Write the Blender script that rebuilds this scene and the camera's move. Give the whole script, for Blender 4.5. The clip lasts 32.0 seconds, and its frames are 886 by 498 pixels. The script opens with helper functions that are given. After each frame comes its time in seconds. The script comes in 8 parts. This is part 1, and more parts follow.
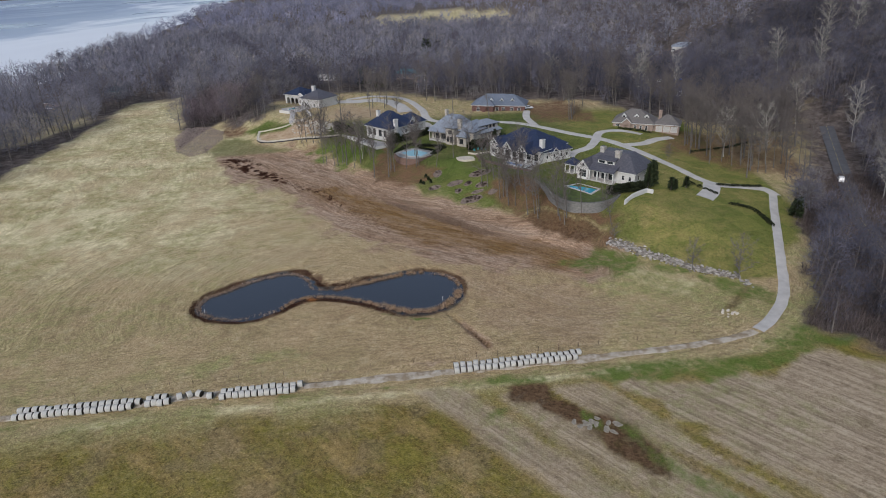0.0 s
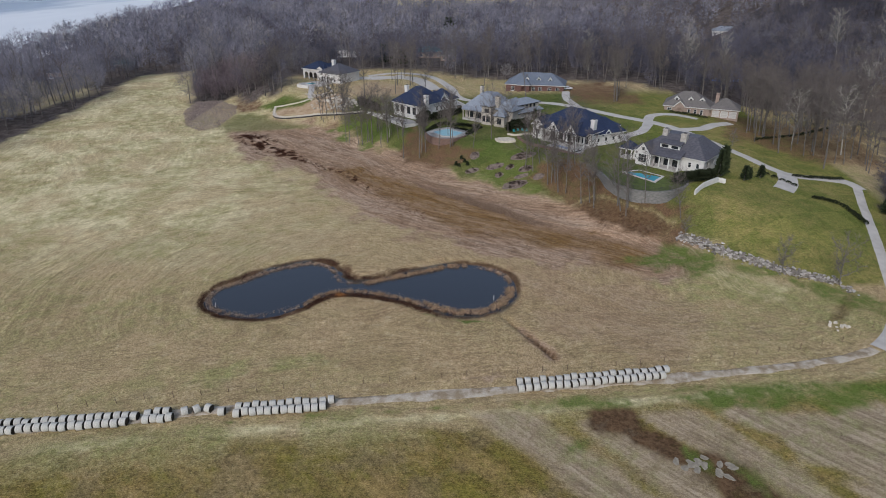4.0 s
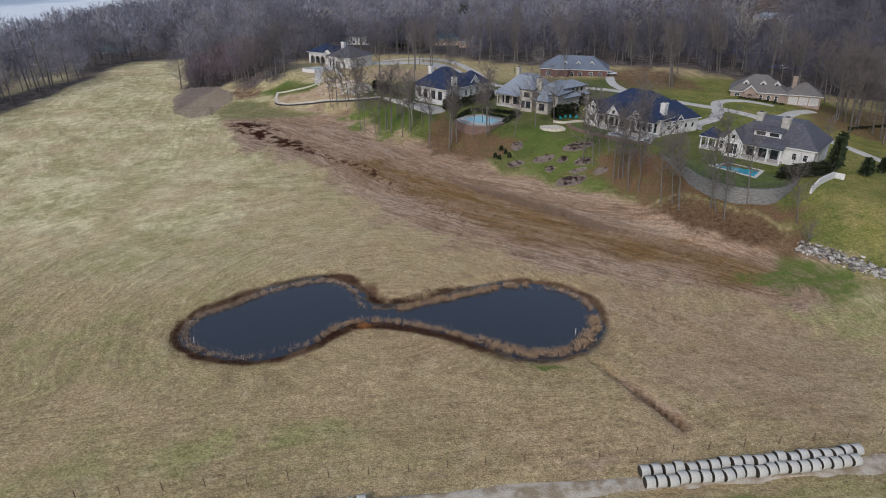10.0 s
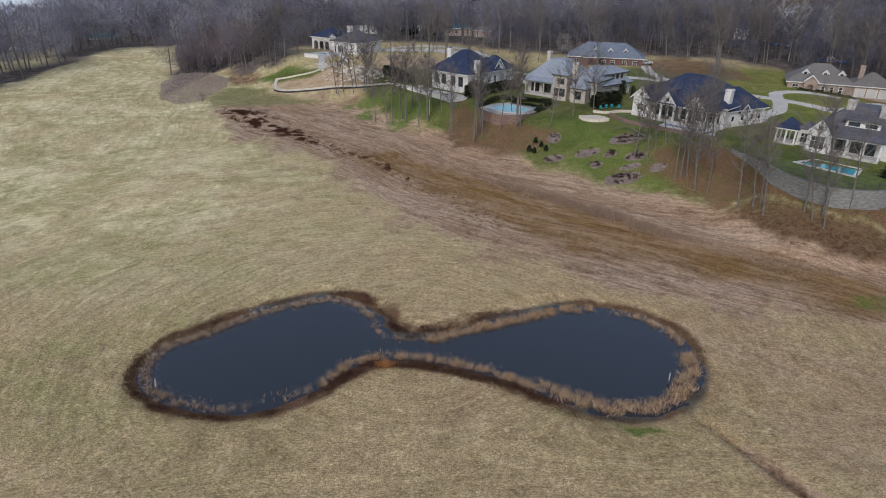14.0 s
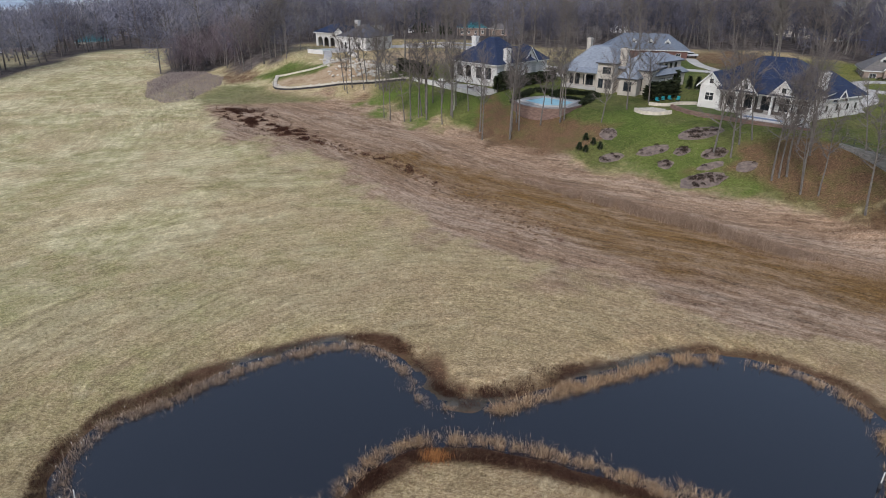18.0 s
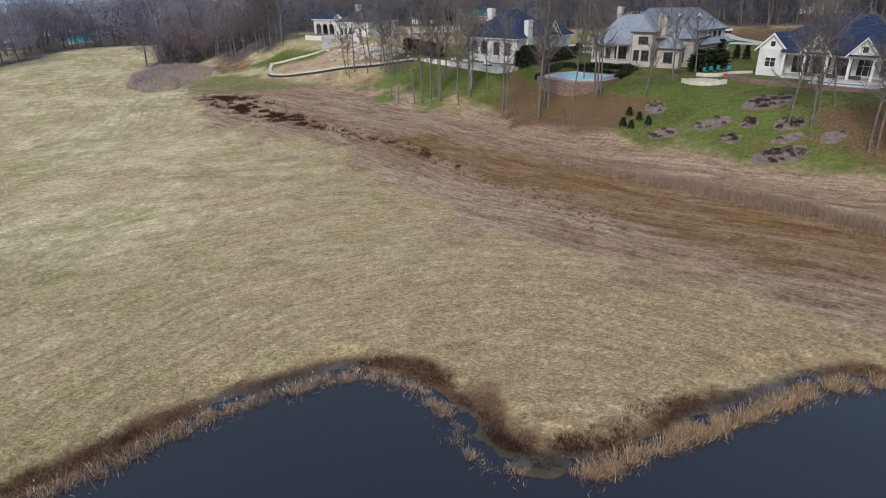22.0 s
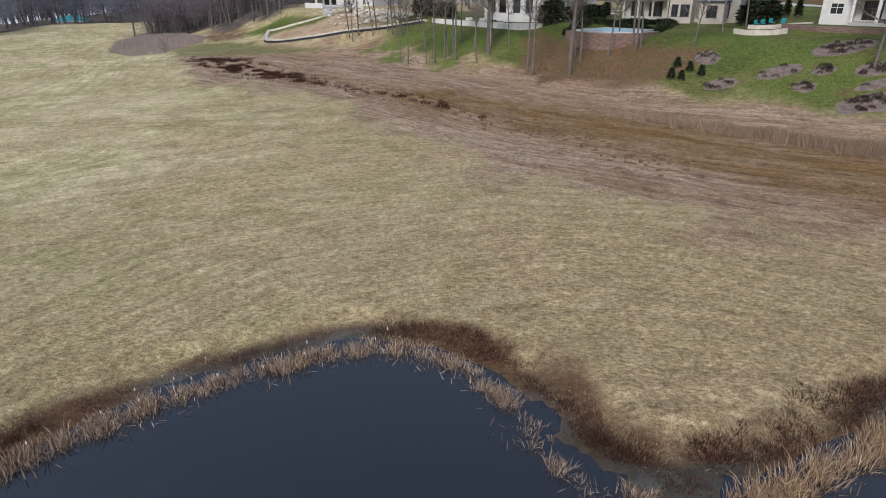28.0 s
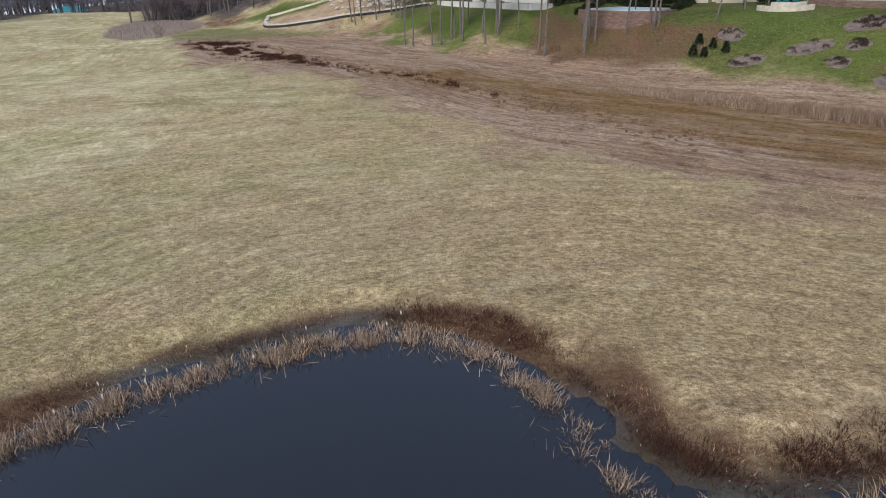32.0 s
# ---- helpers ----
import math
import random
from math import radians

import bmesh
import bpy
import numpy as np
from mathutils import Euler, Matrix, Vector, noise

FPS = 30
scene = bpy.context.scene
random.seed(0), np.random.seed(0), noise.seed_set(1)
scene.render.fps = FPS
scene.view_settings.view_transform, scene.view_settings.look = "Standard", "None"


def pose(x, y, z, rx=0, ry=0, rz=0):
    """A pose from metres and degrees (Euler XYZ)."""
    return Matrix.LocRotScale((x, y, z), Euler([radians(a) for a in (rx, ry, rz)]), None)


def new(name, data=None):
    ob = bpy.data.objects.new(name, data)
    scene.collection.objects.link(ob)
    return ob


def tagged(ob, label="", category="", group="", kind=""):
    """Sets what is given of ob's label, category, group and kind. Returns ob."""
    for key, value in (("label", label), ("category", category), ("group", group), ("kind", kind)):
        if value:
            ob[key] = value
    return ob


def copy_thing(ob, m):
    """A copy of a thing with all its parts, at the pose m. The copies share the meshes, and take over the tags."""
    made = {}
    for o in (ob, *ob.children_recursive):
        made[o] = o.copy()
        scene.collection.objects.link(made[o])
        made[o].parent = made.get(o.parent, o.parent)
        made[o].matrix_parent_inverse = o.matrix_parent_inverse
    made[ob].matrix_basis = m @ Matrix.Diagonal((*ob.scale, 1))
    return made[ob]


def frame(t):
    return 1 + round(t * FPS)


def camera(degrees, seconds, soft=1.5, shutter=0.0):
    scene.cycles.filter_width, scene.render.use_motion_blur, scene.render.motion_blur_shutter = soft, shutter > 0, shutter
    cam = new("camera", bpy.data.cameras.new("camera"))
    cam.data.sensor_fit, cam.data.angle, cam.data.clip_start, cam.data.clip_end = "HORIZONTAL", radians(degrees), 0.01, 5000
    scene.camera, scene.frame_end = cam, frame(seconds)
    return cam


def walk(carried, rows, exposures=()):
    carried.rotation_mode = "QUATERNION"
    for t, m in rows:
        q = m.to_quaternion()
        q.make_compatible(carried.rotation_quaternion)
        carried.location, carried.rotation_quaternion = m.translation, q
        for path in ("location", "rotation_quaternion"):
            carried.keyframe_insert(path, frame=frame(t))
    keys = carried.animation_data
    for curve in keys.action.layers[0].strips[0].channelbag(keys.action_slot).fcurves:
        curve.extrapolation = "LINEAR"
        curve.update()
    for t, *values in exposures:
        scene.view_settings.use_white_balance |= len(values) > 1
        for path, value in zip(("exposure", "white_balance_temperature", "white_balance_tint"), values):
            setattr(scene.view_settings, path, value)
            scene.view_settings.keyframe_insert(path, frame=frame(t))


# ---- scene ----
cam = camera(73.33, 32.0, 1.0)
ROWS = [
    (0.0, -0.000, 0.000, 70.318, -0.457, -24.830, 1.577),
    (0.5, -1.676, 2.213, 69.311, 0.524, -25.119, 1.590),
    (1.0, -3.156, 4.466, 68.284, 0.598, -25.329, 1.446),
    (1.5, -4.439, 6.802, 67.230, 0.651, -25.511, 0.966),
    (2.0, -5.654, 9.228, 66.162, 0.635, -25.633, 0.434),
    (2.5, -6.758, 11.675, 65.108, 0.631, -25.721, 0.304),
    (3.0, -7.769, 14.038, 64.007, 0.605, -25.797, 0.307),
    (3.5, -8.725, 16.424, 62.945, 0.655, -25.822, 0.330),
    (5.5, -12.143, 26.231, 58.681, 0.799, -25.834, 0.208),
    (6.0, -13.005, 28.712, 57.576, 0.733, -25.844, 0.195),
    (6.5, -13.866, 31.160, 56.536, 0.766, -25.788, 0.244),
    (7.0, -14.691, 33.562, 55.564, 0.755, -25.763, 0.263),
    (7.5, -15.434, 35.982, 54.586, 0.771, -25.771, 0.277),
    (8.0, -16.177, 38.507, 53.594, 0.798, -25.709, 0.275),
    (8.5, -16.881, 41.067, 52.610, 0.888, -25.686, 0.193),
    (9.0, -17.604, 43.612, 51.640, 0.879, -25.664, 0.099),
    (9.5, -18.436, 46.153, 50.680, 0.909, -25.663, 0.153),
    (10.0, -19.206, 48.658, 49.653, 0.928, -25.654, 0.068),
    (10.5, -20.023, 51.231, 48.609, 0.952, -25.680, -0.031),
    (11.0, -20.789, 53.807, 47.524, 1.034, -25.668, -0.181),
    (11.5, -21.507, 56.391, 46.439, 1.065, -25.667, -0.301),
    (12.0, -22.195, 58.975, 45.412, 1.086, -25.662, -0.256),
    (12.5, -22.905, 61.561, 44.371, 1.166, -25.640, -0.558),
    (13.0, -23.628, 64.106, 43.294, 1.105, -25.624, -0.640),
    (13.5, -24.403, 66.685, 42.252, 1.115, -25.660, -0.578),
    (14.0, -25.181, 69.279, 41.226, 1.147, -25.525, -0.678),
    (14.5, -25.929, 71.882, 40.158, 1.141, -25.466, -0.720),
    (16.5, -28.907, 82.527, 35.760, 1.174, -25.156, -0.832),
    (17.0, -29.661, 85.300, 34.608, 1.195, -25.066, -0.809),
    (17.5, -30.250, 88.032, 33.454, 1.349, -24.737, -1.204),
    (18.0, -31.135, 90.580, 32.370, 1.240, -24.341, -0.289),
    (18.5, -31.799, 92.886, 31.364, 0.904, -24.273, -1.052),
    (19.0, -32.217, 94.978, 30.361, 1.057, -24.253, -0.884),
    (19.5, -32.675, 96.972, 29.450, 1.091, -24.250, -0.379),
    (20.0, -33.221, 98.744, 28.510, 0.975, -24.083, 0.177),
    (20.5, -33.576, 100.509, 27.602, 1.096, -23.954, -0.051),
    (21.0, -33.977, 102.078, 26.667, 1.012, -23.869, 0.345),
    (21.5, -34.333, 103.467, 25.719, 1.019, -23.857, 0.859),
    (22.0, -34.578, 104.779, 24.881, 1.007, -24.031, 1.019),
    (22.5, -34.832, 105.896, 24.043, 0.747, -23.880, 1.108),
    (23.0, -35.160, 106.935, 23.275, 1.287, -23.836, 1.334),
    (23.5, -35.503, 107.886, 22.508, 1.033, -23.815, 2.235),
    (24.0, -35.673, 108.759, 21.677, 1.007, -24.095, 1.368),
    (24.5, -35.930, 109.652, 20.958, 1.091, -24.057, 1.140),
    (25.0, -36.144, 110.466, 20.242, 1.116, -24.119, 1.133),
    (25.5, -36.383, 111.267, 19.534, 1.289, -24.088, 1.069),
    (27.5, -37.278, 114.237, 16.702, 1.217, -24.033, 0.723),
    (28.0, -37.501, 114.897, 16.009, 1.136, -24.118, 0.697),
    (28.5, -37.728, 115.561, 15.352, 1.128, -24.057, 0.547),
    (29.0, -37.921, 116.250, 14.689, 1.348, -24.145, 0.532),
    (29.5, -38.129, 116.879, 14.057, 1.393, -24.154, 0.467),
    (30.0, -38.288, 117.445, 13.488, 1.344, -24.210, 0.329),
    (30.5, -38.376, 118.016, 13.242, 1.513, -24.174, 0.790),
    (31.0, -38.587, 118.341, 13.265, 1.737, -23.937, 2.823),
    (31.5, -38.506, 118.431, 13.279, 1.402, -24.140, 1.711),
    (32.0, -38.477, 118.386, 13.263, 1.274, -24.480, 0.798),
]
walk(cam, [(t, pose(x, y, z, 90 + pitch, roll, yaw)) for t, x, y, z, yaw, pitch, roll in ROWS],
     [(0.0, 0.35), (6.0, 0.36), (9.0, 0.36), (14.0, 0.44), (18.0, 0.56), (24.0, 0.58), (32.0, 0.60)])

# ---- light: an overcast winter day ----
world = bpy.data.worlds.new("world")
scene.world = world
world.use_nodes = True
SUN_UP, SUN_ROUND = 38.0, 205.0
wn = world.node_tree.nodes
sky = wn.new("ShaderNodeTexSky")
sky.sky_type, sky.sun_disc = "NISHITA", False
sky.sun_elevation, sky.sun_rotation = radians(SUN_UP), radians(SUN_ROUND)
sky.air_density, sky.dust_density, sky.ozone_density = 1.0, 1.2, 1.5
# the cloud cover greys the blue of the clear sky
grey = wn.new("ShaderNodeHueSaturation")
grey.inputs["Saturation"].default_value = 0.8
world.node_tree.links.new(sky.outputs["Color"], grey.inputs["Color"])
world.node_tree.links.new(grey.outputs["Color"], wn["Background"].inputs["Color"])
wn["Background"].inputs["Strength"].default_value = 0.125
sun_data = bpy.data.lights.new("sun", "SUN")
sun_data.energy, sun_data.angle, sun_data.color = 1.5, radians(14), (1.0, 0.945, 0.935)
sun = new("sun", sun_data)
sun.matrix_world = pose(0, 0, 200, 90 - SUN_UP, 0, 180 - SUN_ROUND)

# ---- materials ----
class Nodes:
    """A short way of writing node materials."""

    def __init__(self, name):
        self.m = bpy.data.materials.new(name)
        self.m.use_nodes = True
        self.t = self.m.node_tree
        self.b = self.t.nodes["Principled BSDF"]
        self.o = self.t.nodes["Material Output"]

    def put(self, socket, v):
        if isinstance(v, bpy.types.NodeSocket):
            self.t.links.new(v, socket)
        elif v is not None:
            socket.default_value = (*v, 1.0) if isinstance(v, tuple) and len(v) == 3 and socket.type == "RGBA" else v

    def noise(self, scale, detail=4.0, rough=0.6, vec=None, distort=0.0):
        n = self.t.nodes.new("ShaderNodeTexNoise")
        self.put(n.inputs["Vector"], vec if vec is not None else self.pos())
        n.inputs["Scale"].default_value, n.inputs["Detail"].default_value = scale, detail
        n.inputs["Roughness"].default_value, n.inputs["Distortion"].default_value = rough, distort
        return n.outputs["Fac"]

    def pos(self):
        return self.t.nodes.new("ShaderNodeNewGeometry").outputs["Position"]

    def local(self):
        return self.t.nodes.new("ShaderNodeTexCoord").outputs["Object"]

    def mapped(self, vec, scale=(1, 1, 1), turn=0.0):
        n = self.t.nodes.new("ShaderNodeMapping")
        self.put(n.inputs["Vector"], vec)
        n.inputs["Scale"].default_value = scale
        n.inputs["Rotation"].default_value = (0, 0, radians(turn))
        return n.outputs["Vector"]

    def ramp(self, fac, *stops):
        n = self.t.nodes.new("ShaderNodeValToRGB")
        self.put(n.inputs["Fac"], fac)
        e = n.color_ramp.elements
        while len(e) < len(stops):
            e.new(0.5)
        for k, (p, c) in zip(e, stops):
            k.position = p
            k.color = (*c, 1) if isinstance(c, tuple) else (c, c, c, 1)
        return n.outputs["Color"]

    def mix(self, fac, a, b, how="MIX"):
        n = self.t.nodes.new("ShaderNodeMix")
        n.data_type, n.blend_type = "RGBA", how
        self.put(n.inputs[0], fac), self.put(n.inputs[6], a), self.put(n.inputs[7], b)
        return n.outputs[2]

    def sum(self, how, a, b):
        n = self.t.nodes.new("ShaderNodeMath")
        n.operation = how
        self.put(n.inputs[0], a), self.put(n.inputs[1], b)
        return n.outputs[0]

    def attr(self, name):
        n = self.t.nodes.new("ShaderNodeAttribute")
        n.attribute_name = name
        s = self.t.nodes.new("ShaderNodeSeparateColor")
        self.t.links.new(n.outputs["Color"], s.inputs[0])
        return s.outputs[0], s.outputs[1], s.outputs[2], n.outputs["Alpha"]

    def apart(self, vec):
        n = self.t.nodes.new("ShaderNodeSeparateXYZ")
        self.put(n.inputs[0], vec)
        return n.outputs[0], n.outputs[1], n.outputs[2]

    def value(self, name):
        n = self.t.nodes.new("ShaderNodeAttribute")
        n.attribute_name = name
        return n.outputs["Fac"]

    def join(self, a, b, c=0.0):
        n = self.t.nodes.new("ShaderNodeCombineXYZ")
        self.put(n.inputs[0], a), self.put(n.inputs[1], b), self.put(n.inputs[2], c)
        return n.outputs[0]

    def island(self):
        return self.t.nodes.new("ShaderNodeNewGeometry").outputs["Random Per Island"]

    def each(self):
        return self.t.nodes.new("ShaderNodeObjectInfo").outputs["Random"]

    def done(self, colour, rough=0.85, bump=None, strength=0.4, dist=0.05, metal=0.0, spec=0.3):
        b = self.b
        self.put(b.inputs["Base Color"], colour), self.put(b.inputs["Roughness"], rough)
        b.inputs["Metallic"].default_value = metal
        b.inputs["Specular IOR Level"].default_value = spec
        if bump is not None:
            n = self.t.nodes.new("ShaderNodeBump")
            n.inputs["Strength"].default_value, n.inputs["Distance"].default_value = strength, dist
            self.put(n.inputs["Height"], bump)
            self.t.links.new(n.outputs[0], b.inputs["Normal"])
        return self.m


def plain(name, colour, rough=0.8, vary=0.25, scale=3.0, grain=40.0, bump=0.2, metal=0.0, spec=0.3, local=True):
    """A surface with a slow drift and a fine grain in its colour, and a little relief."""
    n = Nodes(name)
    v = n.local() if local else n.pos()
    slow, fine = n.noise(scale, 3, vec=v), n.noise(grain, 3, vec=v)
    dark, light = tuple(c * (1 - vary) for c in colour), tuple(min(1, c * (1 + vary)) for c in colour)
    c = n.mix(n.ramp(slow, (0.3, 0.0), (0.7, 1.0)), dark, light)
    c = n.mix(n.ramp(fine, (0.35, 0.0), (0.75, 0.5)), c, dark)
    return n.done(c, rough, fine, bump, 0.02, metal, spec)


def tufts(name, a, b, c=None, rough=0.9, spec=0.15):
    """Blades and twigs: each island of the mesh takes its own shade between a and b (and c)."""
    n = Nodes(name)
    col = n.ramp(n.island(), (0.0, a), (0.6, b), (1.0, c or b))
    col = n.mix(n.ramp(n.noise(0.12, 2), (0.35, 0.0), (0.7, 0.6)), col, n.mix(0.5, a, b))
    return n.done(col, rough, spec=spec)
# ---- lie of the land ----
def smooth(a, b, v):
    k = np.clip((v - a) / (b - a), 0, 1)
    return k * k * (3 - 2 * k)


def curve_through(points, steps=8, closed=True):
    """A smooth line (Catmull-Rom) through a few plan points."""
    p = np.array(points, float)
    n = len(p)
    out = []
    for i in range(n if closed else n - 1):
        if closed:
            a, b, c, d = p[(i - 1) % n], p[i], p[(i + 1) % n], p[(i + 2) % n]
        else:
            a, b, c, d = p[max(i - 1, 0)], p[i], p[i + 1], p[min(i + 2, n - 1)]
        for k in range(steps):
            t = k / steps
            out.append(0.5 * (2 * b + (c - a) * t + (2 * a - 5 * b + 4 * c - d) * t ** 2 + (3 * b - a - 3 * c + d) * t ** 3))
    if not closed:
        out.append(p[-1])
    return np.array(out)


def line_distance(x, y, line, closed=False):
    """Distance to a line of plan points, and on which side of it (left is plus)."""
    x, y = np.asarray(x, float), np.asarray(y, float)
    best, side = np.full(x.shape, 1e9), np.ones(x.shape)
    pts = list(map(tuple, line))
    if closed:
        pts.append(pts[0])
    for (ax, ay), (bx, by) in zip(pts, pts[1:]):
        dx, dy = bx - ax, by - ay
        k = np.clip(((x - ax) * dx + (y - ay) * dy) / (dx * dx + dy * dy + 1e-9), 0, 1)
        d = np.hypot(x - ax - k * dx, y - ay - k * dy)
        s = np.sign(dx * (y - ay) - dy * (x - ax) + 1e-9)
        near = d < best - 1e-6
        side = np.where(near, s, side)
        best = np.minimum(best, d)
    return best, side


def inside(x, y, ring):
    x, y = np.asarray(x, float), np.asarray(y, float)
    odd = np.zeros(x.shape, bool)
    for i in range(len(ring)):
        (ax, ay), (bx, by) = ring[i - 1], ring[i]
        if ay != by:
            odd ^= ((ay > y) != (by > y)) & (x < (bx - ax) * (y - ay) / (by - ay) + ax)
    return odd


TOE = [(-420, 440), (-190, 425), (-150, 352), (-118, 306), (-84, 262), (-60, 244), (-38, 222), (-20, 203), (-9, 190), (10, 175), (25, 160), (46, 143), (66, 131), (84, 130), (98, 142), (118, 170), (140, 205), (180, 265), (300, 420)]


def ground(x, y):
    x, y = np.asarray(x, float), np.asarray(y, float)
    d, s = line_distance(x, y, TOE)
    up = d * s
    hill = (6.8 + 1.4 * smooth(0, 40, x)) * smooth(-3, 24, up) * (1 - 0.55 * smooth(55, 105, x - 0.25 * (y - 180)))
    z = 0.3 + 0.015 * np.clip(y - 125, 0, 330) + hill
    # the wooded ridge beyond the road, and the drop to the river
    z += 46 * smooth(140, 290, x + 0.1 * (y - 200)) * smooth(150, 340, y + 0.4 * x)
    z -= 10 * smooth(-185, -330, x + 0.10 * (y - 250)) * smooth(60, 200, y)
    # the land falls away again behind the houses
    z -= 9 * smooth(335, 480, y) * (1 - smooth(90, 190, x))
    shore = np.interp(y, [0, 300, 460, 600, 676, 804, 1365, 2600], [-370, -345, -338, -352, -366, -402, -548, -866])
    z -= 30 * smooth(0, 60, shore - x)
    z += 70 * smooth(1700, 2400, shore - x)
    return z


# ---- plan lines ----
POND = curve_through([(-58.6, 122.5), (-58.2, 126.8), (-54.3, 130.2), (-50.4, 134.2), (-45.1, 137.3), (-40.6, 138.7), (-36.9, 136.7), (-34.9, 133.2), (-32.0, 129.9), (-27.8, 129.6),
                      (-22.8, 131.8), (-16.2, 134.7), (-10.0, 137.2), (-5.0, 137.4), (0.0, 135.4), (2.7, 131.0), (2.4, 125.5), (-1.0, 119.9), (-6.5, 117.9), (-12.2, 119.6),
                      (-19.2, 123.6), (-26.0, 126.0), (-33.0, 126.7), (-37.0, 124.4), (-40.4, 120.3), (-45.6, 117.0), (-51.5, 117.2), (-56.2, 119.2)], 6)
TRACK = curve_through([(-190, 72), (-120, 79), (-81, 84.2), (-47, 89.2), (-21, 92.4), (0, 94.6), (27, 98.0), (47, 101.2), (63.5, 105.4), (73, 113.5), (80, 123.5), (86.5, 138), (93, 153), (99.5, 167.5), (104.4, 178)], 6, False)
DITCH = curve_through([(0.5, 116.5), (3.0, 112.5), (5.6, 108.2), (8.2, 103.4)], 6, False)
WASH = curve_through([(-92, 240), (-68, 217), (-51, 200), (-33, 183), (-14, 168), (4, 158), (22, 148), (34, 138)], 6, False)
OLD_DITCH = curve_through([(-88, 240), (-78, 231), (-70, 222), (-54.6, 207.7), (-42.6, 197.5), (-33.4, 185.2), (-25.3, 176.4), (-17.6, 165.2), (-13, 158)], 6, False)
BUSH = [(-117, 256), (-127, 279), (-129, 299), (-118, 301), (-107, 289), (-103, 276), (-103, 253), (-108, 248)]
SAPLING_PLOT = [(-143, 340), (-129.5, 299), (-118, 301), (-105, 303), (-98, 312), (-104, 336), (-122, 352)]
WEST_EDGE = [(-150, 60), (-168, 170), (-174, 224), (-175, 264), (-180, 327), (-191, 378), (-163, 386), (-140, 322), (-131, 292), (-118, 256)]


def lattice(x, y, size, seed):
    """Smooth value noise over the plan, 0 to 1."""
    u, v = np.asarray(x) / size, np.asarray(y) / size
    i, j = np.floor(u).astype(np.int64), np.floor(v).astype(np.int64)
    a, b = u - i, v - j
    a, b = a * a * (3 - 2 * a), b * b * (3 - 2 * b)

    def h(p, q):
        k = (p * 374761393 + q * 668265263 + seed * 974711) & 0x7FFFFFFF
        k = ((k ^ (k >> 13)) * 1274126177) & 0x7FFFFFFF
        return ((k ^ (k >> 16)) & 0xFFFF) / 65535.0
    return (h(i, j) * (1 - a) + h(i + 1, j) * a) * (1 - b) + (h(i, j + 1) * (1 - a) + h(i + 1, j + 1) * a) * b


# earth banked up to the level of terraces: outline, level and fall of the bank
FILLS = [([(-42.4, 252.2), (-26.0, 231.0), (-21.6, 234.4), (-22.4, 239), (-33.5, 250), (-40, 255)], 8.0, 0.38),
         ([(12.7, 213), (14.7, 206.7), (19.7, 201.2), (28.4, 194), (33.0, 200.0), (25.6, 207.6), (19, 213.6)], 9.1, 0.5),
         ([(31.6, 183), (33.4, 170), (37, 164.4), (41, 162.4), (45.5, 162.8), (50, 166), (46, 176)], 6.6, 0.42)]

# and cut away for the pool platform
CUTS = [([(-18.6, 223.0), (-16.8, 218.0), (-13.0, 214.6), (-8.4, 214.8), (-4.6, 218.4), (-2.6, 225), (-8.6, 230), (-15, 227.5)], 7.9, 0.6)]


def rough_ground(x, y):
    return (lattice(x, y, 23, 1) - 0.5) * 0.5 + (lattice(x, y, 7, 2) - 0.5) * 0.18 + (lattice(x, y, 2.2, 3) - 0.5) * 0.07


def moat(x, y):
    """Where a shallow silted strip lies between the reeds and the bank."""
    far_side = np.maximum.reduce([1 - smooth(4, 7, np.hypot(x + 46.5, y - 138)), 1 - smooth(3.5, 6, np.hypot(x + 31.5, y - 132)), 1 - smooth(5, 8, np.hypot(x + 15, y - 136.5)), 1 - smooth(3, 6, np.hypot(x - 2.8, y - 121)), 0.9 - 0.9 * smooth(3, 6, np.hypot(x + 8, y - 117.5))])
    return np.clip(far_side * (0.55 + 0.9 * lattice(x, y, 3.0, 62)), 0, 1)


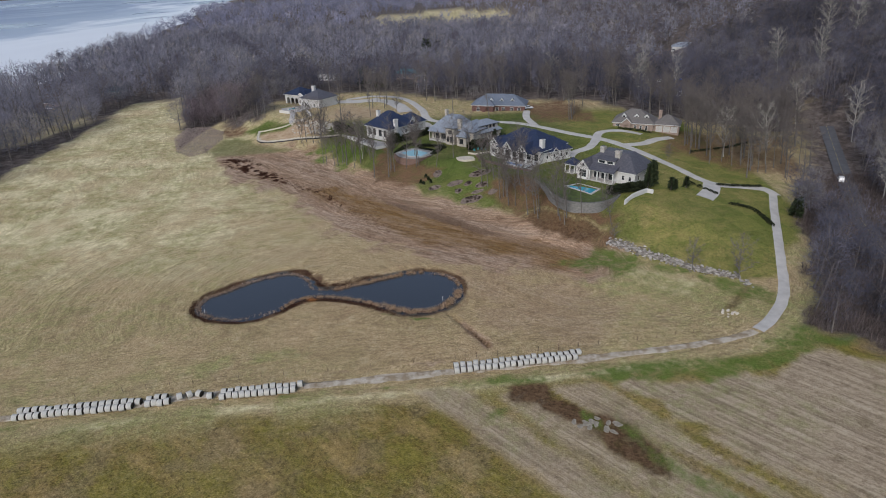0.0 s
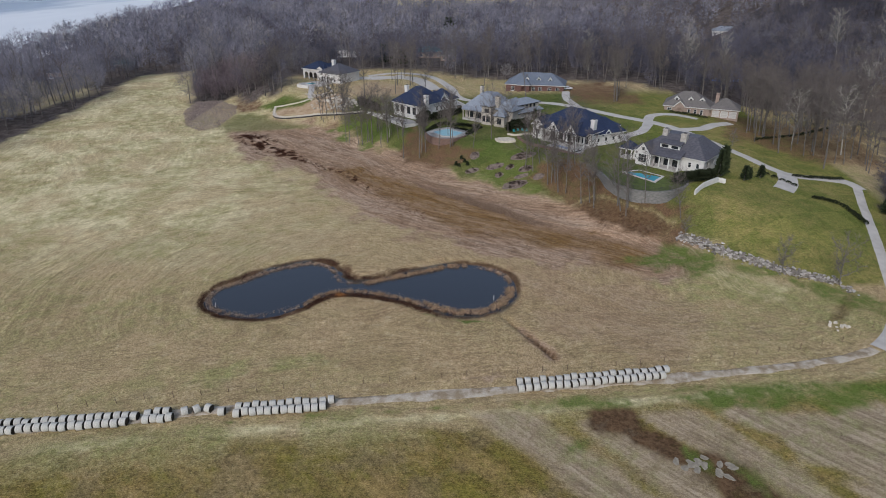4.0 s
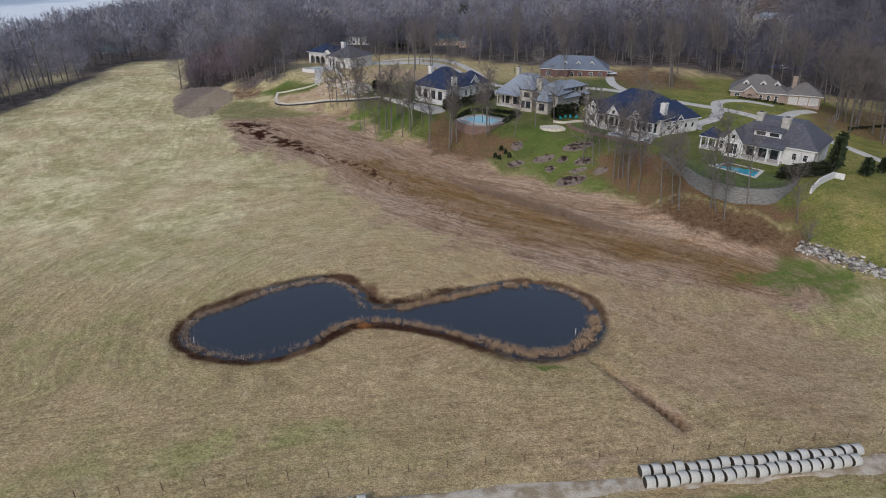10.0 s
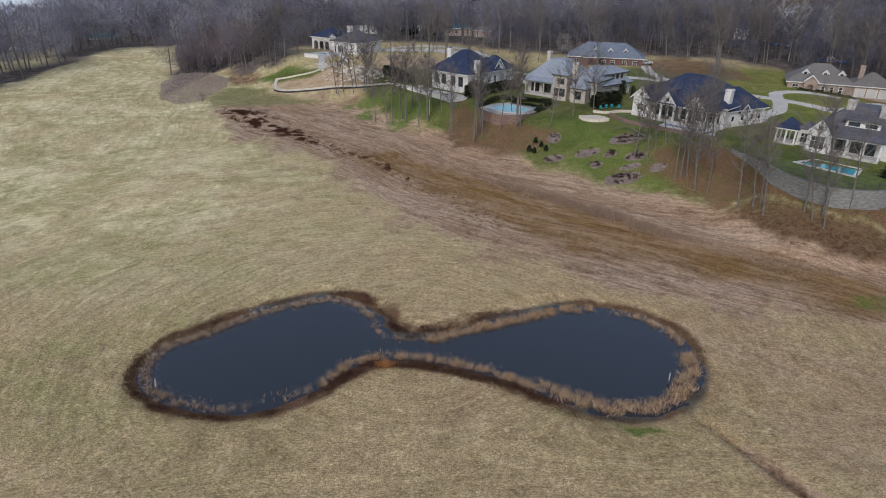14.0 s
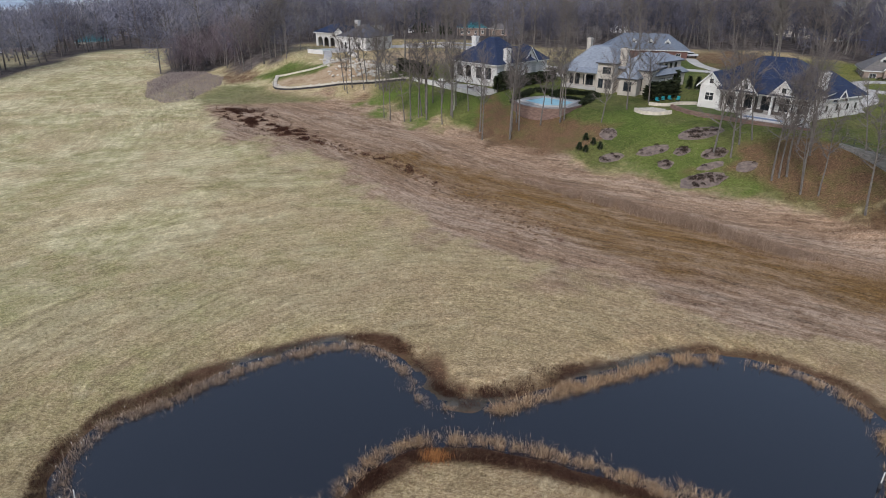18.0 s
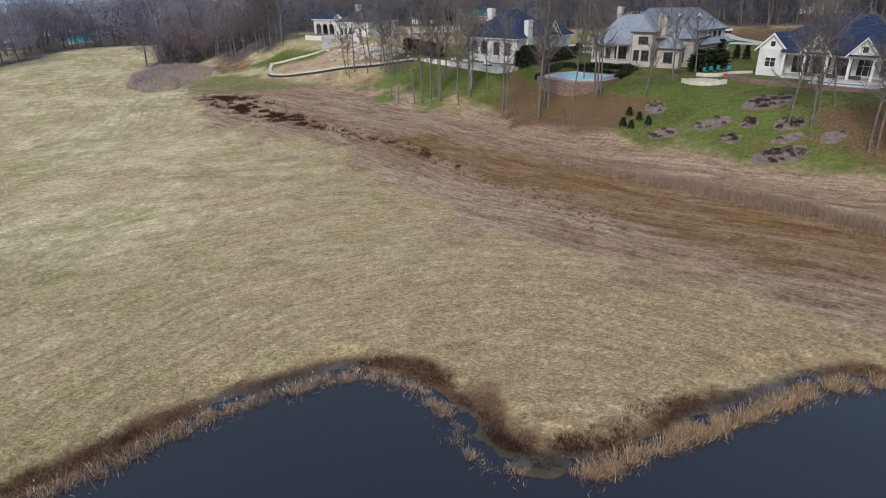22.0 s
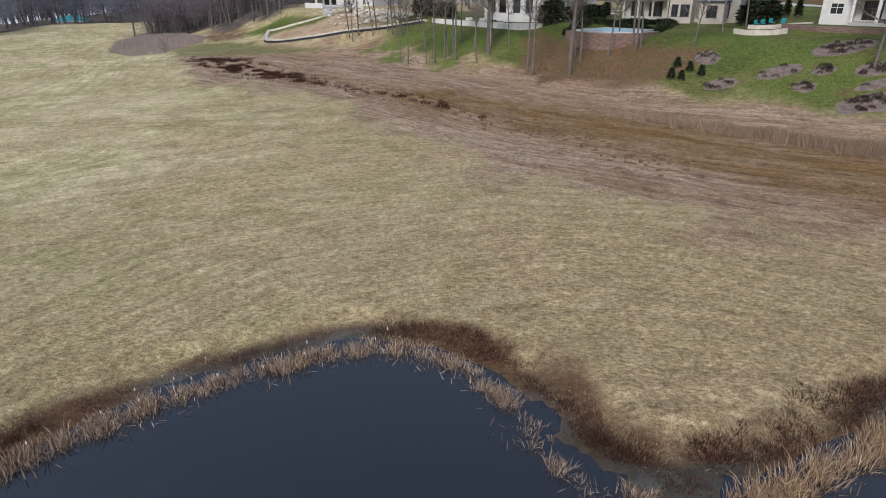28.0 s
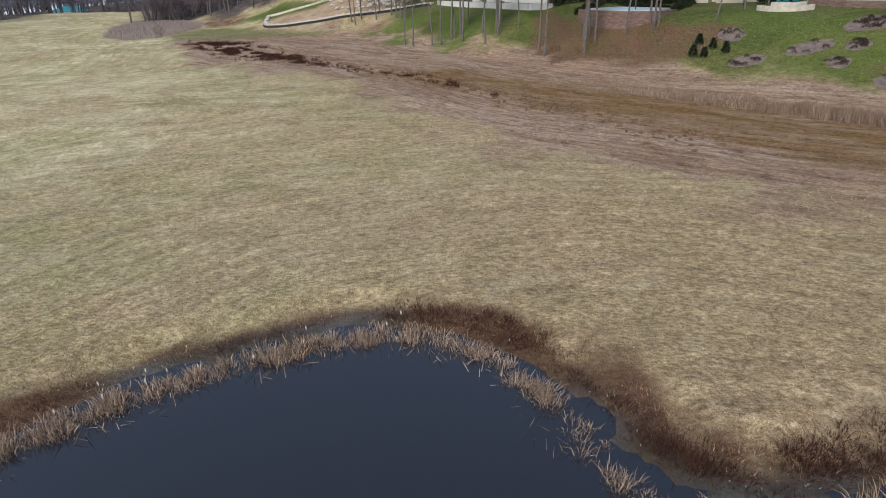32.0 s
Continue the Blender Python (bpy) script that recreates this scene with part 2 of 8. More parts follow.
def land(x, y):
    """The finished height of the ground: hills, hummocks, pond, ditch and track."""
    x, y = np.asarray(x, float), np.asarray(y, float)
    z = ground(x, y) + rough_ground(x, y) * smooth(0, 30, np.hypot(x + 29, y - 128) - 20)
    for ring, level, slope in FILLS:
        d = np.where(inside(x, y, ring), 0, line_distance(x, y, ring, True)[0])
        z = np.maximum(z, level - slope * np.clip(d - 0.4, 0, 5000))
    for ring, level, slope in CUTS:
        d = np.where(inside(x, y, ring), 0, line_distance(x, y, ring, True)[0])
        z = np.minimum(z, level + slope * np.clip(d - 0.2, 0, 5000))
    d, _ = line_distance(x, y, POND, True)
    wet = inside(x, y, POND)
    edge = 0.35 * (lattice(x, y, 1.6, 5) - 0.5) + 0.5 * (lattice(x, y, 4.5, 6) - 0.5)
    d = np.where(wet, -d, d) + edge - 0.4
    m = moat(x, y)
    z = np.where(d < 3.2, z * (1 - 0.5 * m), z)
    d = d - 0.75 * m * smooth(0.3, 1.0, d)
    # silt lies at the water's level in the strip, so that it dries out in places
    bank = z * smooth(0.2, 3.2, d) - 0.06 * (1 - smooth(0, 1.2, d)) - 1.4 * smooth(0.0, 5.0, -d)
    bank = bank + m * (0.055 + 0.10 * (lattice(x, y, 1.4, 75) - 0.5)) * (1 - smooth(0.5, 1.6, np.abs(d)))
    z = np.where(d < 3.2, bank, z)
    d, _ = line_distance(x, y, DITCH)
    z = z - 0.55 * (1 - smooth(0.1, 1.1, d))
    d, _ = line_distance(x, y, TRACK)
    z = z - 0.06 * (1 - smooth(1.0, 2.2, d))
    return z


def mesh_np(name, verts, faces, material, parent=None, shade=False):
    """One mesh object from arrays of corners and of faces (all with as many corners)."""
    verts, faces = np.asarray(verts, np.float32), np.asarray(faces, np.int32)
    me = bpy.data.meshes.new(name)
    n, k = faces.shape
    me.vertices.add(len(verts))
    me.vertices.foreach_set("co", verts.ravel())
    me.loops.add(n * k)
    me.loops.foreach_set("vertex_index", faces.ravel())
    me.polygons.add(n)
    me.polygons.foreach_set("loop_start", np.arange(0, n * k, k, dtype=np.int32))
    me.polygons.foreach_set("use_smooth", np.full(n, shade))
    me.update(calc_edges=True)
    me.materials.append(material)
    ob = new(name, me)
    ob.parent = parent
    return ob


def steps(*spans):
    out = []
    for a, b, s in spans:
        out += list(np.arange(a, b, s))
    return np.array(out)


def outward(start, end, first, grow=1.12):
    out, p, s = [], start, first
    while abs(p) < abs(end):
        p += s
        s *= grow
        out.append(p)
    return out


gx = np.array(outward(-200, -4200, -2.2)[::-1] + list(steps((-200, -66, 1.3), (-66, 10, 0.5), (10, 120, 1.1))) + [120.0] + outward(120, 4200, 2.0))
gy = np.array(outward(40, -400, -2.2)[::-1] + list(steps((40, 108, 0.9), (108, 146, 0.5), (146, 270, 1.0))) + [270.0] + outward(270, 4600, 1.6))
GX, GY = np.meshgrid(gx, gy)
GZ = land(GX, GY)
nx, ny = len(gx), len(gy)
idx = np.arange(nx * ny).reshape(ny, nx)
quads = np.stack([idx[:-1, :-1], idx[:-1, 1:], idx[1:, 1:], idx[1:, :-1]], -1).reshape(-1, 4)


def blend(d, w, x, y, seed, ragged=3.0):
    """A soft, ragged edge w wide round distance 0 (minus is inside)."""
    d = d + (lattice(x, y, 6, seed) - 0.5) * ragged * 2 + (lattice(x, y, 1.7, seed + 9) - 0.5) * ragged
    return 1 - smooth(-w, w, d)


def ring_blend(ring, w, x, y, seed, ragged=3.0):
    d, _ = line_distance(x, y, ring, True)
    return blend(np.where(inside(x, y, ring), -d, d), w, x, y, seed, ragged)


def lawn_zone(x, y):
    d, s = line_distance(x, y, TOE)
    hill = blend(-(d * s - 5), 3, x, y, 11, 2.0)
    lawn = hill * smooth(-58, -46, x) * (1 - smooth(104, 110, x)) * (1 - smooth(268, 290, y))
    lawn = np.maximum(lawn, ring_blend([(50, 142), (72, 129), (84, 130), (92, 150), (99, 172), (94, 176), (70, 160)], 2, x, y, 38, 1.5))
    lawn = np.maximum(lawn, 0.95 * ring_blend([(-95, 284), (-84, 288), (-70, 276), (-73, 271), (-86, 274)], 2, x, y, 12, 1.5))
    return np.maximum(lawn, 0.6 * ring_blend([(-103, 254), (-103, 276), (-88, 273), (-79, 261), (-66, 252), (-86, 248), (-98, 246)], 3, x, y, 12, 2))


def leaf_zone(x, y):
    w = ring_blend([(10, 186), (20, 172), (30, 160), (44, 149), (52, 158), (46, 163), (34, 172), (32, 186), (24, 192)], 3, x, y, 13, 3)
    w = np.maximum(w, ring_blend([(-27, 222), (-22, 230), (-17, 223), (-9, 214), (-1, 206), (-6, 201.6), (-13, 201), (-18, 202), (-26, 213)], 2, x, y, 14, 2.5))
    w = np.maximum(w, 0.75 * ring_blend([(84, 215), (104, 196), (128, 196), (140, 240), (90, 246)], 5, x, y, 15, 4))
    w = np.maximum(w, ring_blend([(-113, 302), (-102, 299), (-92, 280), (-103, 277)], 2, x, y, 39, 2))
    return np.maximum(w, ring_blend([(40, 262), (64, 258), (70, 275), (60, 300), (36, 296)], 5, x, y, 16, 4))


def bare_zone(x, y):
    """Raw earth inside the low curved wall, and the washed bank beyond it."""
    w = ring_blend([(-84, 276), (-82, 268), (-73, 264), (-58, 260), (-46, 256), (-44, 266), (-56, 284), (-66, 282), (-74, 276)], 1.5, x, y, 45, 1.5)
    return np.maximum(w, 0.8 * ring_blend([(-60, 300), (-50, 280), (-36, 268), (-24, 276), (-30, 300), (-48, 312)], 4, x, y, 46, 3))


def west_lawn(x, y):
    """Thin woods on pale grass beside the river road."""
    return ring_blend([(-272, 350), (-264, 380), (-224, 372), (-206, 346), (-189, 322), (-194, 290), (-206, 268), (-230, 280)], 5, x, y, 47, 5)


def wood_zone(x, y, road=False):
    """Where the bare woods stand."""
    d, s = line_distance(x, y, WEST_EDGE)
    west = blend(-np.where(s > 0, d, -d) + 2, 2, x, y, 17, 2) * smooth(120, 170, y)
    west = np.where(x < -150, west, west * (x < -118))
    behind = ring_blend([(-137, 318), (-128, 298), (-112, 304), (-102, 292), (-90, 292), (-85, 302), (-90, 320), (-78, 338), (-40, 345), (20, 310), (70, 300), (92, 268), (128, 262), (146, 240), (166, 284), (236, 428), (236, 900), (-160, 900), (-160, 386)], 4, x, y, 18, 4)
    east = ring_blend([(98, 84), (84, 101), (78, 108), (83, 117), (91, 133), (101, 153), (106, 166), (113, 182), (118, 188), (128, 196), (142, 222), (168, 286), (230, 424), (300, 900), (900, 900), (900, -200), (300, -50), (140, 60)], 3, x, y, 19, 3)
    road_d, road_s = line_distance(x, y, ROAD)
    strip = 1 - smooth(6.0, 7.5, road_d - 9 * (road_s > 0) * (y > 178) * (y < 275))
    far = smooth(380, 420, y) * (1 - far_field(x, y))
    return np.clip(np.maximum.reduce([west, behind, east, far]) - (strip if road else 0), 0, 1)


def far_field(x, y):
    return ring_blend([(-345, 1010), (-300, 830), (-200, 640), (-160, 560), (-60, 515), (10, 505), (60, 470), (105, 490), (130, 760), (95, 1060), (30, 1330), (-50, 1220), (-130, 1110), (-270, 1130)], 8, x, y, 20, 8)


ROAD = curve_through([(96, 60), (110, 122), (122, 160), (137.5, 193), (153, 226), (163, 250)], 6, False)
ground_zones = {}
up_d, up_s = line_distance(GX, GY, TOE)
UP = up_d * up_s
wd, _ = line_distance(GX, GY, WASH)
pd, _ = line_distance(GX, GY, POND, True)
pd = np.where(inside(GX, GY, POND), -pd, pd)
td, ts = line_distance(GX, GY, TRACK)
below = np.where(ts < 0, td, -td)
lawn = lawn_zone(GX, GY)
wood = wood_zone(GX, GY)
leaf = np.maximum(leaf_zone(GX, GY), 0)
wash = ring_blend([(-97, 250), (-78, 214), (-56, 197), (-46, 182), (-34, 166), (-20, 153), (0, 143), (20, 135), (37, 126), (50, 146), (29, 166), (14, 181), (-5, 196), (-16, 209), (-34, 228), (-56, 250), (-82, 266)], 4, GX, GY, 21, 4.5)
wash = wash * (1 - lawn)
wash = np.maximum(wash, 0.85 * blend(line_distance(GX, GY, DITCH)[0] - 0.9, 0.6, GX, GY, 70, 1.0))
wash = np.maximum(wash, 0.42 * ring_blend([(-2, 142), (20, 134), (37, 128), (48, 112), (24, 104), (9, 106), (6, 118), (5, 130)], 5, GX, GY, 74, 6))
wash = np.maximum(wash, 0.7 * blend(np.abs(below + 3.4) - 0.7, 0.6, GX, GY, 98, 1.2) * smooth(-30, -18, GX) * (1 - smooth(-4, 2, GX)))
ochre_ditch = blend(line_distance(GX, GY, DITCH)[0] - 0.7, 0.5, GX, GY, 71, 0.8)
rim = blend(pd - 2.2, 0.8, GX, GY, 22, 0.9)
rim = np.maximum(rim, (0.45 + 0.55 * smooth(0.35, 0.65, lattice(GX, GY, 1.3, 72))) * ring_blend([(-37.5, 138.6), (-34, 139.2), (-31.8, 135.9), (-29.2, 133.6), (-26.4, 134.5), (-22, 136.0), (-17, 138), (-17, 135), (-20, 133), (-27, 129), (-33, 131)], 0.9, GX, GY, 37, 1.5))
# across the drill lines of the field below the track
drill = 0.727 * GX + 0.687 * GY
till = ring_blend([(31, 89.8), (41, 89.4), (60.6, 92.2), (74, 98.2), (90, 92), (200, 40), (200, -90), (90, 26), (60, 58), (38, 82)], 2.0, GX, GY, 23, 2.0)
worn = smooth(54.5, 57.5, drill + 1.5 * (lattice(GX, GY, 5, 48) - 0.5)) * (1 - smooth(61, 64.5, drill + 2 * (lattice(GX, GY, 4, 76) - 0.5))) * smooth(3.5, 6, below)
till = np.maximum(till, 0.8 * worn)
till = np.maximum(till, 0.75 * smooth(62, 66, drill) * (1 - smooth(84, 88, drill)) * smooth(0.35, 0.6, lattice(drill, 0.12 * (GX - GY), 2.6, 94)) * smooth(6, 9, below)) * (below > 3)
fresh = ring_blend([(0, 91.4), (13, 93), (28, 93.4), (39, 95.6), (54, 98.0), (67, 102.6), (84, 112), (90, 104), (74, 98.2), (61, 92.6), (46, 89.8), (28, 91), (12, 90.2), (0, 89.6)], 1.2, GX, GY, 49, 1.4)
fresh = np.maximum(fresh, 0.8 * ring_blend([(3.4, 86), (9.8, 83.2), (9, 80.8), (4, 83)], 0.8, GX, GY, 50, 1.0))
fresh = np.maximum(fresh, 0.75 * smooth(70, 72, drill) * (1 - smooth(74, 78, drill)) * smooth(8, 12, below) * smooth(0.3, 0.55, lattice(drill, GX, 3.0, 51)))
fresh = np.maximum(fresh, 0.95 * ring_blend([(-15, 117.6), (-6, 115.4), (-1, 114.7), (-1, 113.4), (-6, 113.8), (-15, 116)], 0.5, GX, GY, 77, 0.9))
fresh = np.maximum(fresh, 0.75 * ring_blend([(48, 138), (60, 130), (76, 116), (80, 122), (72, 128), (60, 136), (50, 142)], 2, GX, GY, 52, 2))
fresh = np.maximum(fresh, 0.9 * ring_blend([(-59, 245), (-49, 247), (-36, 245), (-26, 228), (-25, 221), (-30, 217), (-42, 224)], 2, GX, GY, 53, 2.5))
fresh = np.maximum(fresh, ring_blend([(-95, 284), (-84, 288), (-70, 276), (-73, 271), (-86, 274)], 2, GX, GY, 12, 1.5))
fresh = np.maximum(fresh, 0.6 * ring_blend([(-8, 196), (4, 181), (16, 178), (28, 188), (12, 210), (4, 222), (-4, 212)], 3, GX, GY, 65, 3))
fresh = np.maximum(fresh, 0.8 * blend(np.abs(below - 3.0) - 0.5, 0.5, GX, GY, 95, 0.7) * smooth(-90, -75, GX) * (1 - smooth(28, 34, GX)))
fresh = np.maximum(fresh, 0.85 * ring_blend([(28, 139), (42, 147), (51, 142), (46, 135), (36, 133)], 2, GX, GY, 96, 2.5))
fresh = fresh * (0.25 + 0.75 * smooth(0.3, 0.6, lattice(GX, GY, 5, 54)))
green = blend(-(below - 2.5), 1.5, GX, GY, 24, 1.5) * (0.3 + 0.5 * smooth(0.35, 0.6, lattice(GX, GY, 9, 25)))
green = green * (1 - till) * (1 - 0.75 * smooth(7, 13, below))
green = np.maximum(green, 0.9 * ring_blend([(32, 136), (48, 136), (66, 124), (78, 116), (74, 110), (50, 118), (30, 126)], 4, GX, GY, 26, 4))
fallow = np.clip(smooth(5.5, 8, below + 3 * (lattice(GX, GY, 8, 35) - 0.5)) - till, 0, 1) * (GY < 112)
ochre = ring_blend([(-48, 202), (-34, 186), (-24, 174), (-10, 160), (8, 149), (30, 138), (38, 138), (34, 148), (16, 158), (-2, 171), (-18, 186), (-38, 203)], 3, GX, GY, 36, 3)
mud = 1.15 * ring_blend([(11.7, 89.5), (18.2, 89.8), (19.3, 86.0), (25.0, 83.1), (30.1, 79.6), (34.1, 70.3), (33.6, 66), (30.4, 67), (27.0, 73.9), (20.2, 79.1), (16.3, 84.0), (11.6, 86.4)], 1.6, GX, GY, 27, 1.4)
# the mud mask also carries a darker brown band along the slope's foot
toe = ring_blend([(20, 170), (27, 158.5), (34, 153.4), (43, 150), (46, 154), (41, 159.4), (33, 163), (27, 170)], 1.6, GX, GY, 99, 3.0)
lawn, leaf = lawn * (1 - 0.8 * toe), leaf * (1 - 0.7 * toe)
mud = np.maximum(mud, 0.85 * ring_blend([(22, 168), (28, 157.5), (35, 152.6), (43, 149.5), (45, 153), (40, 158.4), (33, 162), (27, 169)], 1.4, GX, GY, 99, 2.4))
mud = np.maximum(mud, 0.7 * ring_blend([(-24, 208), (-15, 203.6), (-7, 205), (-11, 210), (-20, 213)], 1.4, GX, GY, 100, 2.4))
# and darker ground under and between the stones of the rubble wall
rubble_d = line_distance(GX, GY, [(45.4, 148.8), (51, 143.6), (58, 137.6), (64, 133.0), (71.6, 129.4)])[0]
mud = np.maximum(mud, 0.8 * blend(rubble_d - 0.7, 0.6, GX, GY, 66, 0.6))
mud = np.maximum(mud, 0.6 * ring_blend([(61.5, 115), (65.5, 115.5), (73.5, 125), (71, 126)], 0.8, GX, GY, 67, 0.8))
dd, _ = line_distance(GX, GY, DITCH)
ochre = np.maximum(ochre, ochre_ditch)
mud = np.maximum(mud, blend(dd - 0.3, 0.4, GX, GY, 29, 0.6) * (0.3 + 0.7 * smooth(3.5, 6.5, GX)))
# the coordinate across the mower's swaths: round the pond, then lengthways up the meadow
across = 0.94 * (GX + 60) + 0.35 * (GY - 100)
around = np.hypot(GX + 29, (GY - 128) * 1.25)
mow = around + (across - around) * smooth(34, 75, pd - 0.25 * np.clip(-GX - 50, 0, 60))
mow = mow + (td - mow) * (1 - smooth(12, 24, td))
mow = mow + (lattice(GX, GY, 30, 33) - 0.5) * 9 + (lattice(GX, GY, 7, 64) - 0.5) * 2.2
rosy = 0.95 * blend(pd - 32, 18, GX, GY, 34, 5) * smooth(-75, -30, GX)
# paler, greener grass to the west and up the long meadow
pale = np.clip(0.14 + 0.86 * smooth(-22, -98, GX + 0.25 * (GY - 180)), 0, 1) * smooth(118, 170, GY)
pale = np.maximum(np.maximum(pale * (1 - fallow), 0.9 * (GY > 450)), 0.9 * blend(np.abs(below - 5.0) - 0.7, 0.6, GX, GY, 69, 0.9) * smooth(-75, -60, GX) * (1 - smooth(40, 55, GX)))
pale = np.maximum(pale, 0.85 * ring_blend([(47, 135), (55, 134), (63, 127), (58, 122), (48, 127)], 2, GX, GY, 97, 2.5))
bare = bare_zone(GX, GY)
wash_s = line_distance(GX, GY, WASH)
wash_across = wash_s[0] * wash_s[1]
wash_along = 0.777 * (GX + 92) - 0.629 * (GY - 240)
wood = wood * (1 - 0.6 * west_lawn(GX, GY))
zone_d = np.stack([wash_across + (lattice(GX, GY, 16, 55) - 0.5) * 5, wash_along, fresh, np.clip(pale, 0, 1)], -1)
old_d = line_distance(GX, GY, OLD_DITCH)[0]
clumps = blend(old_d - 0.4 - 3.0 * smooth(-52, -80, GX), 1.0, GX, GY, 56, 2.0) * np.where(GX < -56, smooth(0.54, 0.66, 0.6 * lattice(GX, GY, 1.3, 57) + 0.4 * lattice(GX, GY, 5, 90)), 0.8 * smooth(0.55, 0.7, lattice(GX, GY, 1.7, 58)))
silt = moat(GX, GY) * (1 - smooth(1.6, 2.6, pd)) * smooth(0.2, 0.7, pd)
zone_e = np.stack([bare, clumps, silt, bare], -1)
green = np.maximum(green, 0.4 * (1 - smooth(108, 124, GY)) * (below < -2) * smooth(0.3, 0.6, lattice(GX, GY, 12, 73)))
green = np.maximum(green, 0.85 * ring_blend([(-56, 97), (-44, 103), (-33, 104.5), (-30, 100), (-42, 95), (-54, 92)], 3, GX, GY, 101, 5))
zone_a = np.stack([lawn, wash, wood, leaf], -1)
zone_b = np.stack([rim, till, green, mud], -1)


def ground_material():
    n = Nodes("meadow_soil")
    p = n.pos()
    lawn_w, wash_w, wood_w, leaf_w = n.attr("zone_a")
    rim_w, till_w, green_w, mud_w = n.attr("zone_b")
    big, mid, fine = n.noise(0.035, 4, 0.55, p), n.noise(0.33, 5, 0.65, p), n.noise(1.0, 6, 0.82, n.mapped(p, (3.4, 5.6, 4.0), 25))
    grit = n.noise(24.0, 3, 0.75, p)
    mow, rosy, fallow_w, ochre_w = n.attr("zone_c")
    patch = n.noise(0.34, 6, 0.75, p, 0.3)
    hair = n.noise(1.0, 4, 0.7, n.mapped(p, (9.0, 2.2, 3.0), 18))
    wash_x, wash_y, fresh_w, pale_w = n.attr("zone_d")
    bare_w, clump_w, silt_w = n.attr("zone_e")[:3]
    speck = n.mix(0.45, fine, grit)
    px, py = n.apart(p)[:2]
    # tussocks, and the growth combed the way the mower went
    tuft = n.noise(1.7, 5, 0.72, p)
    comb = n.noise(1.0, 5, 0.72, n.join(n.sum("MULTIPLY", mow, 1.25), n.sum("MULTIPLY", px, 0.22), n.sum("MULTIPLY", py, 0.22)))
    thick = n.ramp(n.mix(0.42, tuft, comb), (0.36, 0.52), (0.46, 0.88), (0.54, 1.1), (0.66, 1.6))

    def ragged(w, much=1.5):
        """Breaks a soft edge up into tufts and clods."""
        k = n.sum("ADD", w, n.sum("MULTIPLY", n.sum("SUBTRACT", n.mix(0.5, fine, n.noise(0.9, 5, 0.7, p)), 0.5), much))
        return n.ramp(k, (0.15, 0.0), (0.85, 1.0))

    fresh_w, mud_w, till_w, green_w = ragged(fresh_w), ragged(mud_w), ragged(till_w, 1.6), ragged(green_w, 1.8)
    lawn_w, leaf_w, wash_w, clump_w, rim_w = ragged(lawn_w), ragged(leaf_w), ragged(wash_w, 1.6), ragged(clump_w), ragged(rim_w)
    swath = n.join(mow, n.sum("MULTIPLY", big, 5.0), n.sum("MULTIPLY", mid, 1.6))
    rows, belts = n.noise(0.95, 4, 0.7, swath), n.noise(0.2, 3, 0.6, swath)
    # mown straw meadow: blades, swaths, thin and thick places
    straw = n.ramp(speck, (0.40, (0.075, 0.05, 0.024)), (0.465, (0.22, 0.165, 0.078)), (0.535, (0.40, 0.315, 0.172)), (0.60, (0.80, 0.67, 0.41)))
    straw = n.mix(n.ramp(hair, (0.40, 0.0), (0.70, 0.55)), straw, (0.62, 0.53, 0.335))
    straw = n.mix(n.ramp(rows, (0.45, 0.0), (0.56, 0.6)), straw, n.ramp(speck, (0.40, (0.10, 0.066, 0.033)), (0.64, (0.37, 0.275, 0.165))))
    straw = n.mix(n.ramp(belts, (0.42, 0.0), (0.6, 0.5)), straw, n.ramp(speck, (0.40, (0.15, 0.105, 0.055)), (0.64, (0.43, 0.335, 0.205))))
    straw = n.mix(n.sum("MULTIPLY", rosy, n.ramp(mid, (0.3, 0.2), (0.65, 0.75))), straw, n.ramp(speck, (0.40, (0.12, 0.068, 0.038)), (0.5, (0.31, 0.21, 0.125)), (0.60, (0.56, 0.42, 0.285))))
    moss = n.ramp(speck, (0.40, (0.07, 0.075, 0.022)), (0.5, (0.24, 0.24, 0.095)), (0.60, (0.45, 0.43, 0.21)))
    silver = n.ramp(speck, (0.40, (0.34, 0.305, 0.18)), (0.5, (0.68, 0.62, 0.40)), (0.60, (0.86, 0.79, 0.55)))
    meadow = n.mix(n.sum("MULTIPLY", pale_w, n.ramp(n.mix(0.5, mid, rows), (0.38, 1.0), (0.62, 0.4))), straw, silver)
    meadow = n.mix(n.ramp(n.noise(0.075, 4, 0.65, n.mapped(p, (1, 1, 1), 60)), (0.44, 0.0), (0.56, 0.6)), meadow, n.ramp(speck, (0.40, (0.15, 0.095, 0.055)), (0.5, (0.37, 0.275, 0.16)), (0.60, (0.74, 0.59, 0.385))))
    greens = n.sum("MULTIPLY", n.ramp(mid, (0.38, 0.1), (0.60, 1.0)), n.ramp(n.noise(0.055, 4, 0.6, p), (0.42, 0.1), (0.56, 1.0)))
    meadow = n.mix(n.sum("MAXIMUM", n.sum("MULTIPLY", greens, n.sum("SUBTRACT", 0.64, n.sum("MULTIPLY", rosy, 0.45))), n.sum("MULTIPLY", green_w, n.ramp(mid, (0.3, 0.2), (0.62, 1.0)))), meadow, moss)
    meadow = n.mix(n.ramp(patch, (0.36, 0.32), (0.48, 0.0)), meadow, n.ramp(speck, (0.40, (0.09, 0.065, 0.03)), (0.60, (0.34, 0.265, 0.15))))
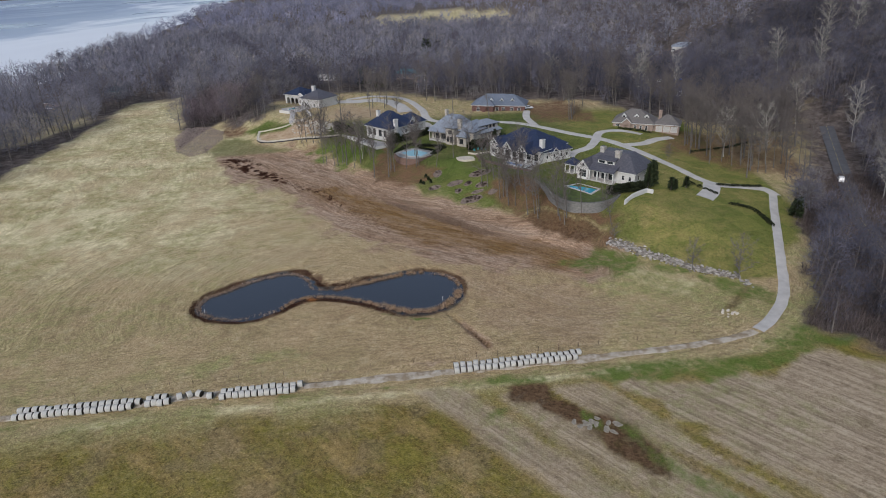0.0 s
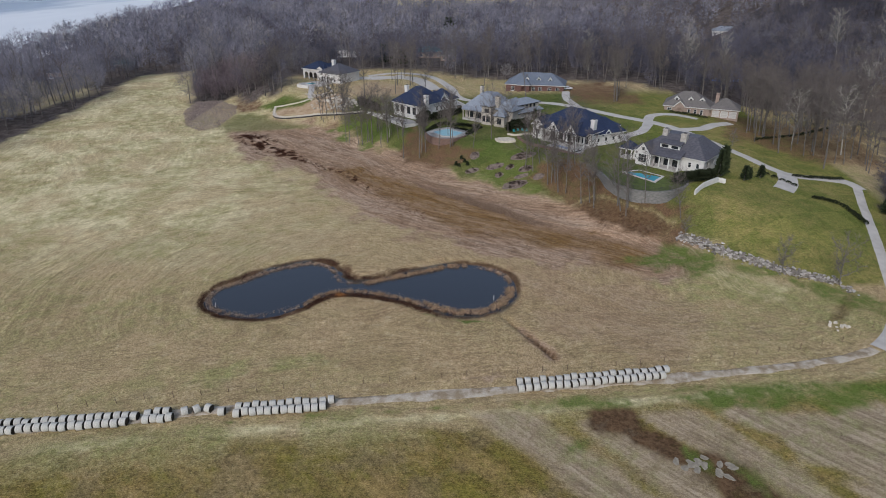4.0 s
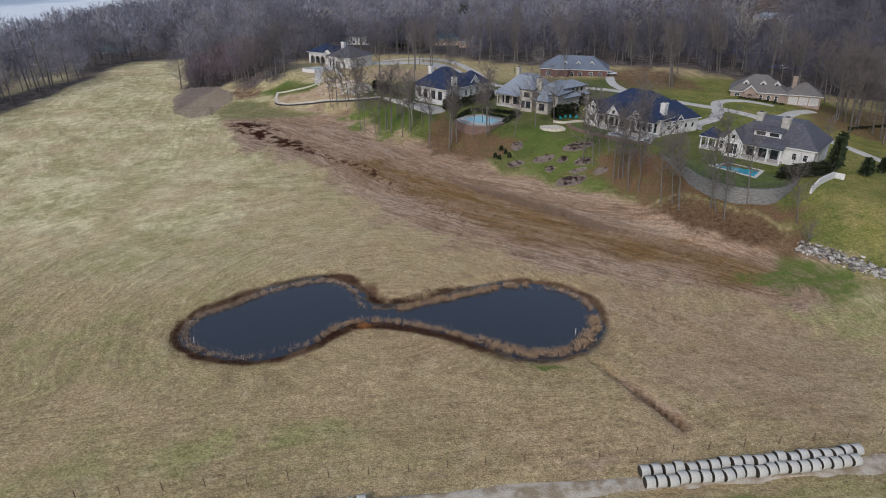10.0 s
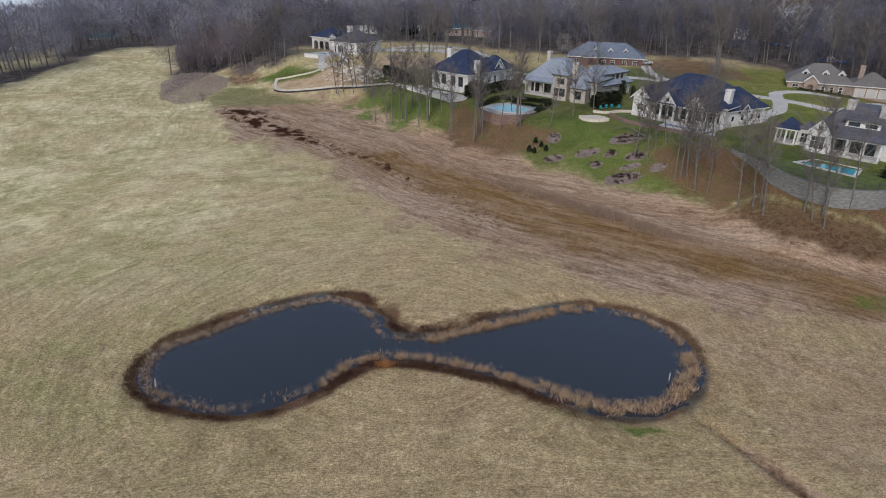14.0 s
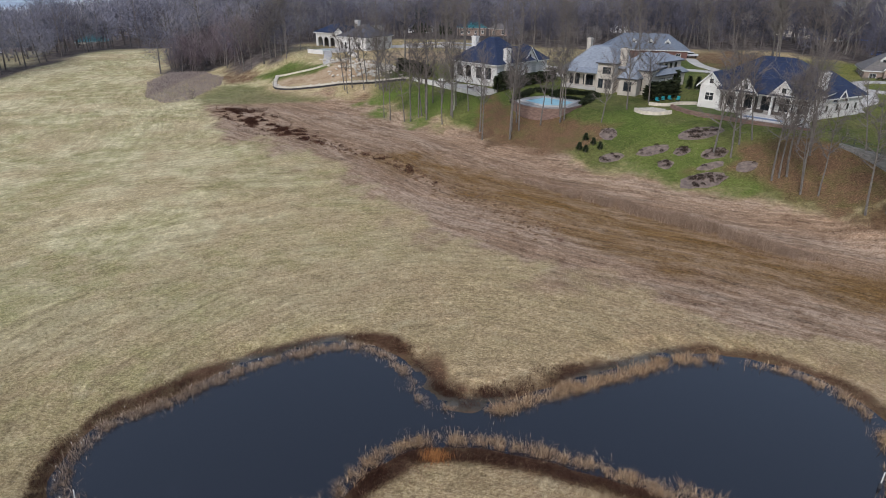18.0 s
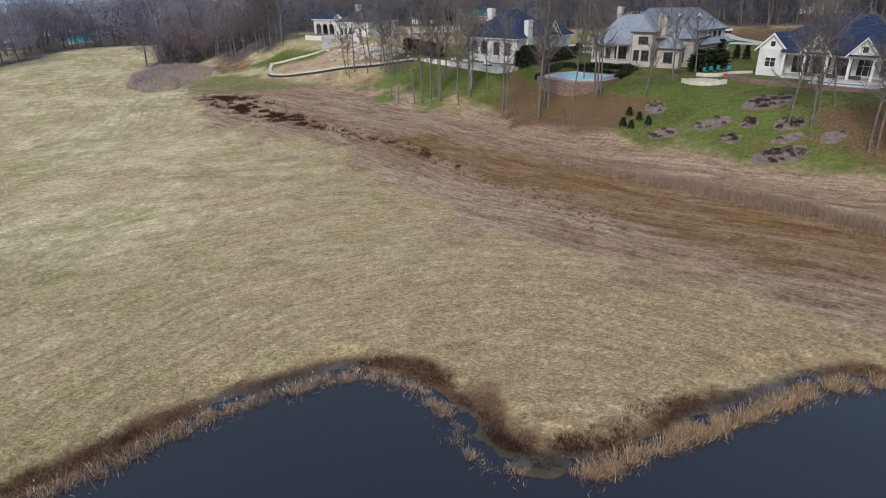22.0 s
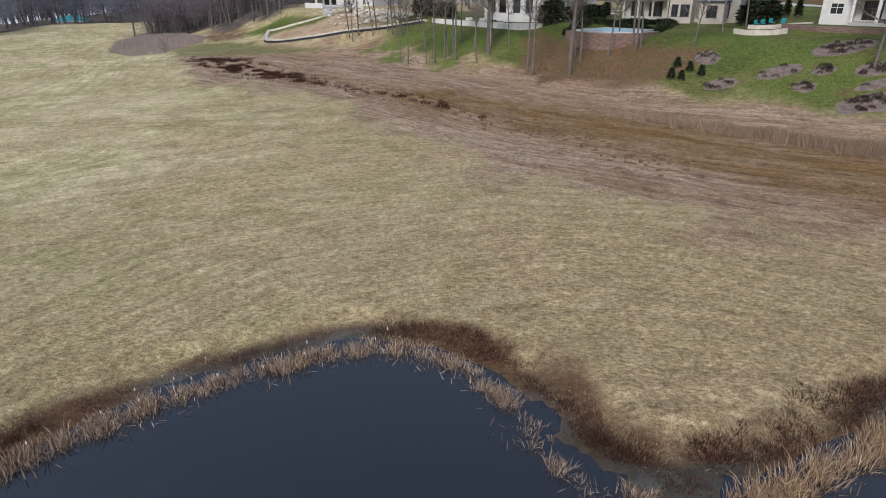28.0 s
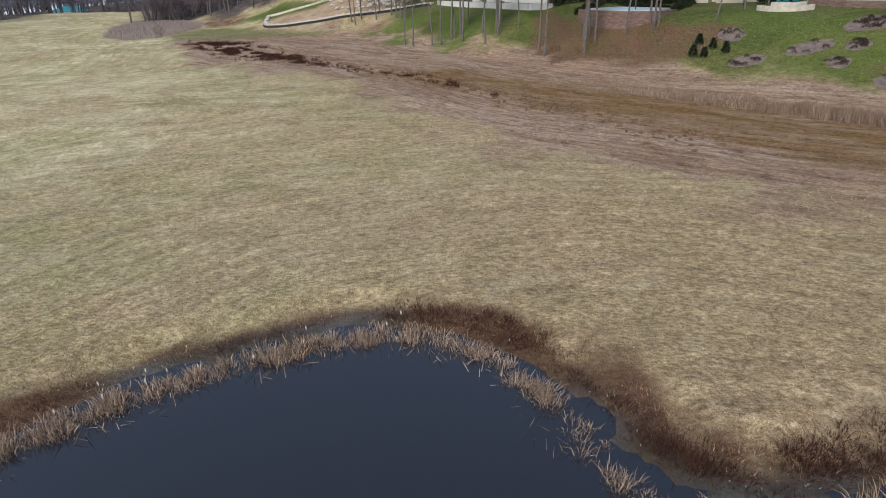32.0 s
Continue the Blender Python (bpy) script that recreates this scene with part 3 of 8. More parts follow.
    meadow = n.mix(n.ramp(patch, (0.54, 0.0), (0.66, 0.28)), meadow, n.ramp(speck, (0.40, (0.33, 0.275, 0.17)), (0.60, (0.74, 0.65, 0.46))))
    olive = n.ramp(speck, (0.40, (0.045, 0.036, 0.014)), (0.5, (0.15, 0.118, 0.04)), (0.60, (0.33, 0.265, 0.105)))
    olive = n.mix(n.ramp(patch, (0.42, 0.0), (0.6, 0.55)), olive, n.ramp(speck, (0.40, (0.06, 0.068, 0.015)), (0.60, (0.24, 0.24, 0.075))))
    olive = n.mix(n.ramp(big, (0.5, 0.0), (0.66, 0.6)), olive, n.ramp(speck, (0.40, (0.14, 0.10, 0.055)), (0.60, (0.38, 0.31, 0.185))))
    # the fallow field: long belts of olive, yellow-green and worn straw along the drill lines
    turned = n.apart(n.mapped(p, (1, 1, 1), -43.4))
    belt = n.noise(1.0, 4, 0.65, n.join(n.sum("MULTIPLY", turned[0], 0.16), n.sum("MULTIPLY", turned[1], 0.07), n.sum("MULTIPLY", big, 1.5)))
    drills = n.noise(1.0, 4, 0.7, n.join(n.sum("MULTIPLY", turned[0], 1.15), n.sum("MULTIPLY", turned[1], 0.045), n.sum("MULTIPLY", mid, 0.8)))
    fallow = n.mix(n.ramp(belt, (0.38, 0.85), (0.5, 0.0)), olive, n.ramp(speck, (0.40, (0.07, 0.066, 0.013)), (0.60, (0.27, 0.245, 0.07))))
    fallow = n.mix(n.ramp(belt, (0.52, 0.0), (0.62, 0.75)), fallow, n.ramp(speck, (0.40, (0.13, 0.09, 0.04)), (0.60, (0.42, 0.325, 0.17))))
    fallow = n.mix(n.ramp(tuft, (0.56, 0.0), (0.68, 0.7)), fallow, (0.085, 0.058, 0.026))
    fallow = n.mix(1.0, fallow, (1.05, 1.0, 0.84), "MULTIPLY")
    fallow = n.mix(n.ramp(n.noise(0.11, 4, 0.6, p), (0.5, 0.0), (0.6, 0.55)), fallow, n.ramp(speck, (0.40, (0.10, 0.068, 0.035)), (0.60, (0.31, 0.24, 0.14))))
    fallow = n.mix(0.55, fallow, n.mix(1.0, fallow, n.ramp(n.mix(0.5, drills, tuft), (0.38, 0.5), (0.5, 1.0), (0.62, 1.5)), "MULTIPLY"))
    meadow = n.mix(n.sum("MULTIPLY", fallow_w, n.sum("SUBTRACT", 1.0, n.sum("MULTIPLY", green_w, 0.8))), meadow, fallow)
    meadow = n.mix(0.85, meadow, n.mix(1.0, meadow, thick, "MULTIPLY"))
    meadow = n.mix(1.0, meadow, (1.02, 1.0, 0.95), "MULTIPLY")
    # the washed strip: reddish dead growth combed along its length
    run = n.join(n.sum("ADD", n.sum("MULTIPLY", wash_y, 0.09), n.sum("MULTIPLY", big, 3.0)), n.sum("ADD", n.sum("MULTIPLY", wash_x, 0.5), n.sum("MULTIPLY", mid, 1.2)), n.sum("MULTIPLY", mid, 0.9))
    streak, bands = n.noise(1.0, 5, 0.72, run), n.noise(0.3, 3, 0.6, run)
    red = n.ramp(speck, (0.40, (0.13, 0.075, 0.044)), (0.5, (0.36, 0.243, 0.16)), (0.60, (0.54, 0.40, 0.285)))
    red = n.mix(n.ramp(bands, (0.40, 0.0), (0.56, 0.75)), red, n.ramp(speck, (0.40, (0.24, 0.165, 0.112)), (0.60, (0.57, 0.445, 0.335))))
    red = n.mix(n.ramp(streak, (0.36, 0.75), (0.50, 0.0)), red, n.ramp(speck, (0.40, (0.075, 0.038, 0.02)), (0.60, (0.27, 0.165, 0.095))))
    red = n.mix(n.ramp(n.noise(3.4, 4, 0.7, run), (0.42, 0.6), (0.52, 0.0)), red, n.ramp(speck, (0.40, (0.10, 0.055, 0.03)), (0.60, (0.34, 0.225, 0.14))))
    red = n.mix(n.ramp(patch, (0.36, 0.6), (0.47, 0.0)), red, n.ramp(speck, (0.40, (0.06, 0.032, 0.02)), (0.60, (0.24, 0.145, 0.088))))
    red = n.mix(n.sum("MULTIPLY", ochre_w, n.ramp(streak, (0.36, 1.0), (0.64, 0.45))), red, n.ramp(speck, (0.40, (0.07, 0.036, 0.011)), (0.60, (0.30, 0.175, 0.062))))
    furrow = n.noise(1.0, 5, 0.75, n.join(n.sum("ADD", n.sum("MULTIPLY", wash_x, 1.3), n.sum("MULTIPLY", mid, 1.3)), n.sum("MULTIPLY", wash_y, 0.1), n.sum("MULTIPLY", big, 2.0)))
    red = n.mix(1.0, red, n.ramp(n.mix(0.6, tuft, furrow), (0.37, 0.42), (0.46, 0.84), (0.54, 1.05), (0.66, 1.5)), "MULTIPLY")
    c = n.mix(wash_w, meadow, red)
    c = n.mix(clump_w, c, n.ramp(speck, (0.38, (0.035, 0.014, 0.009)), (0.62, (0.17, 0.075, 0.045))))
    c = n.mix(n.sum("MULTIPLY", bare_w, 0.9), c, n.ramp(n.mix(0.5, mid, fine), (0.36, (0.20, 0.125, 0.075)), (0.5, (0.36, 0.26, 0.17)), (0.64, (0.50, 0.40, 0.285))))
    earth = n.ramp(fine, (0.3, (0.05, 0.03, 0.015)), (0.7, (0.15, 0.095, 0.055)))
    # tilled field with its drill lines
    tilled = n.mix(0.45, n.ramp(n.mix(0.35, drills, tuft), (0.38, (0.10, 0.066, 0.037)), (0.5, (0.32, 0.245, 0.16)), (0.62, (0.56, 0.465, 0.335))), n.ramp(speck, (0.40, (0.12, 0.082, 0.05)), (0.60, (0.55, 0.455, 0.33))))
    tilled = n.mix(n.sum("MULTIPLY", n.ramp(big, (0.42, 0.0), (0.6, 1.0)), n.ramp(mid, (0.42, 0.0), (0.66, 0.8))), tilled, moss)
    tilled = n.mix(n.ramp(patch, (0.34, 0.5), (0.48, 0.0)), tilled, earth)
    c = n.mix(till_w, c, tilled)
    c = n.mix(n.sum("MULTIPLY", mud_w, n.ramp(mid, (0.3, 0.6), (0.5, 1.0))), c, n.mix(n.ramp(n.mix(0.5, mid, tuft), (0.44, 0.0), (0.6, 1.0)), (0.055, 0.031, 0.016), (0.15, 0.092, 0.05)))
    turf = n.ramp(speck, (0.40, (0.024, 0.033, 0.007)), (0.5, (0.066, 0.09, 0.02)), (0.60, (0.145, 0.175, 0.05)))
    squares = n.t.nodes.new("ShaderNodeTexChecker")
    n.put(squares.inputs["Vector"], n.mapped(n.mapped(p, (1, 1, 0), -25), (0.11, 0.14, 1.0)))
    squares.inputs["Scale"].default_value = 1.0
    turf = n.mix(n.sum("MULTIPLY", squares.outputs["Fac"], 0.28), turf, n.ramp(speck, (0.40, (0.06, 0.062, 0.016)), (0.60, (0.27, 0.265, 0.095))))
    turf = n.mix(n.sum("MULTIPLY", n.ramp(big, (0.42, 0.05), (0.62, 0.6)), n.ramp(mid, (0.38, 0.1), (0.62, 0.75))), turf, n.ramp(speck, (0.40, (0.13, 0.098, 0.045)), (0.60, (0.36, 0.29, 0.15))))
    turf = n.mix(0.7, turf, n.mix(1.0, turf, n.ramp(tuft, (0.36, 0.6), (0.5, 1.0), (0.64, 1.35)), "MULTIPLY"))
    # the broad eastern lawn is drier and yellower
    turf = n.mix(n.ramp(n.sum("MULTIPLY", n.sum("ADD", px, -42.0), 0.06), (0.0, 0.0), (1.0, 0.75)), turf, n.mix(1.0, turf, (1.75, 1.55, 1.4), "MULTIPLY"))
    c = n.mix(lawn_w, c, turf)
    lush = n.ramp(speck, (0.40, (0.034, 0.054, 0.009)), (0.5, (0.092, 0.135, 0.025)), (0.60, (0.19, 0.24, 0.06)))
    c = n.mix(n.sum("MULTIPLY", fresh_w, n.ramp(mid, (0.32, 0.3), (0.56, 0.95))), c, lush)
    litter = n.ramp(speck, (0.40, (0.04, 0.022, 0.013)), (0.5, (0.135, 0.077, 0.044)), (0.60, (0.31, 0.20, 0.12)))
    c = n.mix(n.sum("MULTIPLY", leaf_w, n.ramp(mid, (0.36, 0.55), (0.56, 0.97))), c, litter)
    floor = n.ramp(n.mix(0.4, speck, mid), (0.40, (0.035, 0.028, 0.025)), (0.5, (0.10, 0.082, 0.074)), (0.60, (0.21, 0.18, 0.16)))
    c = n.mix(wood_w, c, floor)
    c = n.mix(n.sum("MULTIPLY", rim_w, n.ramp(mid, (0.2, 0.55), (0.5, 1.0))), c, n.mix(n.ramp(mid, (0.40, 0.0), (0.65, 0.9)), earth, n.ramp(speck, (0.40, (0.05, 0.026, 0.016)), (0.60, (0.22, 0.13, 0.08)))))
    c = n.mix(n.sum("MULTIPLY", silt_w, n.ramp(fine, (0.35, 0.6), (0.5, 1.0))), c, n.ramp(mid, (0.35, (0.045, 0.043, 0.038)), (0.6, (0.13, 0.128, 0.115))))
    relief = n.mix(0.5, n.mix(0.5, fine, hair), tuft)
    return n.done(c, 0.95, relief, 0.9, 0.3, spec=0.1)


SOIL = ground_material()
land_ob = mesh_np("ground", np.stack([GX, GY, GZ], -1).reshape(-1, 3), quads, SOIL, shade=True)
for key, zone in (("zone_a", np.clip(zone_a, 0, 1)), ("zone_b", np.clip(zone_b, 0, 1)), ("zone_c", np.stack([mow, rosy, fallow, ochre], -1)), ("zone_d", zone_d), ("zone_e", zone_e)):
    layer = land_ob.data.attributes.new(key, "FLOAT_COLOR", "POINT")
    layer.data.foreach_set("color", zone.reshape(-1, 4).astype(np.float32).ravel())
tagged(land_ob, "mown straw-coloured meadow, lawns and wooded hills", "ground", kind="structure")


# ---- water ----
def water_material(name, colour, ripple):
    n = Nodes(name)
    p = n.pos()
    h = n.mix(0.35, n.noise(1.6, 3, 0.6, p), n.noise(0.22, 3, 0.6, p))
    shallow = n.ramp(n.noise(0.35, 4, 0.65, p), (0.62, 0.0), (0.78, 0.5))
    return n.done(n.mix(shallow, colour, tuple(k * 2.2 + 0.004 for k in colour)), 0.035, h, ripple, 0.03, spec=1.0)


POND_WATER = water_material("pond_water", (0.012, 0.0125, 0.0165), 0.05)


def river_sheen_material():
    """Wide water with ruffled and smooth wind lanes; the sky's reflection is painted as colour."""
    n = Nodes("river_water")
    p = n.pos()
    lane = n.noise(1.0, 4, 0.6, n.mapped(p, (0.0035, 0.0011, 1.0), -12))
    # painted sky sheen: pale under the near shore, blue-grey further out
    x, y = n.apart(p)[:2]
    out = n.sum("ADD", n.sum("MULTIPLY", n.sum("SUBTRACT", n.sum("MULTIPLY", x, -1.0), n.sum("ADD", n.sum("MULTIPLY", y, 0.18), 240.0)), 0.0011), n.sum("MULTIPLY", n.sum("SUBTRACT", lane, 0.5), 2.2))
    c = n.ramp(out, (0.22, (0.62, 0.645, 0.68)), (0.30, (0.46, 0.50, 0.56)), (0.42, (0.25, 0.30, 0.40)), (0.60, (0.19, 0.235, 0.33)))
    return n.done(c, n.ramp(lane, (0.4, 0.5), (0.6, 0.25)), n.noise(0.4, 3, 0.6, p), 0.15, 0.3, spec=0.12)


RIVER_WATER = river_sheen_material()


def flat_ring(name, ring, z, material):
    me = bpy.data.meshes.new(name)
    me.from_pydata([(x, y, z) for x, y in ring], [], [list(range(len(ring)))])
    me.materials.append(material)
    return new(name, me)


mid_pond = POND.mean(0)
wide = []
for i in range(len(POND)):
    a, b = POND[i - 1], POND[(i + 1) % len(POND)]
    t = (b - a) / np.linalg.norm(b - a)
    wide.append(POND[i] + np.array([-t[1], t[0]]) * 2.2)
tagged(flat_ring("pond_water", wide, 0.0, POND_WATER), "still dark blue pond water", "pond", kind="structure")
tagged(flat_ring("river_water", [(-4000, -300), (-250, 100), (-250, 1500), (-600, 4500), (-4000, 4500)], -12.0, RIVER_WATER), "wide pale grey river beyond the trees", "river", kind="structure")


# ---- tracks and roads, draped over the ground ----
def ribbon(name, line, width, material, label, category, lift=0.05, cross=6, wobble=0.25, seed=1, crown=0.03):
    line = np.array(line)
    seg = np.hypot(*np.diff(line, axis=0).T)
    s = np.concatenate([[0], np.cumsum(seg)])
    k = np.arange(0, s[-1], 0.9)
    x, y = np.interp(k, s, line[:, 0]), np.interp(k, s, line[:, 1])
    tx, ty = np.gradient(x), np.gradient(y)
    ln = np.hypot(tx, ty)
    px, py = -ty / ln, tx / ln
    rows = []
    for j in range(cross + 1):
        u = j / cross * 2 - 1
        w = width / 2 * u + (wobble * (lattice(k, k * 0 + j // cross, 2.5, seed + (j > 0)) - 0.5) * 2 if abs(u) == 1 else 0)
        qx, qy = x + px * w, y + py * w
        rows.append(np.stack([qx, qy, land(qx, qy) + lift + crown * (1 - u * u) - (0.12 if abs(u) == 1 else 0)], -1))
    v = np.stack(rows, 1).reshape(-1, 3)
    i = np.arange(len(k) * (cross + 1)).reshape(len(k), cross + 1)
    f = np.stack([i[:-1, :-1], i[:-1, 1:], i[1:, 1:], i[1:, :-1]], -1).reshape(-1, 4)[:, ::-1]
    return tagged(mesh_np(name, v, f, material, shade=True), label, category, kind="structure")


def gravel_material():
    n = Nodes("pale_gravel")
    p = n.pos()
    fine, mid = n.noise(7, 5, 0.75, p), n.noise(0.5, 4, 0.6, p)
    c = n.ramp(fine, (0.25, (0.24, 0.20, 0.155)), (0.5, (0.43, 0.38, 0.31)), (0.75, (0.60, 0.54, 0.46)))
    c = n.mix(n.ramp(mid, (0.42, 0.0), (0.60, 0.8)), c, n.ramp(fine, (0.3, (0.14, 0.10, 0.06)), (0.7, (0.30, 0.23, 0.14))))
    return n.done(c, 0.95, fine, 0.5, 0.05, spec=0.1)


GRAVEL = gravel_material()
CONCRETE = plain("drive_concrete", (0.44, 0.42, 0.39), 0.85, 0.16, 0.35, 6.0, 0.2, local=False)
ASPHALT = plain("road_asphalt", (0.09, 0.092, 0.10), 0.85, 0.2, 0.4, 8.0, 0.2, local=False)
cut = next(i for i, p in enumerate(TRACK) if p[0] > 63)
ribbon("farm_track", TRACK[:cut + 2], 2.3, GRAVEL, "worn pale gravel farm track beside the bale rows", "track", 0.05, wobble=0.7)
ribbon("lane", TRACK[cut + 1:], 2.7, CONCRETE, "pale paved lane curving up to the houses", "lane", 0.09, wobble=0.1, seed=4)
ribbon("country_road", ROAD, 5.4, ASPHALT, "grey asphalt country road through bare woods", "road", 0.55, wobble=0.05, seed=5)
ROAD_PAINT = plain("worn_yellow_paint", (0.38, 0.30, 0.12), 0.8, 0.25, 0.5, 8.0, 0.1, local=False)
ribbon("road_marking", ROAD, 0.22, ROAD_PAINT, "worn yellow centre line on the road", "road marking", 0.60, cross=2, wobble=0.0, seed=5)
MAIN_DRIVE = curve_through([(105, 177), (103, 181.5), (95, 182.8), (86, 184.5), (78.5, 199), (71, 213), (62.5, 227), (51, 239), (38, 253), (24, 262), (6, 266), (-6, 275), (-10, 296), (-20, 322), (-36, 332), (-52, 326)], 6, False)
ribbon("driveway", MAIN_DRIVE, 3.9, CONCRETE, "winding pale concrete driveway between the lawns", "driveway", 0.10, wobble=0.1, seed=6)


# ---- building helpers ----
def part(name, bm, material, parent, label="", shade=False):
    """Link a bmesh as one mesh object under a thing or a part."""
    me = bpy.data.meshes.new(name)
    bm.to_mesh(me)
    bm.free()
    for p in me.polygons:
        p.use_smooth = shade
    me.materials.append(material)
    ob = new(name, me)
    ob.parent = parent
    return tagged(ob, label)


def empty(name, m, label, category, group=""):
    ob = new(name)
    ob.empty_display_size = 0.3
    ob.matrix_world = m
    return tagged(ob, label, category, group)


def box(bm, x0, x1, y0, y1, z0, z1):
    v = [bm.verts.new((x, y, z)) for x in (x0, x1) for y in (y0, y1) for z in (z0, z1)]
    for f in ((0, 1, 3, 2), (4, 6, 7, 5), (0, 4, 5, 1), (2, 3, 7, 6), (0, 2, 6, 4), (1, 5, 7, 3)):
        bm.faces.new([v[i] for i in f])
    return bm


def prism(bm, ring, z0, z1):
    """An upright solid over a plan ring (corners run anticlockwise)."""
    lo = [bm.verts.new((x, y, z0)) for x, y in ring]
    hi = [bm.verts.new((x, y, z1)) for x, y in ring]
    n = len(ring)
    for i in range(n):
        bm.faces.new((lo[i], lo[(i + 1) % n], hi[(i + 1) % n], hi[i]))
    bm.faces.new(hi)
    bm.faces.new(lo[::-1])
    return bm


def tube(bm, a, b, r0, r1, sides=6, cap=True):
    a, b = Vector(a), Vector(b)
    d = (b - a).normalized()
    u = d.orthogonal().normalized()
    w = d.cross(u)
    rings = []
    for c, r in ((a, r0), (b, r1)):
        rings.append([bm.verts.new(c + (u * math.cos(k * math.tau / sides) + w * math.sin(k * math.tau / sides)) * r) for k in range(sides)])
    for k in range(sides):
        bm.faces.new((rings[0][k], rings[0][(k + 1) % sides], rings[1][(k + 1) % sides], rings[1][k]))
    if cap:
        bm.faces.new(rings[1])
        bm.faces.new(rings[0][::-1])
    return bm


def at_land(x, y, sink=0.0):
    return float(land(np.array([x]), np.array([y]))[0]) - sink


# ---- round bales along the track ----
def wrap_material():
    n = Nodes("bale_net_wrap")
    v = n.local()
    bands = n.noise(1.0, 2, 0.5, n.mapped(v, (18.0, 0.6, 0.6)))
    c = n.ramp(n.noise(5, 4, 0.65, v), (0.3, (0.32, 0.317, 0.29)), (0.7, (0.56, 0.55, 0.515)))
    c = n.mix(n.ramp(bands, (0.4, 0.0), (0.65, 0.5)), c, (0.33, 0.32, 0.28))
    c = n.mix(n.ramp(n.each(), (0.0, 0.0), (1.0, 0.35)), c, (0.42, 0.40, 0.34))
    return n.done(c, 0.8, bands, 0.3, 0.03, spec=0.3)


WRAP = wrap_material()
BALE_END = plain("bale_end_hay", (0.045, 0.037, 0.027), 0.95, 0.4, 4, 30, 0.6)


def build_bale(seed):
    """A round bale lying along x: a wrapped barrel, slightly slumped, with coiled hay ends."""
    rnd = random.Random(seed)
    bm, ends = bmesh.new(), (bmesh.new(), bmesh.new())
    sides, half, r = 20, 0.49, 0.65
    prof = [(-half, r - 0.05), (-half + 0.06, r), (-0.2, r + 0.012), (0.2, r + 0.012), (half - 0.06, r), (half, r - 0.05)]
    bump = [rnd.uniform(-0.02, 0.02) for _ in range(sides)]
    rings = []
    for px, pr in prof:
        ring = []
        for k in range(sides):
            a = k * math.tau / sides
            z = math.sin(a) * (pr + bump[k])
            z = max(z, -0.62) * 0.98
            ring.append(bm.verts.new((px + rnd.uniform(-0.01, 0.01), math.cos(a) * (pr + bump[k]) * 1.03, z + 0.61)))
        rings.append(ring)
    for i in range(len(prof) - 1):
        for k in range(sides):
            bm.faces.new((rings[i][k], rings[i + 1][k], rings[i + 1][(k + 1) % sides], rings[i][(k + 1) % sides]))
    for sgn, face in ((-1, ends[0]), (1, ends[1])):
        last = None
        for rr, dx in ((0.615, -0.004), (0.46, 0.015), (0.28, 0.03), (0.06, 0.035)):
            ring = [face.verts.new((sgn * (half + dx), math.cos(k * math.tau / sides) * rr * 1.03, math.sin(k * math.tau / sides) * rr * 0.97 + 0.61)) for k in range(sides)]
            if last:
                for k in range(sides):
                    q = (last[k], ring[k], ring[(k + 1) % sides], last[(k + 1) % sides])
                    face.faces.new(q if sgn < 0 else q[::-1])
            last = ring
        face.faces.new(last if sgn > 0 else last[::-1])
    return bm, ends


bale_kinds = []
bale_count = 0


def put_bale(x, y, turn, label, group):
    global bale_count
    m = pose(x, y, at_land(x, y, 0.03), 0, 0, turn)
    kind = bale_count % 4
    bale_count += 1
    if kind >= len(bale_kinds):
        e = empty("hay_bale", m, label, "hay bale", group)
        wrap, ends = build_bale(kind)
        part("net_wrap", wrap, WRAP, e, "pale grey net wrap", True)
        for end in ends:
            part("hay_end", end, BALE_END, e, "dark weathered hay", True)
        bale_kinds.append(e)
        return e
    return tagged(copy_thing(bale_kinds[kind], m), label, "", group)


def bale_row(a, b, count, group, rnd, label):
    a, b = np.array(a, float), np.array(b, float)
    turn = math.degrees(math.atan2(b[1] - a[1], b[0] - a[0]))
    for i in range(count):
        p = a + (b - a) * (i + 0.5) / count
        nrm = np.array([-(b - a)[1], (b - a)[0]]) / np.linalg.norm(b - a)
        p = p + nrm * rnd.uniform(-0.2, 0.2)
        put_bale(p[0], p[1], turn + rnd.uniform(-7, 7), label, group)


bales = random.Random(4)
two = "round hay bale in pale net wrap in a double row"
for near, far_, n0, n1, grp in (((0.9, 94.4), (25.6, 98.0), 20, 20, "long double row of bales"), ((-42.4, 88.3), (-28.6, 90.0), 12, 12, "short double row of bales"), ((-77.9, 84.2), (-57.4, 86.3), 17, 17, "western double row of bales")):
    bale_row(near, far_, n0, grp, bales, two)
    up = np.array([-0.14, 1.4])
    bale_row(np.array(near) + up, np.array(far_) + up + np.array([1.2, 0.15]), n1, grp, bales, two)
bale_row((-55.4, 86.7), (-51.0, 87.2), 4, "loose bales between the rows", bales, "round hay bale in pale net wrap beside the track")
bale_row((-55.8, 88.2), (-51.8, 88.6), 3, "loose bales between the rows", bales, "round hay bale in pale net wrap beside the track")
for x, y, turn in ((-49.8, 88.6, 25), (-48.2, 89.0, 40), (-46.4, 89.3, -18), (-44.2, 88.6, 5)):
    put_bale(x, y, turn, "round hay bale turned askew beside the track", "loose bales between the rows")


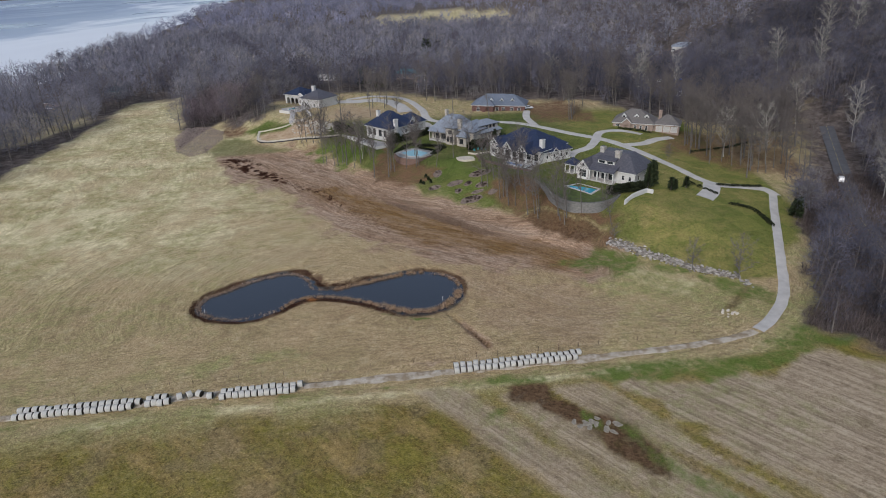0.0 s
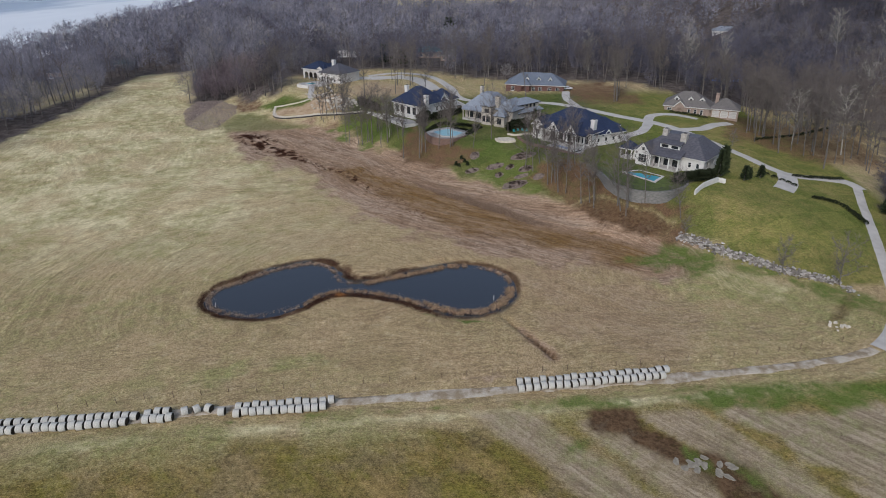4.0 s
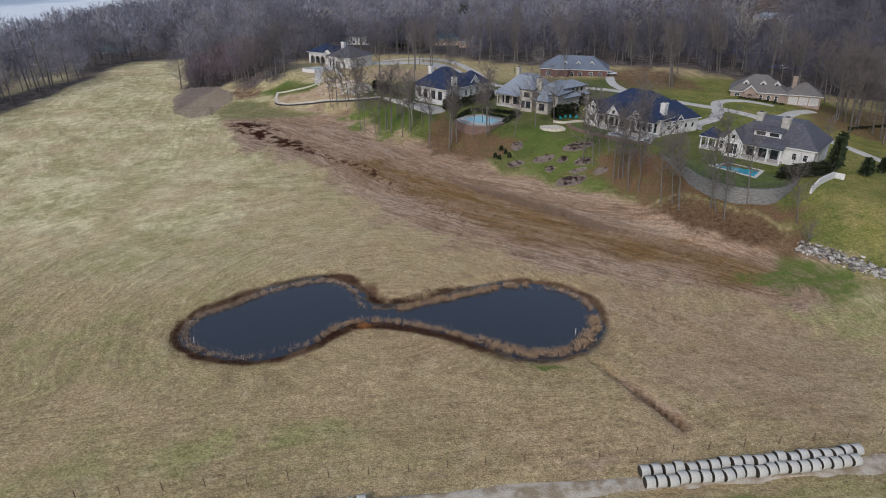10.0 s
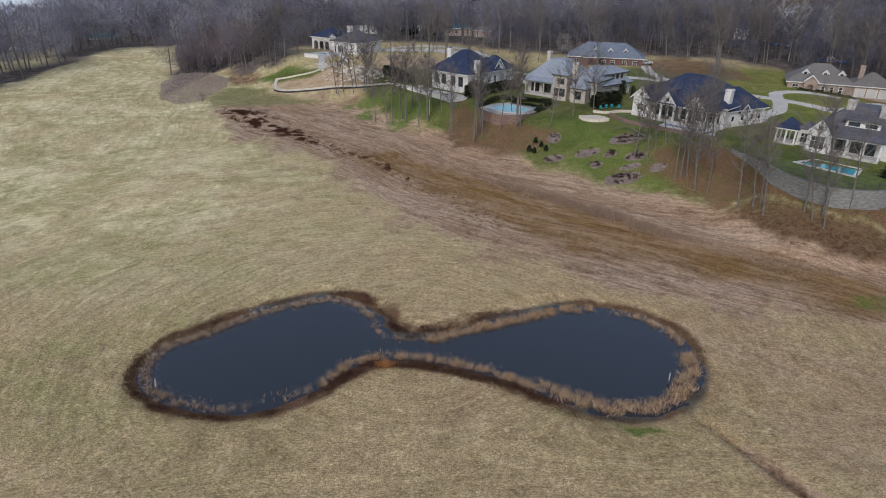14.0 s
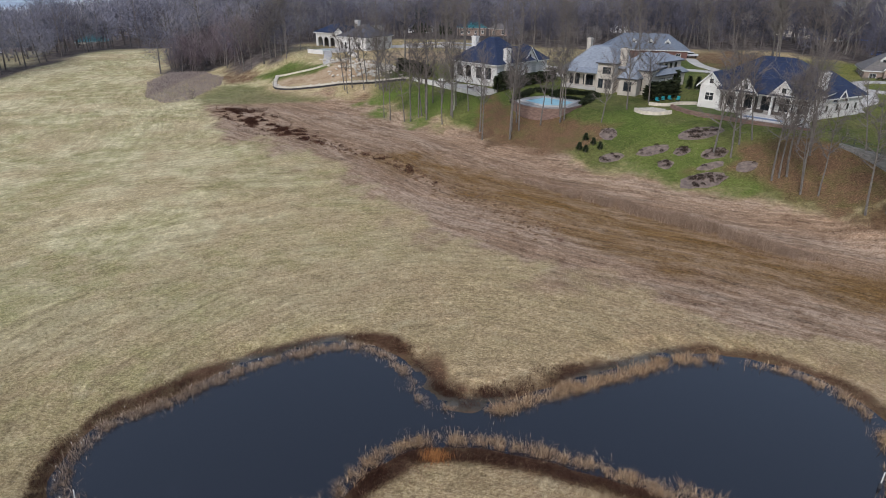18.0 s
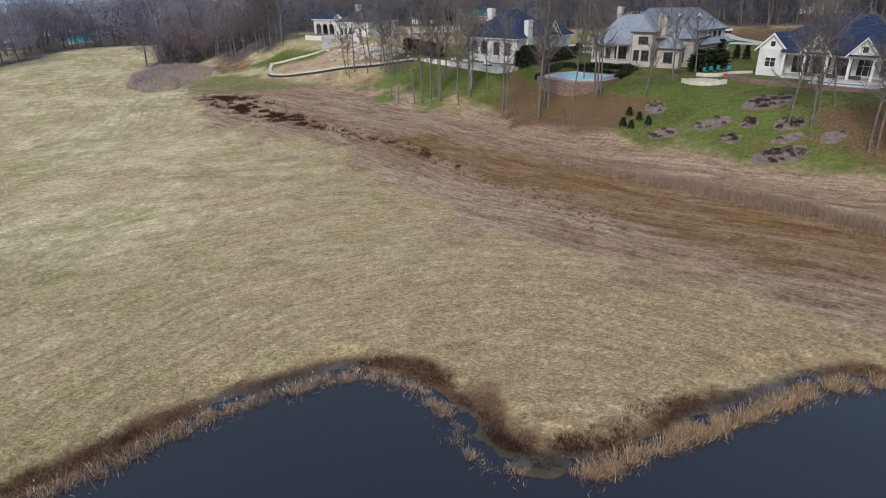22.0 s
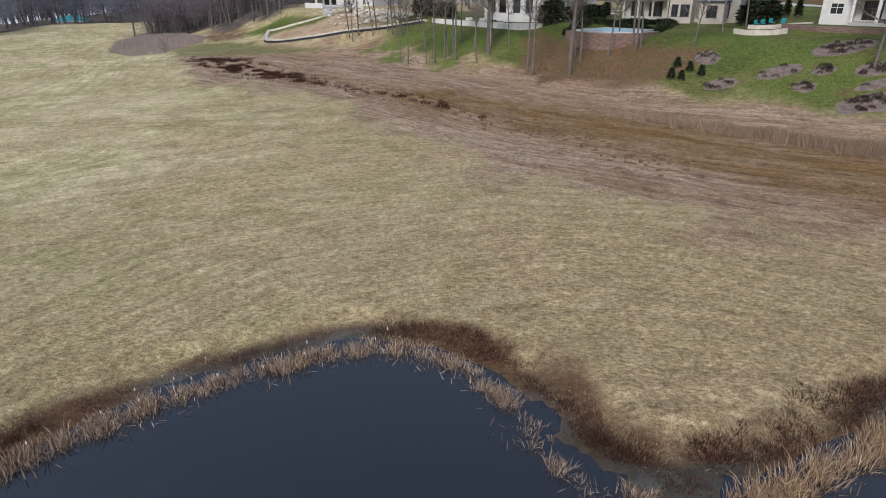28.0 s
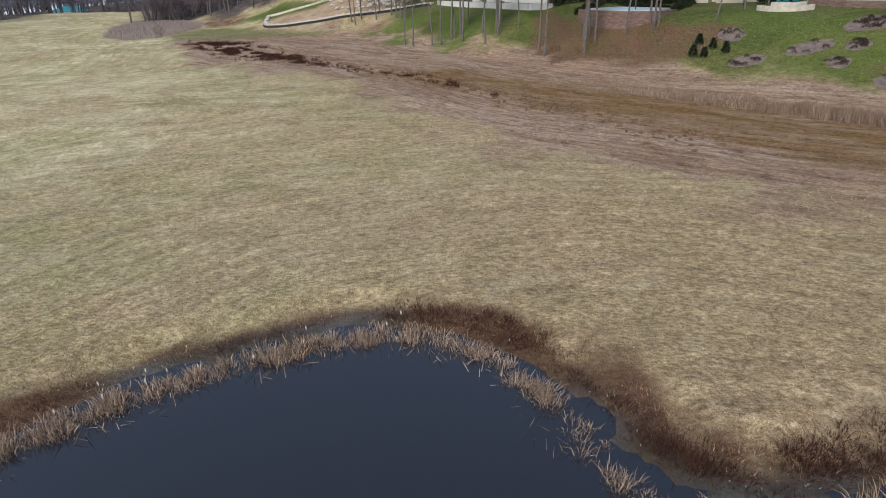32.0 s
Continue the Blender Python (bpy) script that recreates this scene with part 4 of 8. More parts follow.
# ---- bare trees ----
def bark_material(name, a, b, spec=0.15):
    n = Nodes(name)
    v = n.pos()
    f = n.noise(1.0, 4, 0.7, n.mapped(v, (9, 9, 1.6)))
    return n.done(n.ramp(f, (0.3, a), (0.7, b)), 0.95, f, 0.5, 0.03, spec=spec)


BARK = bark_material("grey_bark", (0.065, 0.058, 0.052), (0.20, 0.182, 0.165))
WOOD_BARK = bark_material("woodland_bark", (0.06, 0.052, 0.05), (0.18, 0.16, 0.15))
PALE_BARK = bark_material("sycamore_bark", (0.22, 0.205, 0.18), (0.50, 0.48, 0.43))
TWIGS = tufts("bare_twigs", (0.075, 0.062, 0.057), (0.15, 0.13, 0.122), (0.23, 0.205, 0.19))
PALE_TWIGS = tufts("pale_twigs", (0.20, 0.185, 0.165), (0.31, 0.29, 0.265))


def woods_material(name, dark, mid, pale, tan):
    """Twigs in the mass: each tree has its own shade, and each twig a little of its own."""
    n = Nodes(name)
    c = n.ramp(n.value("tone"), (0.0, dark), (0.5, mid), (0.84, pale), (0.95, tan))
    c = n.mix(1.0, c, n.ramp(n.island(), (0.0, 0.72), (0.7, 0.95), (1.0, 1.0)), "MULTIPLY")
    return n.done(c, 0.95, spec=0.1)


# some blue of the distance haze is mixed into this twig colour
WOODS = woods_material("woodland_twigs", (0.048, 0.046, 0.056), (0.108, 0.107, 0.142), (0.187, 0.182, 0.224), (0.228, 0.211, 0.21))
SAPLINGS = woods_material("sapling_twigs", (0.12, 0.092, 0.10), (0.20, 0.16, 0.172), (0.26, 0.215, 0.23), (0.28, 0.23, 0.22))
# aerial haze painted into the twigs: paler for river and middle woods, bluest far off
HAZED_WOODS = woods_material("hazed_woodland_twigs", (0.10, 0.098, 0.125), (0.22, 0.216, 0.262), (0.31, 0.304, 0.35), (0.34, 0.315, 0.285))
HAZED_FAR_WOODS = woods_material("hazed_far_twigs", (0.14, 0.145, 0.205), (0.22, 0.225, 0.305), (0.32, 0.32, 0.42), (0.32, 0.31, 0.35))


def stick(out, a, b, ra, rb, sides=3):
    """A tapered stick of a few sides, added to out = (corners, triangles)."""
    d = b - a
    d = d / (np.linalg.norm(d) + 1e-9)
    u = np.cross(d, (0.31, 0.87, 0.38))
    u /= np.linalg.norm(u) + 1e-9
    w = np.cross(d, u)
    base = len(out[0])
    for c, r in ((a, ra), (b, rb)):
        for k in range(sides):
            t = k * math.tau / sides
            out[0].append(c + (u * math.cos(t) + w * math.sin(t)) * r)
    for k in range(sides):
        l = (k + 1) % sides
        out[1].append((base + k, base + l, base + sides + l))
        out[1].append((base + k, base + sides + l, base + sides + k))


def tree_template(seed, height, spread, limbs, twigs, twig_len, twig_w, clear=0.4, sides=5, fork=0.0, limb_segs=3):
    """A bare tree of unit place: (trunk and limbs), (twigs), each as corners and triangles."""
    g = np.random.default_rng(seed)
    wood, fine = ([], []), ([], [])
    r = height * 0.0078 + 0.04
    p, lean = np.array([0.0, 0, -0.4]), g.normal(0, 0.02, 2)
    spine = [p]
    for i in range(6):
        lean = lean + g.normal(0, 0.035, 2)
        q = p + np.array([lean[0], lean[1], 1.0]) * (height * 0.9 + 0.4) / 6
        stick(wood, p, q, r * (1 - i / 6.6) ** 0.8, r * (1 - (i + 1) / 6.6) ** 0.8, sides)
        spine.append(q)
        p = q
    spine = np.array(spine)
    tips = []
    for k in range(limbs):
        f = clear + (0.98 - clear) * (k + g.random()) / limbs
        s = f * 6
        i = min(int(s), 5)
        a = spine[i] + (spine[i + 1] - spine[i]) * (s - i)
        turn = k * 2.4 + g.random() * 0.9
        bulge = math.sin(math.pi * min(1, max(0.12, (f - clear) / (1.04 - clear)) * 0.85 + 0.12))
        length = spread * (0.45 + 0.6 * bulge) * g.uniform(0.75, 1.15)
        d = np.array([math.cos(turn), math.sin(turn), g.uniform(0.35, 0.9) + fork])
        d /= np.linalg.norm(d)
        rr = r * (1 - f) * 0.62 + 0.035
        for j in range(limb_segs):
            d = d + np.array([0, 0, 0.13]) + g.normal(0, 0.13, 3)
            d /= np.linalg.norm(d)
            b = a + d * length / limb_segs
            stick(wood, a, b, rr * (1 - j / (limb_segs + 0.4)), rr * (1 - (j + 1) / (limb_segs + 0.4)), 3)
            tips.append((a, b, d, 0.5 + 0.5 * j / limb_segs))
            for fork_no in range(2 if limb_segs > 2 else 0):
                e = d + g.normal(0, 0.55, 3)
                e /= np.linalg.norm(e)
                o = a + (b - a) * g.uniform(0.1, 0.9)
                c2 = o + e * length / limb_segs * g.uniform(0.6, 1.05)
                stick(wood, o, c2, rr * 0.36, rr * 0.1, 3)
                tips += [(o, c2, e, 0.9)] * 2
            a = b
    for k in range(twigs):
        a, b, d, far_ = tips[g.integers(len(tips))]
        o = a + (b - a) * g.random()
        e = d * 0.75 + g.normal(0, 0.55, 3) + np.array([0, 0, 0.25])
        e /= np.linalg.norm(e)
        ln = twig_len * g.uniform(0.55, 1.25) * far_
        side = np.cross(e, g.normal(0, 1, 3))
        side *= twig_w / (np.linalg.norm(side) + 1e-9)
        n = len(fine[0])
        fine[0].extend((o - side, o + side, o + e * ln))
        fine[1].append((n, n + 1, n + 2))
    return tuple((np.array(v, np.float32).reshape(-1, 3), np.array(t, np.int32).reshape(-1, 3)) for v, t in (wood, fine))


def stance(x, y, turn):
    """Where a tree stands: those of the eastern slope lean a little out over the open ground."""
    lean = -7.0 * float(smooth(0, 22, x)) * (0.5 + float(lattice(x, y, 1.3, 91)))
    return pose(x, y, at_land(x, y), 0, lean, 0) @ pose(0, 0, 0, 0, 0, turn)


def grow(name, template, x, y, scale, turn, bark, twig, label, group):
    e = empty(name, stance(x, y, turn), label, "tree", group)
    e.scale = (scale, scale, scale)
    for nm, (v, f), mat in (("trunk", template[0], bark), ("crown", template[1], twig)):
        mesh_np(nm, v, f, mat, e)
    return e


def scatter(templates, xs, ys, scales, turns, picks, sink=0.2):
    """Many trees joined into arrays: corners, triangles and material numbers."""
    V, F, M, base = [], [], [], 0
    counts = []
    zs = land(xs, ys)
    for i in range(len(xs)):
        for k, (v, f) in enumerate(templates[picks[i]]):
            c, s = math.cos(turns[i]) * scales[i], math.sin(turns[i]) * scales[i]
            V.append(np.stack([v[:, 0] * c - v[:, 1] * s + xs[i], v[:, 0] * s + v[:, 1] * c + ys[i], v[:, 2] * scales[i] + zs[i] - sink], -1))
            F.append(f + base)
            M.append(np.full(len(f), k, np.int32))
            base += len(v)
            counts.append(len(v))
    return np.concatenate(V), np.concatenate(F), np.concatenate(M), np.array(counts).reshape(len(xs), -1).sum(1)


def woodland(name, templates, cell, area, label, seed, bark, twig, low=0.75, high=1.15, keep=None):
    g = np.random.default_rng(seed)
    x0, x1, y0, y1 = area
    X, Y = np.meshgrid(np.arange(x0, x1, cell), np.arange(y0, y1, cell))
    X, Y = (X + g.uniform(-0.48, 0.48, X.shape) * cell).ravel(), (Y + g.uniform(-0.48, 0.48, Y.shape) * cell).ravel()
    ok = (wood_zone(X, Y, True) > 0.5) & (X > -0.86 * Y - 30) & (X < 0.86 * Y + 25) & (land(X, Y) > -11.5)
    if keep is not None:
        ok &= keep(X, Y)
    X, Y = X[ok], Y[ok]
    n = len(X)
    v, f, mi, counts = scatter(templates, X, Y, g.uniform(low, high, n), g.uniform(0, 6.28, n), g.integers(0, len(templates), n))
    ob = mesh_np(name, v, f, bark)
    ob.data.materials.append(twig)
    ob.data.polygons.foreach_set("material_index", mi)
    tone = np.clip(g.normal(0.45, 0.26, n) + 0.5 * (lattice(X, Y, 34, 60) - 0.5), 0, 1)
    ob.data.attributes.new("tone", "FLOAT", "POINT").data.foreach_set("value", np.repeat(tone, counts).astype(np.float32))
    return tagged(ob, label, "woods", kind="stuff")


CLEAR = [(-74, 318, 19), (-58, 308, 16), (-20, 248, 22), (8, 235, 24), (26, 282, 20), (82, 240, 24), (-248, 378, 22), (-84, 409, 15), (-60, 460, 12), (-30, 402, 15), (-14, 377, 12), (110, 361, 15), (165, 419, 16), (246, 361, 15), (-256, 391, 12), (-234, 420, 12), (64, 450, 12), (40, 395, 14), (140, 395, 15), (126, 320, 13), (150, 300, 9)]


def open_ground(x, y):
    ok = np.ones(x.shape, bool)
    for cx, cy, r in CLEAR:
        ok &= np.hypot(x - cx, y - cy) > r
    ok &= line_distance(x, y, MAIN_DRIVE)[0] > 5
    return ok




def wood_tree(seed, height, radius, limbs, twigs, twig_len, twig_w):
    """A woodland tree: a slim stem, rising limbs and a rounded, airy crown of twigs."""
    g = np.random.default_rng(seed)
    wood = ([], [])
    r = 0.10 + height * 0.008
    bend = g.normal(0, 0.35, 2)
    a, b, c = np.array([0, 0, -0.5]), np.array([bend[0], bend[1], height * 0.42]), np.array([bend[0] * 1.5, bend[1] * 1.5, height * 0.85])
    stick(wood, a, b, r, r * 0.75, 4), stick(wood, b, c, r * 0.75, r * 0.25, 3)
    for k in range(limbs):
        t = k * 2.4 + g.random()
        o = b + (c - b) * (k + 0.3) / limbs * 0.8
        m = o + np.array([math.cos(t) * radius * 0.5, math.sin(t) * radius * 0.5, height * 0.12])
        e = m + np.array([math.cos(t) * radius * 0.35, math.sin(t) * radius * 0.35, height * 0.13])
        stick(wood, o, m, r * 0.36, r * 0.22, 3), stick(wood, m, e, r * 0.22, r * 0.06, 3)
    lobes = g.normal(0, 1, (6, 3))
    lobes /= np.linalg.norm(lobes, axis=1)[:, None]
    d = g.normal(0, 1, (twigs, 3))
    d /= np.linalg.norm(d, axis=1)[:, None]
    bulge = 0.72 + 0.38 * np.max(d @ lobes.T, axis=1) ** 2
    k = g.uniform(0.35, 1.0, twigs) ** 0.6 * bulge
    p = np.array([bend[0] * 1.3, bend[1] * 1.3, height * 0.58]) + d * k[:, None] * np.array([radius, radius, height * 0.40])
    e = d * 0.8 + g.normal(0, 0.5, (twigs, 3)) + np.array([0, 0, 0.35])
    e /= np.linalg.norm(e, axis=1)[:, None]
    side = np.cross(e, g.normal(0, 1, (twigs, 3)))
    side *= (twig_w * g.uniform(0.5, 1.4, twigs) / (np.linalg.norm(side, axis=1) + 1e-9))[:, None]
    e *= (twig_len * g.uniform(0.6, 1.3, twigs))[:, None]
    v = np.stack([p - e * 0.5 - side, p - e * 0.5 + side, p + e * 0.5], 1).reshape(-1, 3)
    return ((np.array(wood[0], np.float32), np.array(wood[1], np.int32)), (v.astype(np.float32), np.arange(3 * twigs, dtype=np.int32).reshape(-1, 3)))


near_kinds = [wood_tree(10 + i, 11 + 1.7 * i, 4.2 + 0.4 * i, 4, 620, 1.6, 0.042) for i in range(6)]
sapling_kinds = [wood_tree(24 + i, 5.2 + 1.1 * i, 1.6 + 0.2 * i, 0, 170, 1.3, 0.028) for i in range(4)]
mid_kinds = [wood_tree(30 + i, 12 + 1.8 * i, 4.4 + 0.4 * i, 2, 130, 2.2, 0.15) for i in range(5)]
far_kinds = [wood_tree(50 + i, 13 + 2 * i, 6.2 + 0.5 * i, 1, 46, 3.0, 0.42) for i in range(4)]


def thin_west(x, y):
    """Thin woods over the pale grass by the river road."""
    return open_ground(x, y) & ((west_lawn(x, y) < 0.4) | (lattice(x, y, 7, 61) > 0.5))


woodland("near_woods", near_kinds, 6.9, (-110, 330, 80, 400), "bare grey-brown winter woods with slim trunks", 1, WOOD_BARK, WOODS, 0.75, 1.25, keep=lambda x, y: open_ground(x, y) & ~inside(x, y, SAPLING_PLOT) & ~inside(x, y, BUSH))
woodland("ridge_woods", near_kinds, 8.0, (128, 330, 190, 400), "bare violet-grey woods on the ridge beyond the road", 6, WOOD_BARK, WOODS, 0.7, 1.2, keep=open_ground)
woodland("sapling_thicket", sapling_kinds, 2.6, (-145, -95, 296, 355), "dense violet-brown thicket of bare saplings", 5, WOOD_BARK, SAPLINGS, 0.95, 1.6, keep=lambda x, y: inside(x, y, SAPLING_PLOT))
woodland("river_woods", near_kinds, 8.0, (-430, -110, 120, 400), "bare pale grey woods between meadow and river", 4, WOOD_BARK, HAZED_WOODS, 1.0, 1.55, keep=lambda x, y: thin_west(x, y) & ~inside(x, y, SAPLING_PLOT) & ~inside(x, y, BUSH))
woodland("middle_woods", mid_kinds, 11.4, (-640, 640, 400, 820), "bare violet-grey winter woods on low hills", 2, WOOD_BARK, HAZED_WOODS, 1.0, 1.5, keep=open_ground)
woodland("far_woods", far_kinds, 26.0, (-1300, 1500, 820, 2100), "hazy violet-grey woods towards the horizon", 3, HAZED_FAR_WOODS, HAZED_FAR_WOODS, 0.9, 1.4)


# ---- house kit ----
WHITE_WALL = plain("white_painted_brick", (0.56, 0.55, 0.53), 0.8, 0.12, 0.8, 9, 0.3)
CREAM_WALL = plain("cream_stone", (0.42, 0.385, 0.335), 0.9, 0.18, 0.9, 5, 0.5)
STONE_WALL = plain("tan_brick", (0.30, 0.23, 0.19), 0.9, 0.25, 1.2, 7, 0.5)
TRIM = plain("white_trim", (0.62, 0.62, 0.60), 0.6, 0.05, 2, 20, 0.05)
DARK_TRIM = plain("dark_trim", (0.05, 0.05, 0.055), 0.6, 0.1, 2, 20, 0.05)
CHIMNEY = plain("grey_chimney_stone", (0.36, 0.34, 0.31), 0.9, 0.3, 1.5, 4, 0.6)
# near-black colour that paints in the shade of rooms and loggias
ROOM_SHADE = plain("room_shade_colour", (0.035, 0.033, 0.032), 0.9, 0.2, 1, 10, 0.0)
TERRACE = plain("pale_terrace_stone", (0.40, 0.385, 0.365), 0.85, 0.12, 0.5, 5, 0.3)
WICKER = plain("dark_wicker", (0.06, 0.05, 0.045), 0.8, 0.3, 6, 40, 0.3)
TEAL = plain("teal_cushion", (0.02, 0.22, 0.24), 0.8, 0.15, 4, 40, 0.1)


def roof_material(name, a, b, spec=0.35, rough=0.6):
    n = Nodes(name)
    v = n.local()
    course = n.noise(1.0, 2, 0.5, n.mapped(v, (1.6, 1.6, 7.0)))
    slow = n.noise(0.35, 3, 0.6, v)
    c = n.mix(n.ramp(course, (0.35, 0.0), (0.7, 1.0)), a, b)
    c = n.mix(n.ramp(slow, (0.35, 0.0), (0.75, 0.35)), c, tuple(k * 0.7 for k in a))
    return n.done(c, rough, course, 0.5, 0.04, spec=spec)


BLUE_ROOF = roof_material("blue_slate_roof", (0.015, 0.024, 0.054), (0.033, 0.047, 0.094), 0.2)
GREY_ROOF = roof_material("grey_slate_roof", (0.06, 0.06, 0.075), (0.11, 0.11, 0.125), 0.25)
PALE_ROOF = roof_material("pale_blue_grey_roof", (0.17, 0.195, 0.235), (0.27, 0.30, 0.34))
TAUPE_ROOF = roof_material("taupe_shingle_roof", (0.115, 0.105, 0.098), (0.175, 0.16, 0.15))


def glass_material():
    n = Nodes("window_glass")
    return n.done((0.02, 0.025, 0.03), 0.06, spec=0.6)


GLASS = glass_material()


def house(name, label, x, y, turn, floor):
    return empty(name, pose(x, y, floor, 0, 0, turn), label, "house", "houses on the hill")


def side_map(side, x0, x1, y0, y1):
    if side == "front":
        return x1 - x0, lambda s, z, d: (x0 + s, y0 + d, z)
    if side == "back":
        return x1 - x0, lambda s, z, d: (x1 - s, y1 - d, z)
    if side == "left":
        return y1 - y0, lambda s, z, d: (x0 + d, y1 - s, z)
    return y1 - y0, lambda s, z, d: (x1 - d, y0 + s, z)


def slab(bm, put, s0, s1, z0, z1, d0, d1):
    """A straight block in a wall's own measures: along, up and inwards."""
    if s1 - s0 < 1e-4 or z1 - z0 < 1e-4:
        return
    v = [bm.verts.new(put(s, z, d)) for s in (s0, s1) for z in (z0, z1) for d in (d0, d1)]
    for f in ((0, 1, 3, 2), (4, 6, 7, 5), (0, 4, 5, 1), (2, 3, 7, 6), (0, 2, 6, 4), (1, 5, 7, 3)):
        bm.faces.new([v[i] for i in f])


def spandrel(bm, put, s0, s1, spring, top, thick):
    """The two corner pieces that turn a square opening into an arch."""
    c, r, h = (s0 + s1) / 2, (s1 - s0) / 2, top - spring
    for sgn in (-1, 1):
        ring = [(c + sgn * r, top)] + [(c + sgn * r * math.cos(a), spring + h * math.sin(a)) for a in np.linspace(0, math.pi / 2, 8)]
        lo = [bm.verts.new(put(s, z, 0)) for s, z in ring]
        hi = [bm.verts.new(put(s, z, thick)) for s, z in ring]
        bm.faces.new(lo)
        bm.faces.new(hi[::-1])
        for i in range(len(ring)):
            j = (i + 1) % len(ring)
            bm.faces.new((lo[i], hi[i], hi[j], lo[j]))


def pierced(bm, put, s0, s1, z0, z1, thick, holes):
    """One connected wall with square holes through it."""
    S = sorted({s0, s1, *(k for a, b, _, _, _ in holes for k in (a, b))})
    Z = sorted({z0, z1, *(k for _, _, a, b, _ in holes for k in (a, b))})
    verts = {}

    def v(i, j, d):
        if (i, j, d) not in verts:
            verts[i, j, d] = bm.verts.new(put(S[i], Z[j], d * thick))
        return verts[i, j, d]

    def solid(i, j):
        if not (0 <= i < len(S) - 1 and 0 <= j < len(Z) - 1):
            return False
        s, z = (S[i] + S[i + 1]) / 2, (Z[j] + Z[j + 1]) / 2
        return not any(a < s < b and c < z < d for a, b, c, d, _ in holes)

    for i in range(len(S) - 1):
        for j in range(len(Z) - 1):
            if not solid(i, j):
                continue
            bm.faces.new((v(i, j, 0), v(i + 1, j, 0), v(i + 1, j + 1, 0), v(i, j + 1, 0)))
            bm.faces.new((v(i, j, 1), v(i, j + 1, 1), v(i + 1, j + 1, 1), v(i + 1, j, 1)))
            for di, dj, p, q in ((-1, 0, (i, j), (i, j + 1)), (1, 0, (i + 1, j + 1), (i + 1, j)), (0, -1, (i + 1, j), (i, j)), (0, 1, (i, j + 1), (i + 1, j + 1))):
                if not solid(i + di, j + dj):
                    bm.faces.new((v(*p, 0), v(*q, 0), v(*q, 1), v(*p, 1)))


def wall_side(e, side, rect, h, mat, openings=(), base=-2.5, thick=0.3, trim=None):
    """One wall with its openings; openings are (centre along, width, sill, head, kind)."""
    trim = trim or TRIM
    length, put = side_map(side, *rect)
    bm = bmesh.new()
    inset = thick if side in ("left", "right") else 0.0
    made = [(c - w / 2, c + w / 2, z0, z1, kind) for c, w, z0, z1, kind in sorted(openings)]
    pierced(bm, put, inset, length - inset, base, h, thick, made)
    for a, b, z0, z1, kind in made:
        if kind == "arch":
            spandrel(bm, put, a, b, z1 - (b - a) / 2, z1, thick)
    part("wall", bm, mat, e)
    for a, b, z0, z1, kind in made:
        if kind == "arch":
            continue
        fr = bmesh.new()
        t = 0.10
        slab(fr, put, a, a + t, z0, z1, 0.02, 0.2), slab(fr, put, b - t, b, z0, z1, 0.02, 0.2)
        slab(fr, put, a + t, b - t, z1 - t, z1, 0.02, 0.2), slab(fr, put, a + t, b - t, z0, z0 + t, 0.02, 0.2)
        if kind == "garage":
            for k in range(1, 4):
                z = z0 + (z1 - z0) * k / 4
                slab(fr, put, a + t, b - t, z - 0.03, z + 0.03, 0.06, 0.14)
            w = part("garage_door", fr, trim, e)
            pn = bmesh.new()
            slab(pn, put, a + t, b - t, z0 + t, z1 - t, 0.1, 0.16)
            part("door_panel", pn, GARAGE, w)
            continue
        n = max(1, round((b - a) / 0.75))
        for k in range(1, n):
            s = a + (b - a) * k / n
            slab(fr, put, s - 0.03, s + 0.03, z0 + t, z1 - t, 0.06, 0.14)
        if z1 - z0 > 1.3:
            z = z0 + (z1 - z0) * 0.6
            slab(fr, put, a + t, b - t, z - 0.03, z + 0.03, 0.062, 0.138)
        if kind == "door":
            w = part("door", fr, DARK_TRIM, e, "dark glazed door")
        else:
            slab(fr, put, a - 0.08, b + 0.08, z0 - 0.12, z0 - 0.002, -0.06, 0.12)
            w = part("window", fr, trim, e)
        pn = bmesh.new()
        slab(pn, put, a + t, b - t, z0 + t, z1 - t, 0.1, 0.12)
        part("pane", pn, GLASS, w)


GARAGE = plain("garage_door_paint", (0.42, 0.41, 0.39), 0.6, 0.08, 2, 20, 0.05)


def block(e, x0, x1, y0, y1, h, mat, front=(), back=(), left=(), right=(), base=-2.5, trim=None):
    rect = (x0, x1, y0, y1)
    for side, op in (("front", front), ("back", back), ("left", left), ("right", right)):
        wall_side(e, side, rect, h, mat, op, base, trim=trim)
    part("floor_slab", box(bmesh.new(), x0 + 0.3, x1 - 0.3, y0 + 0.3, y1 - 0.3, -0.25, 0.0), ROOM_SHADE, e)


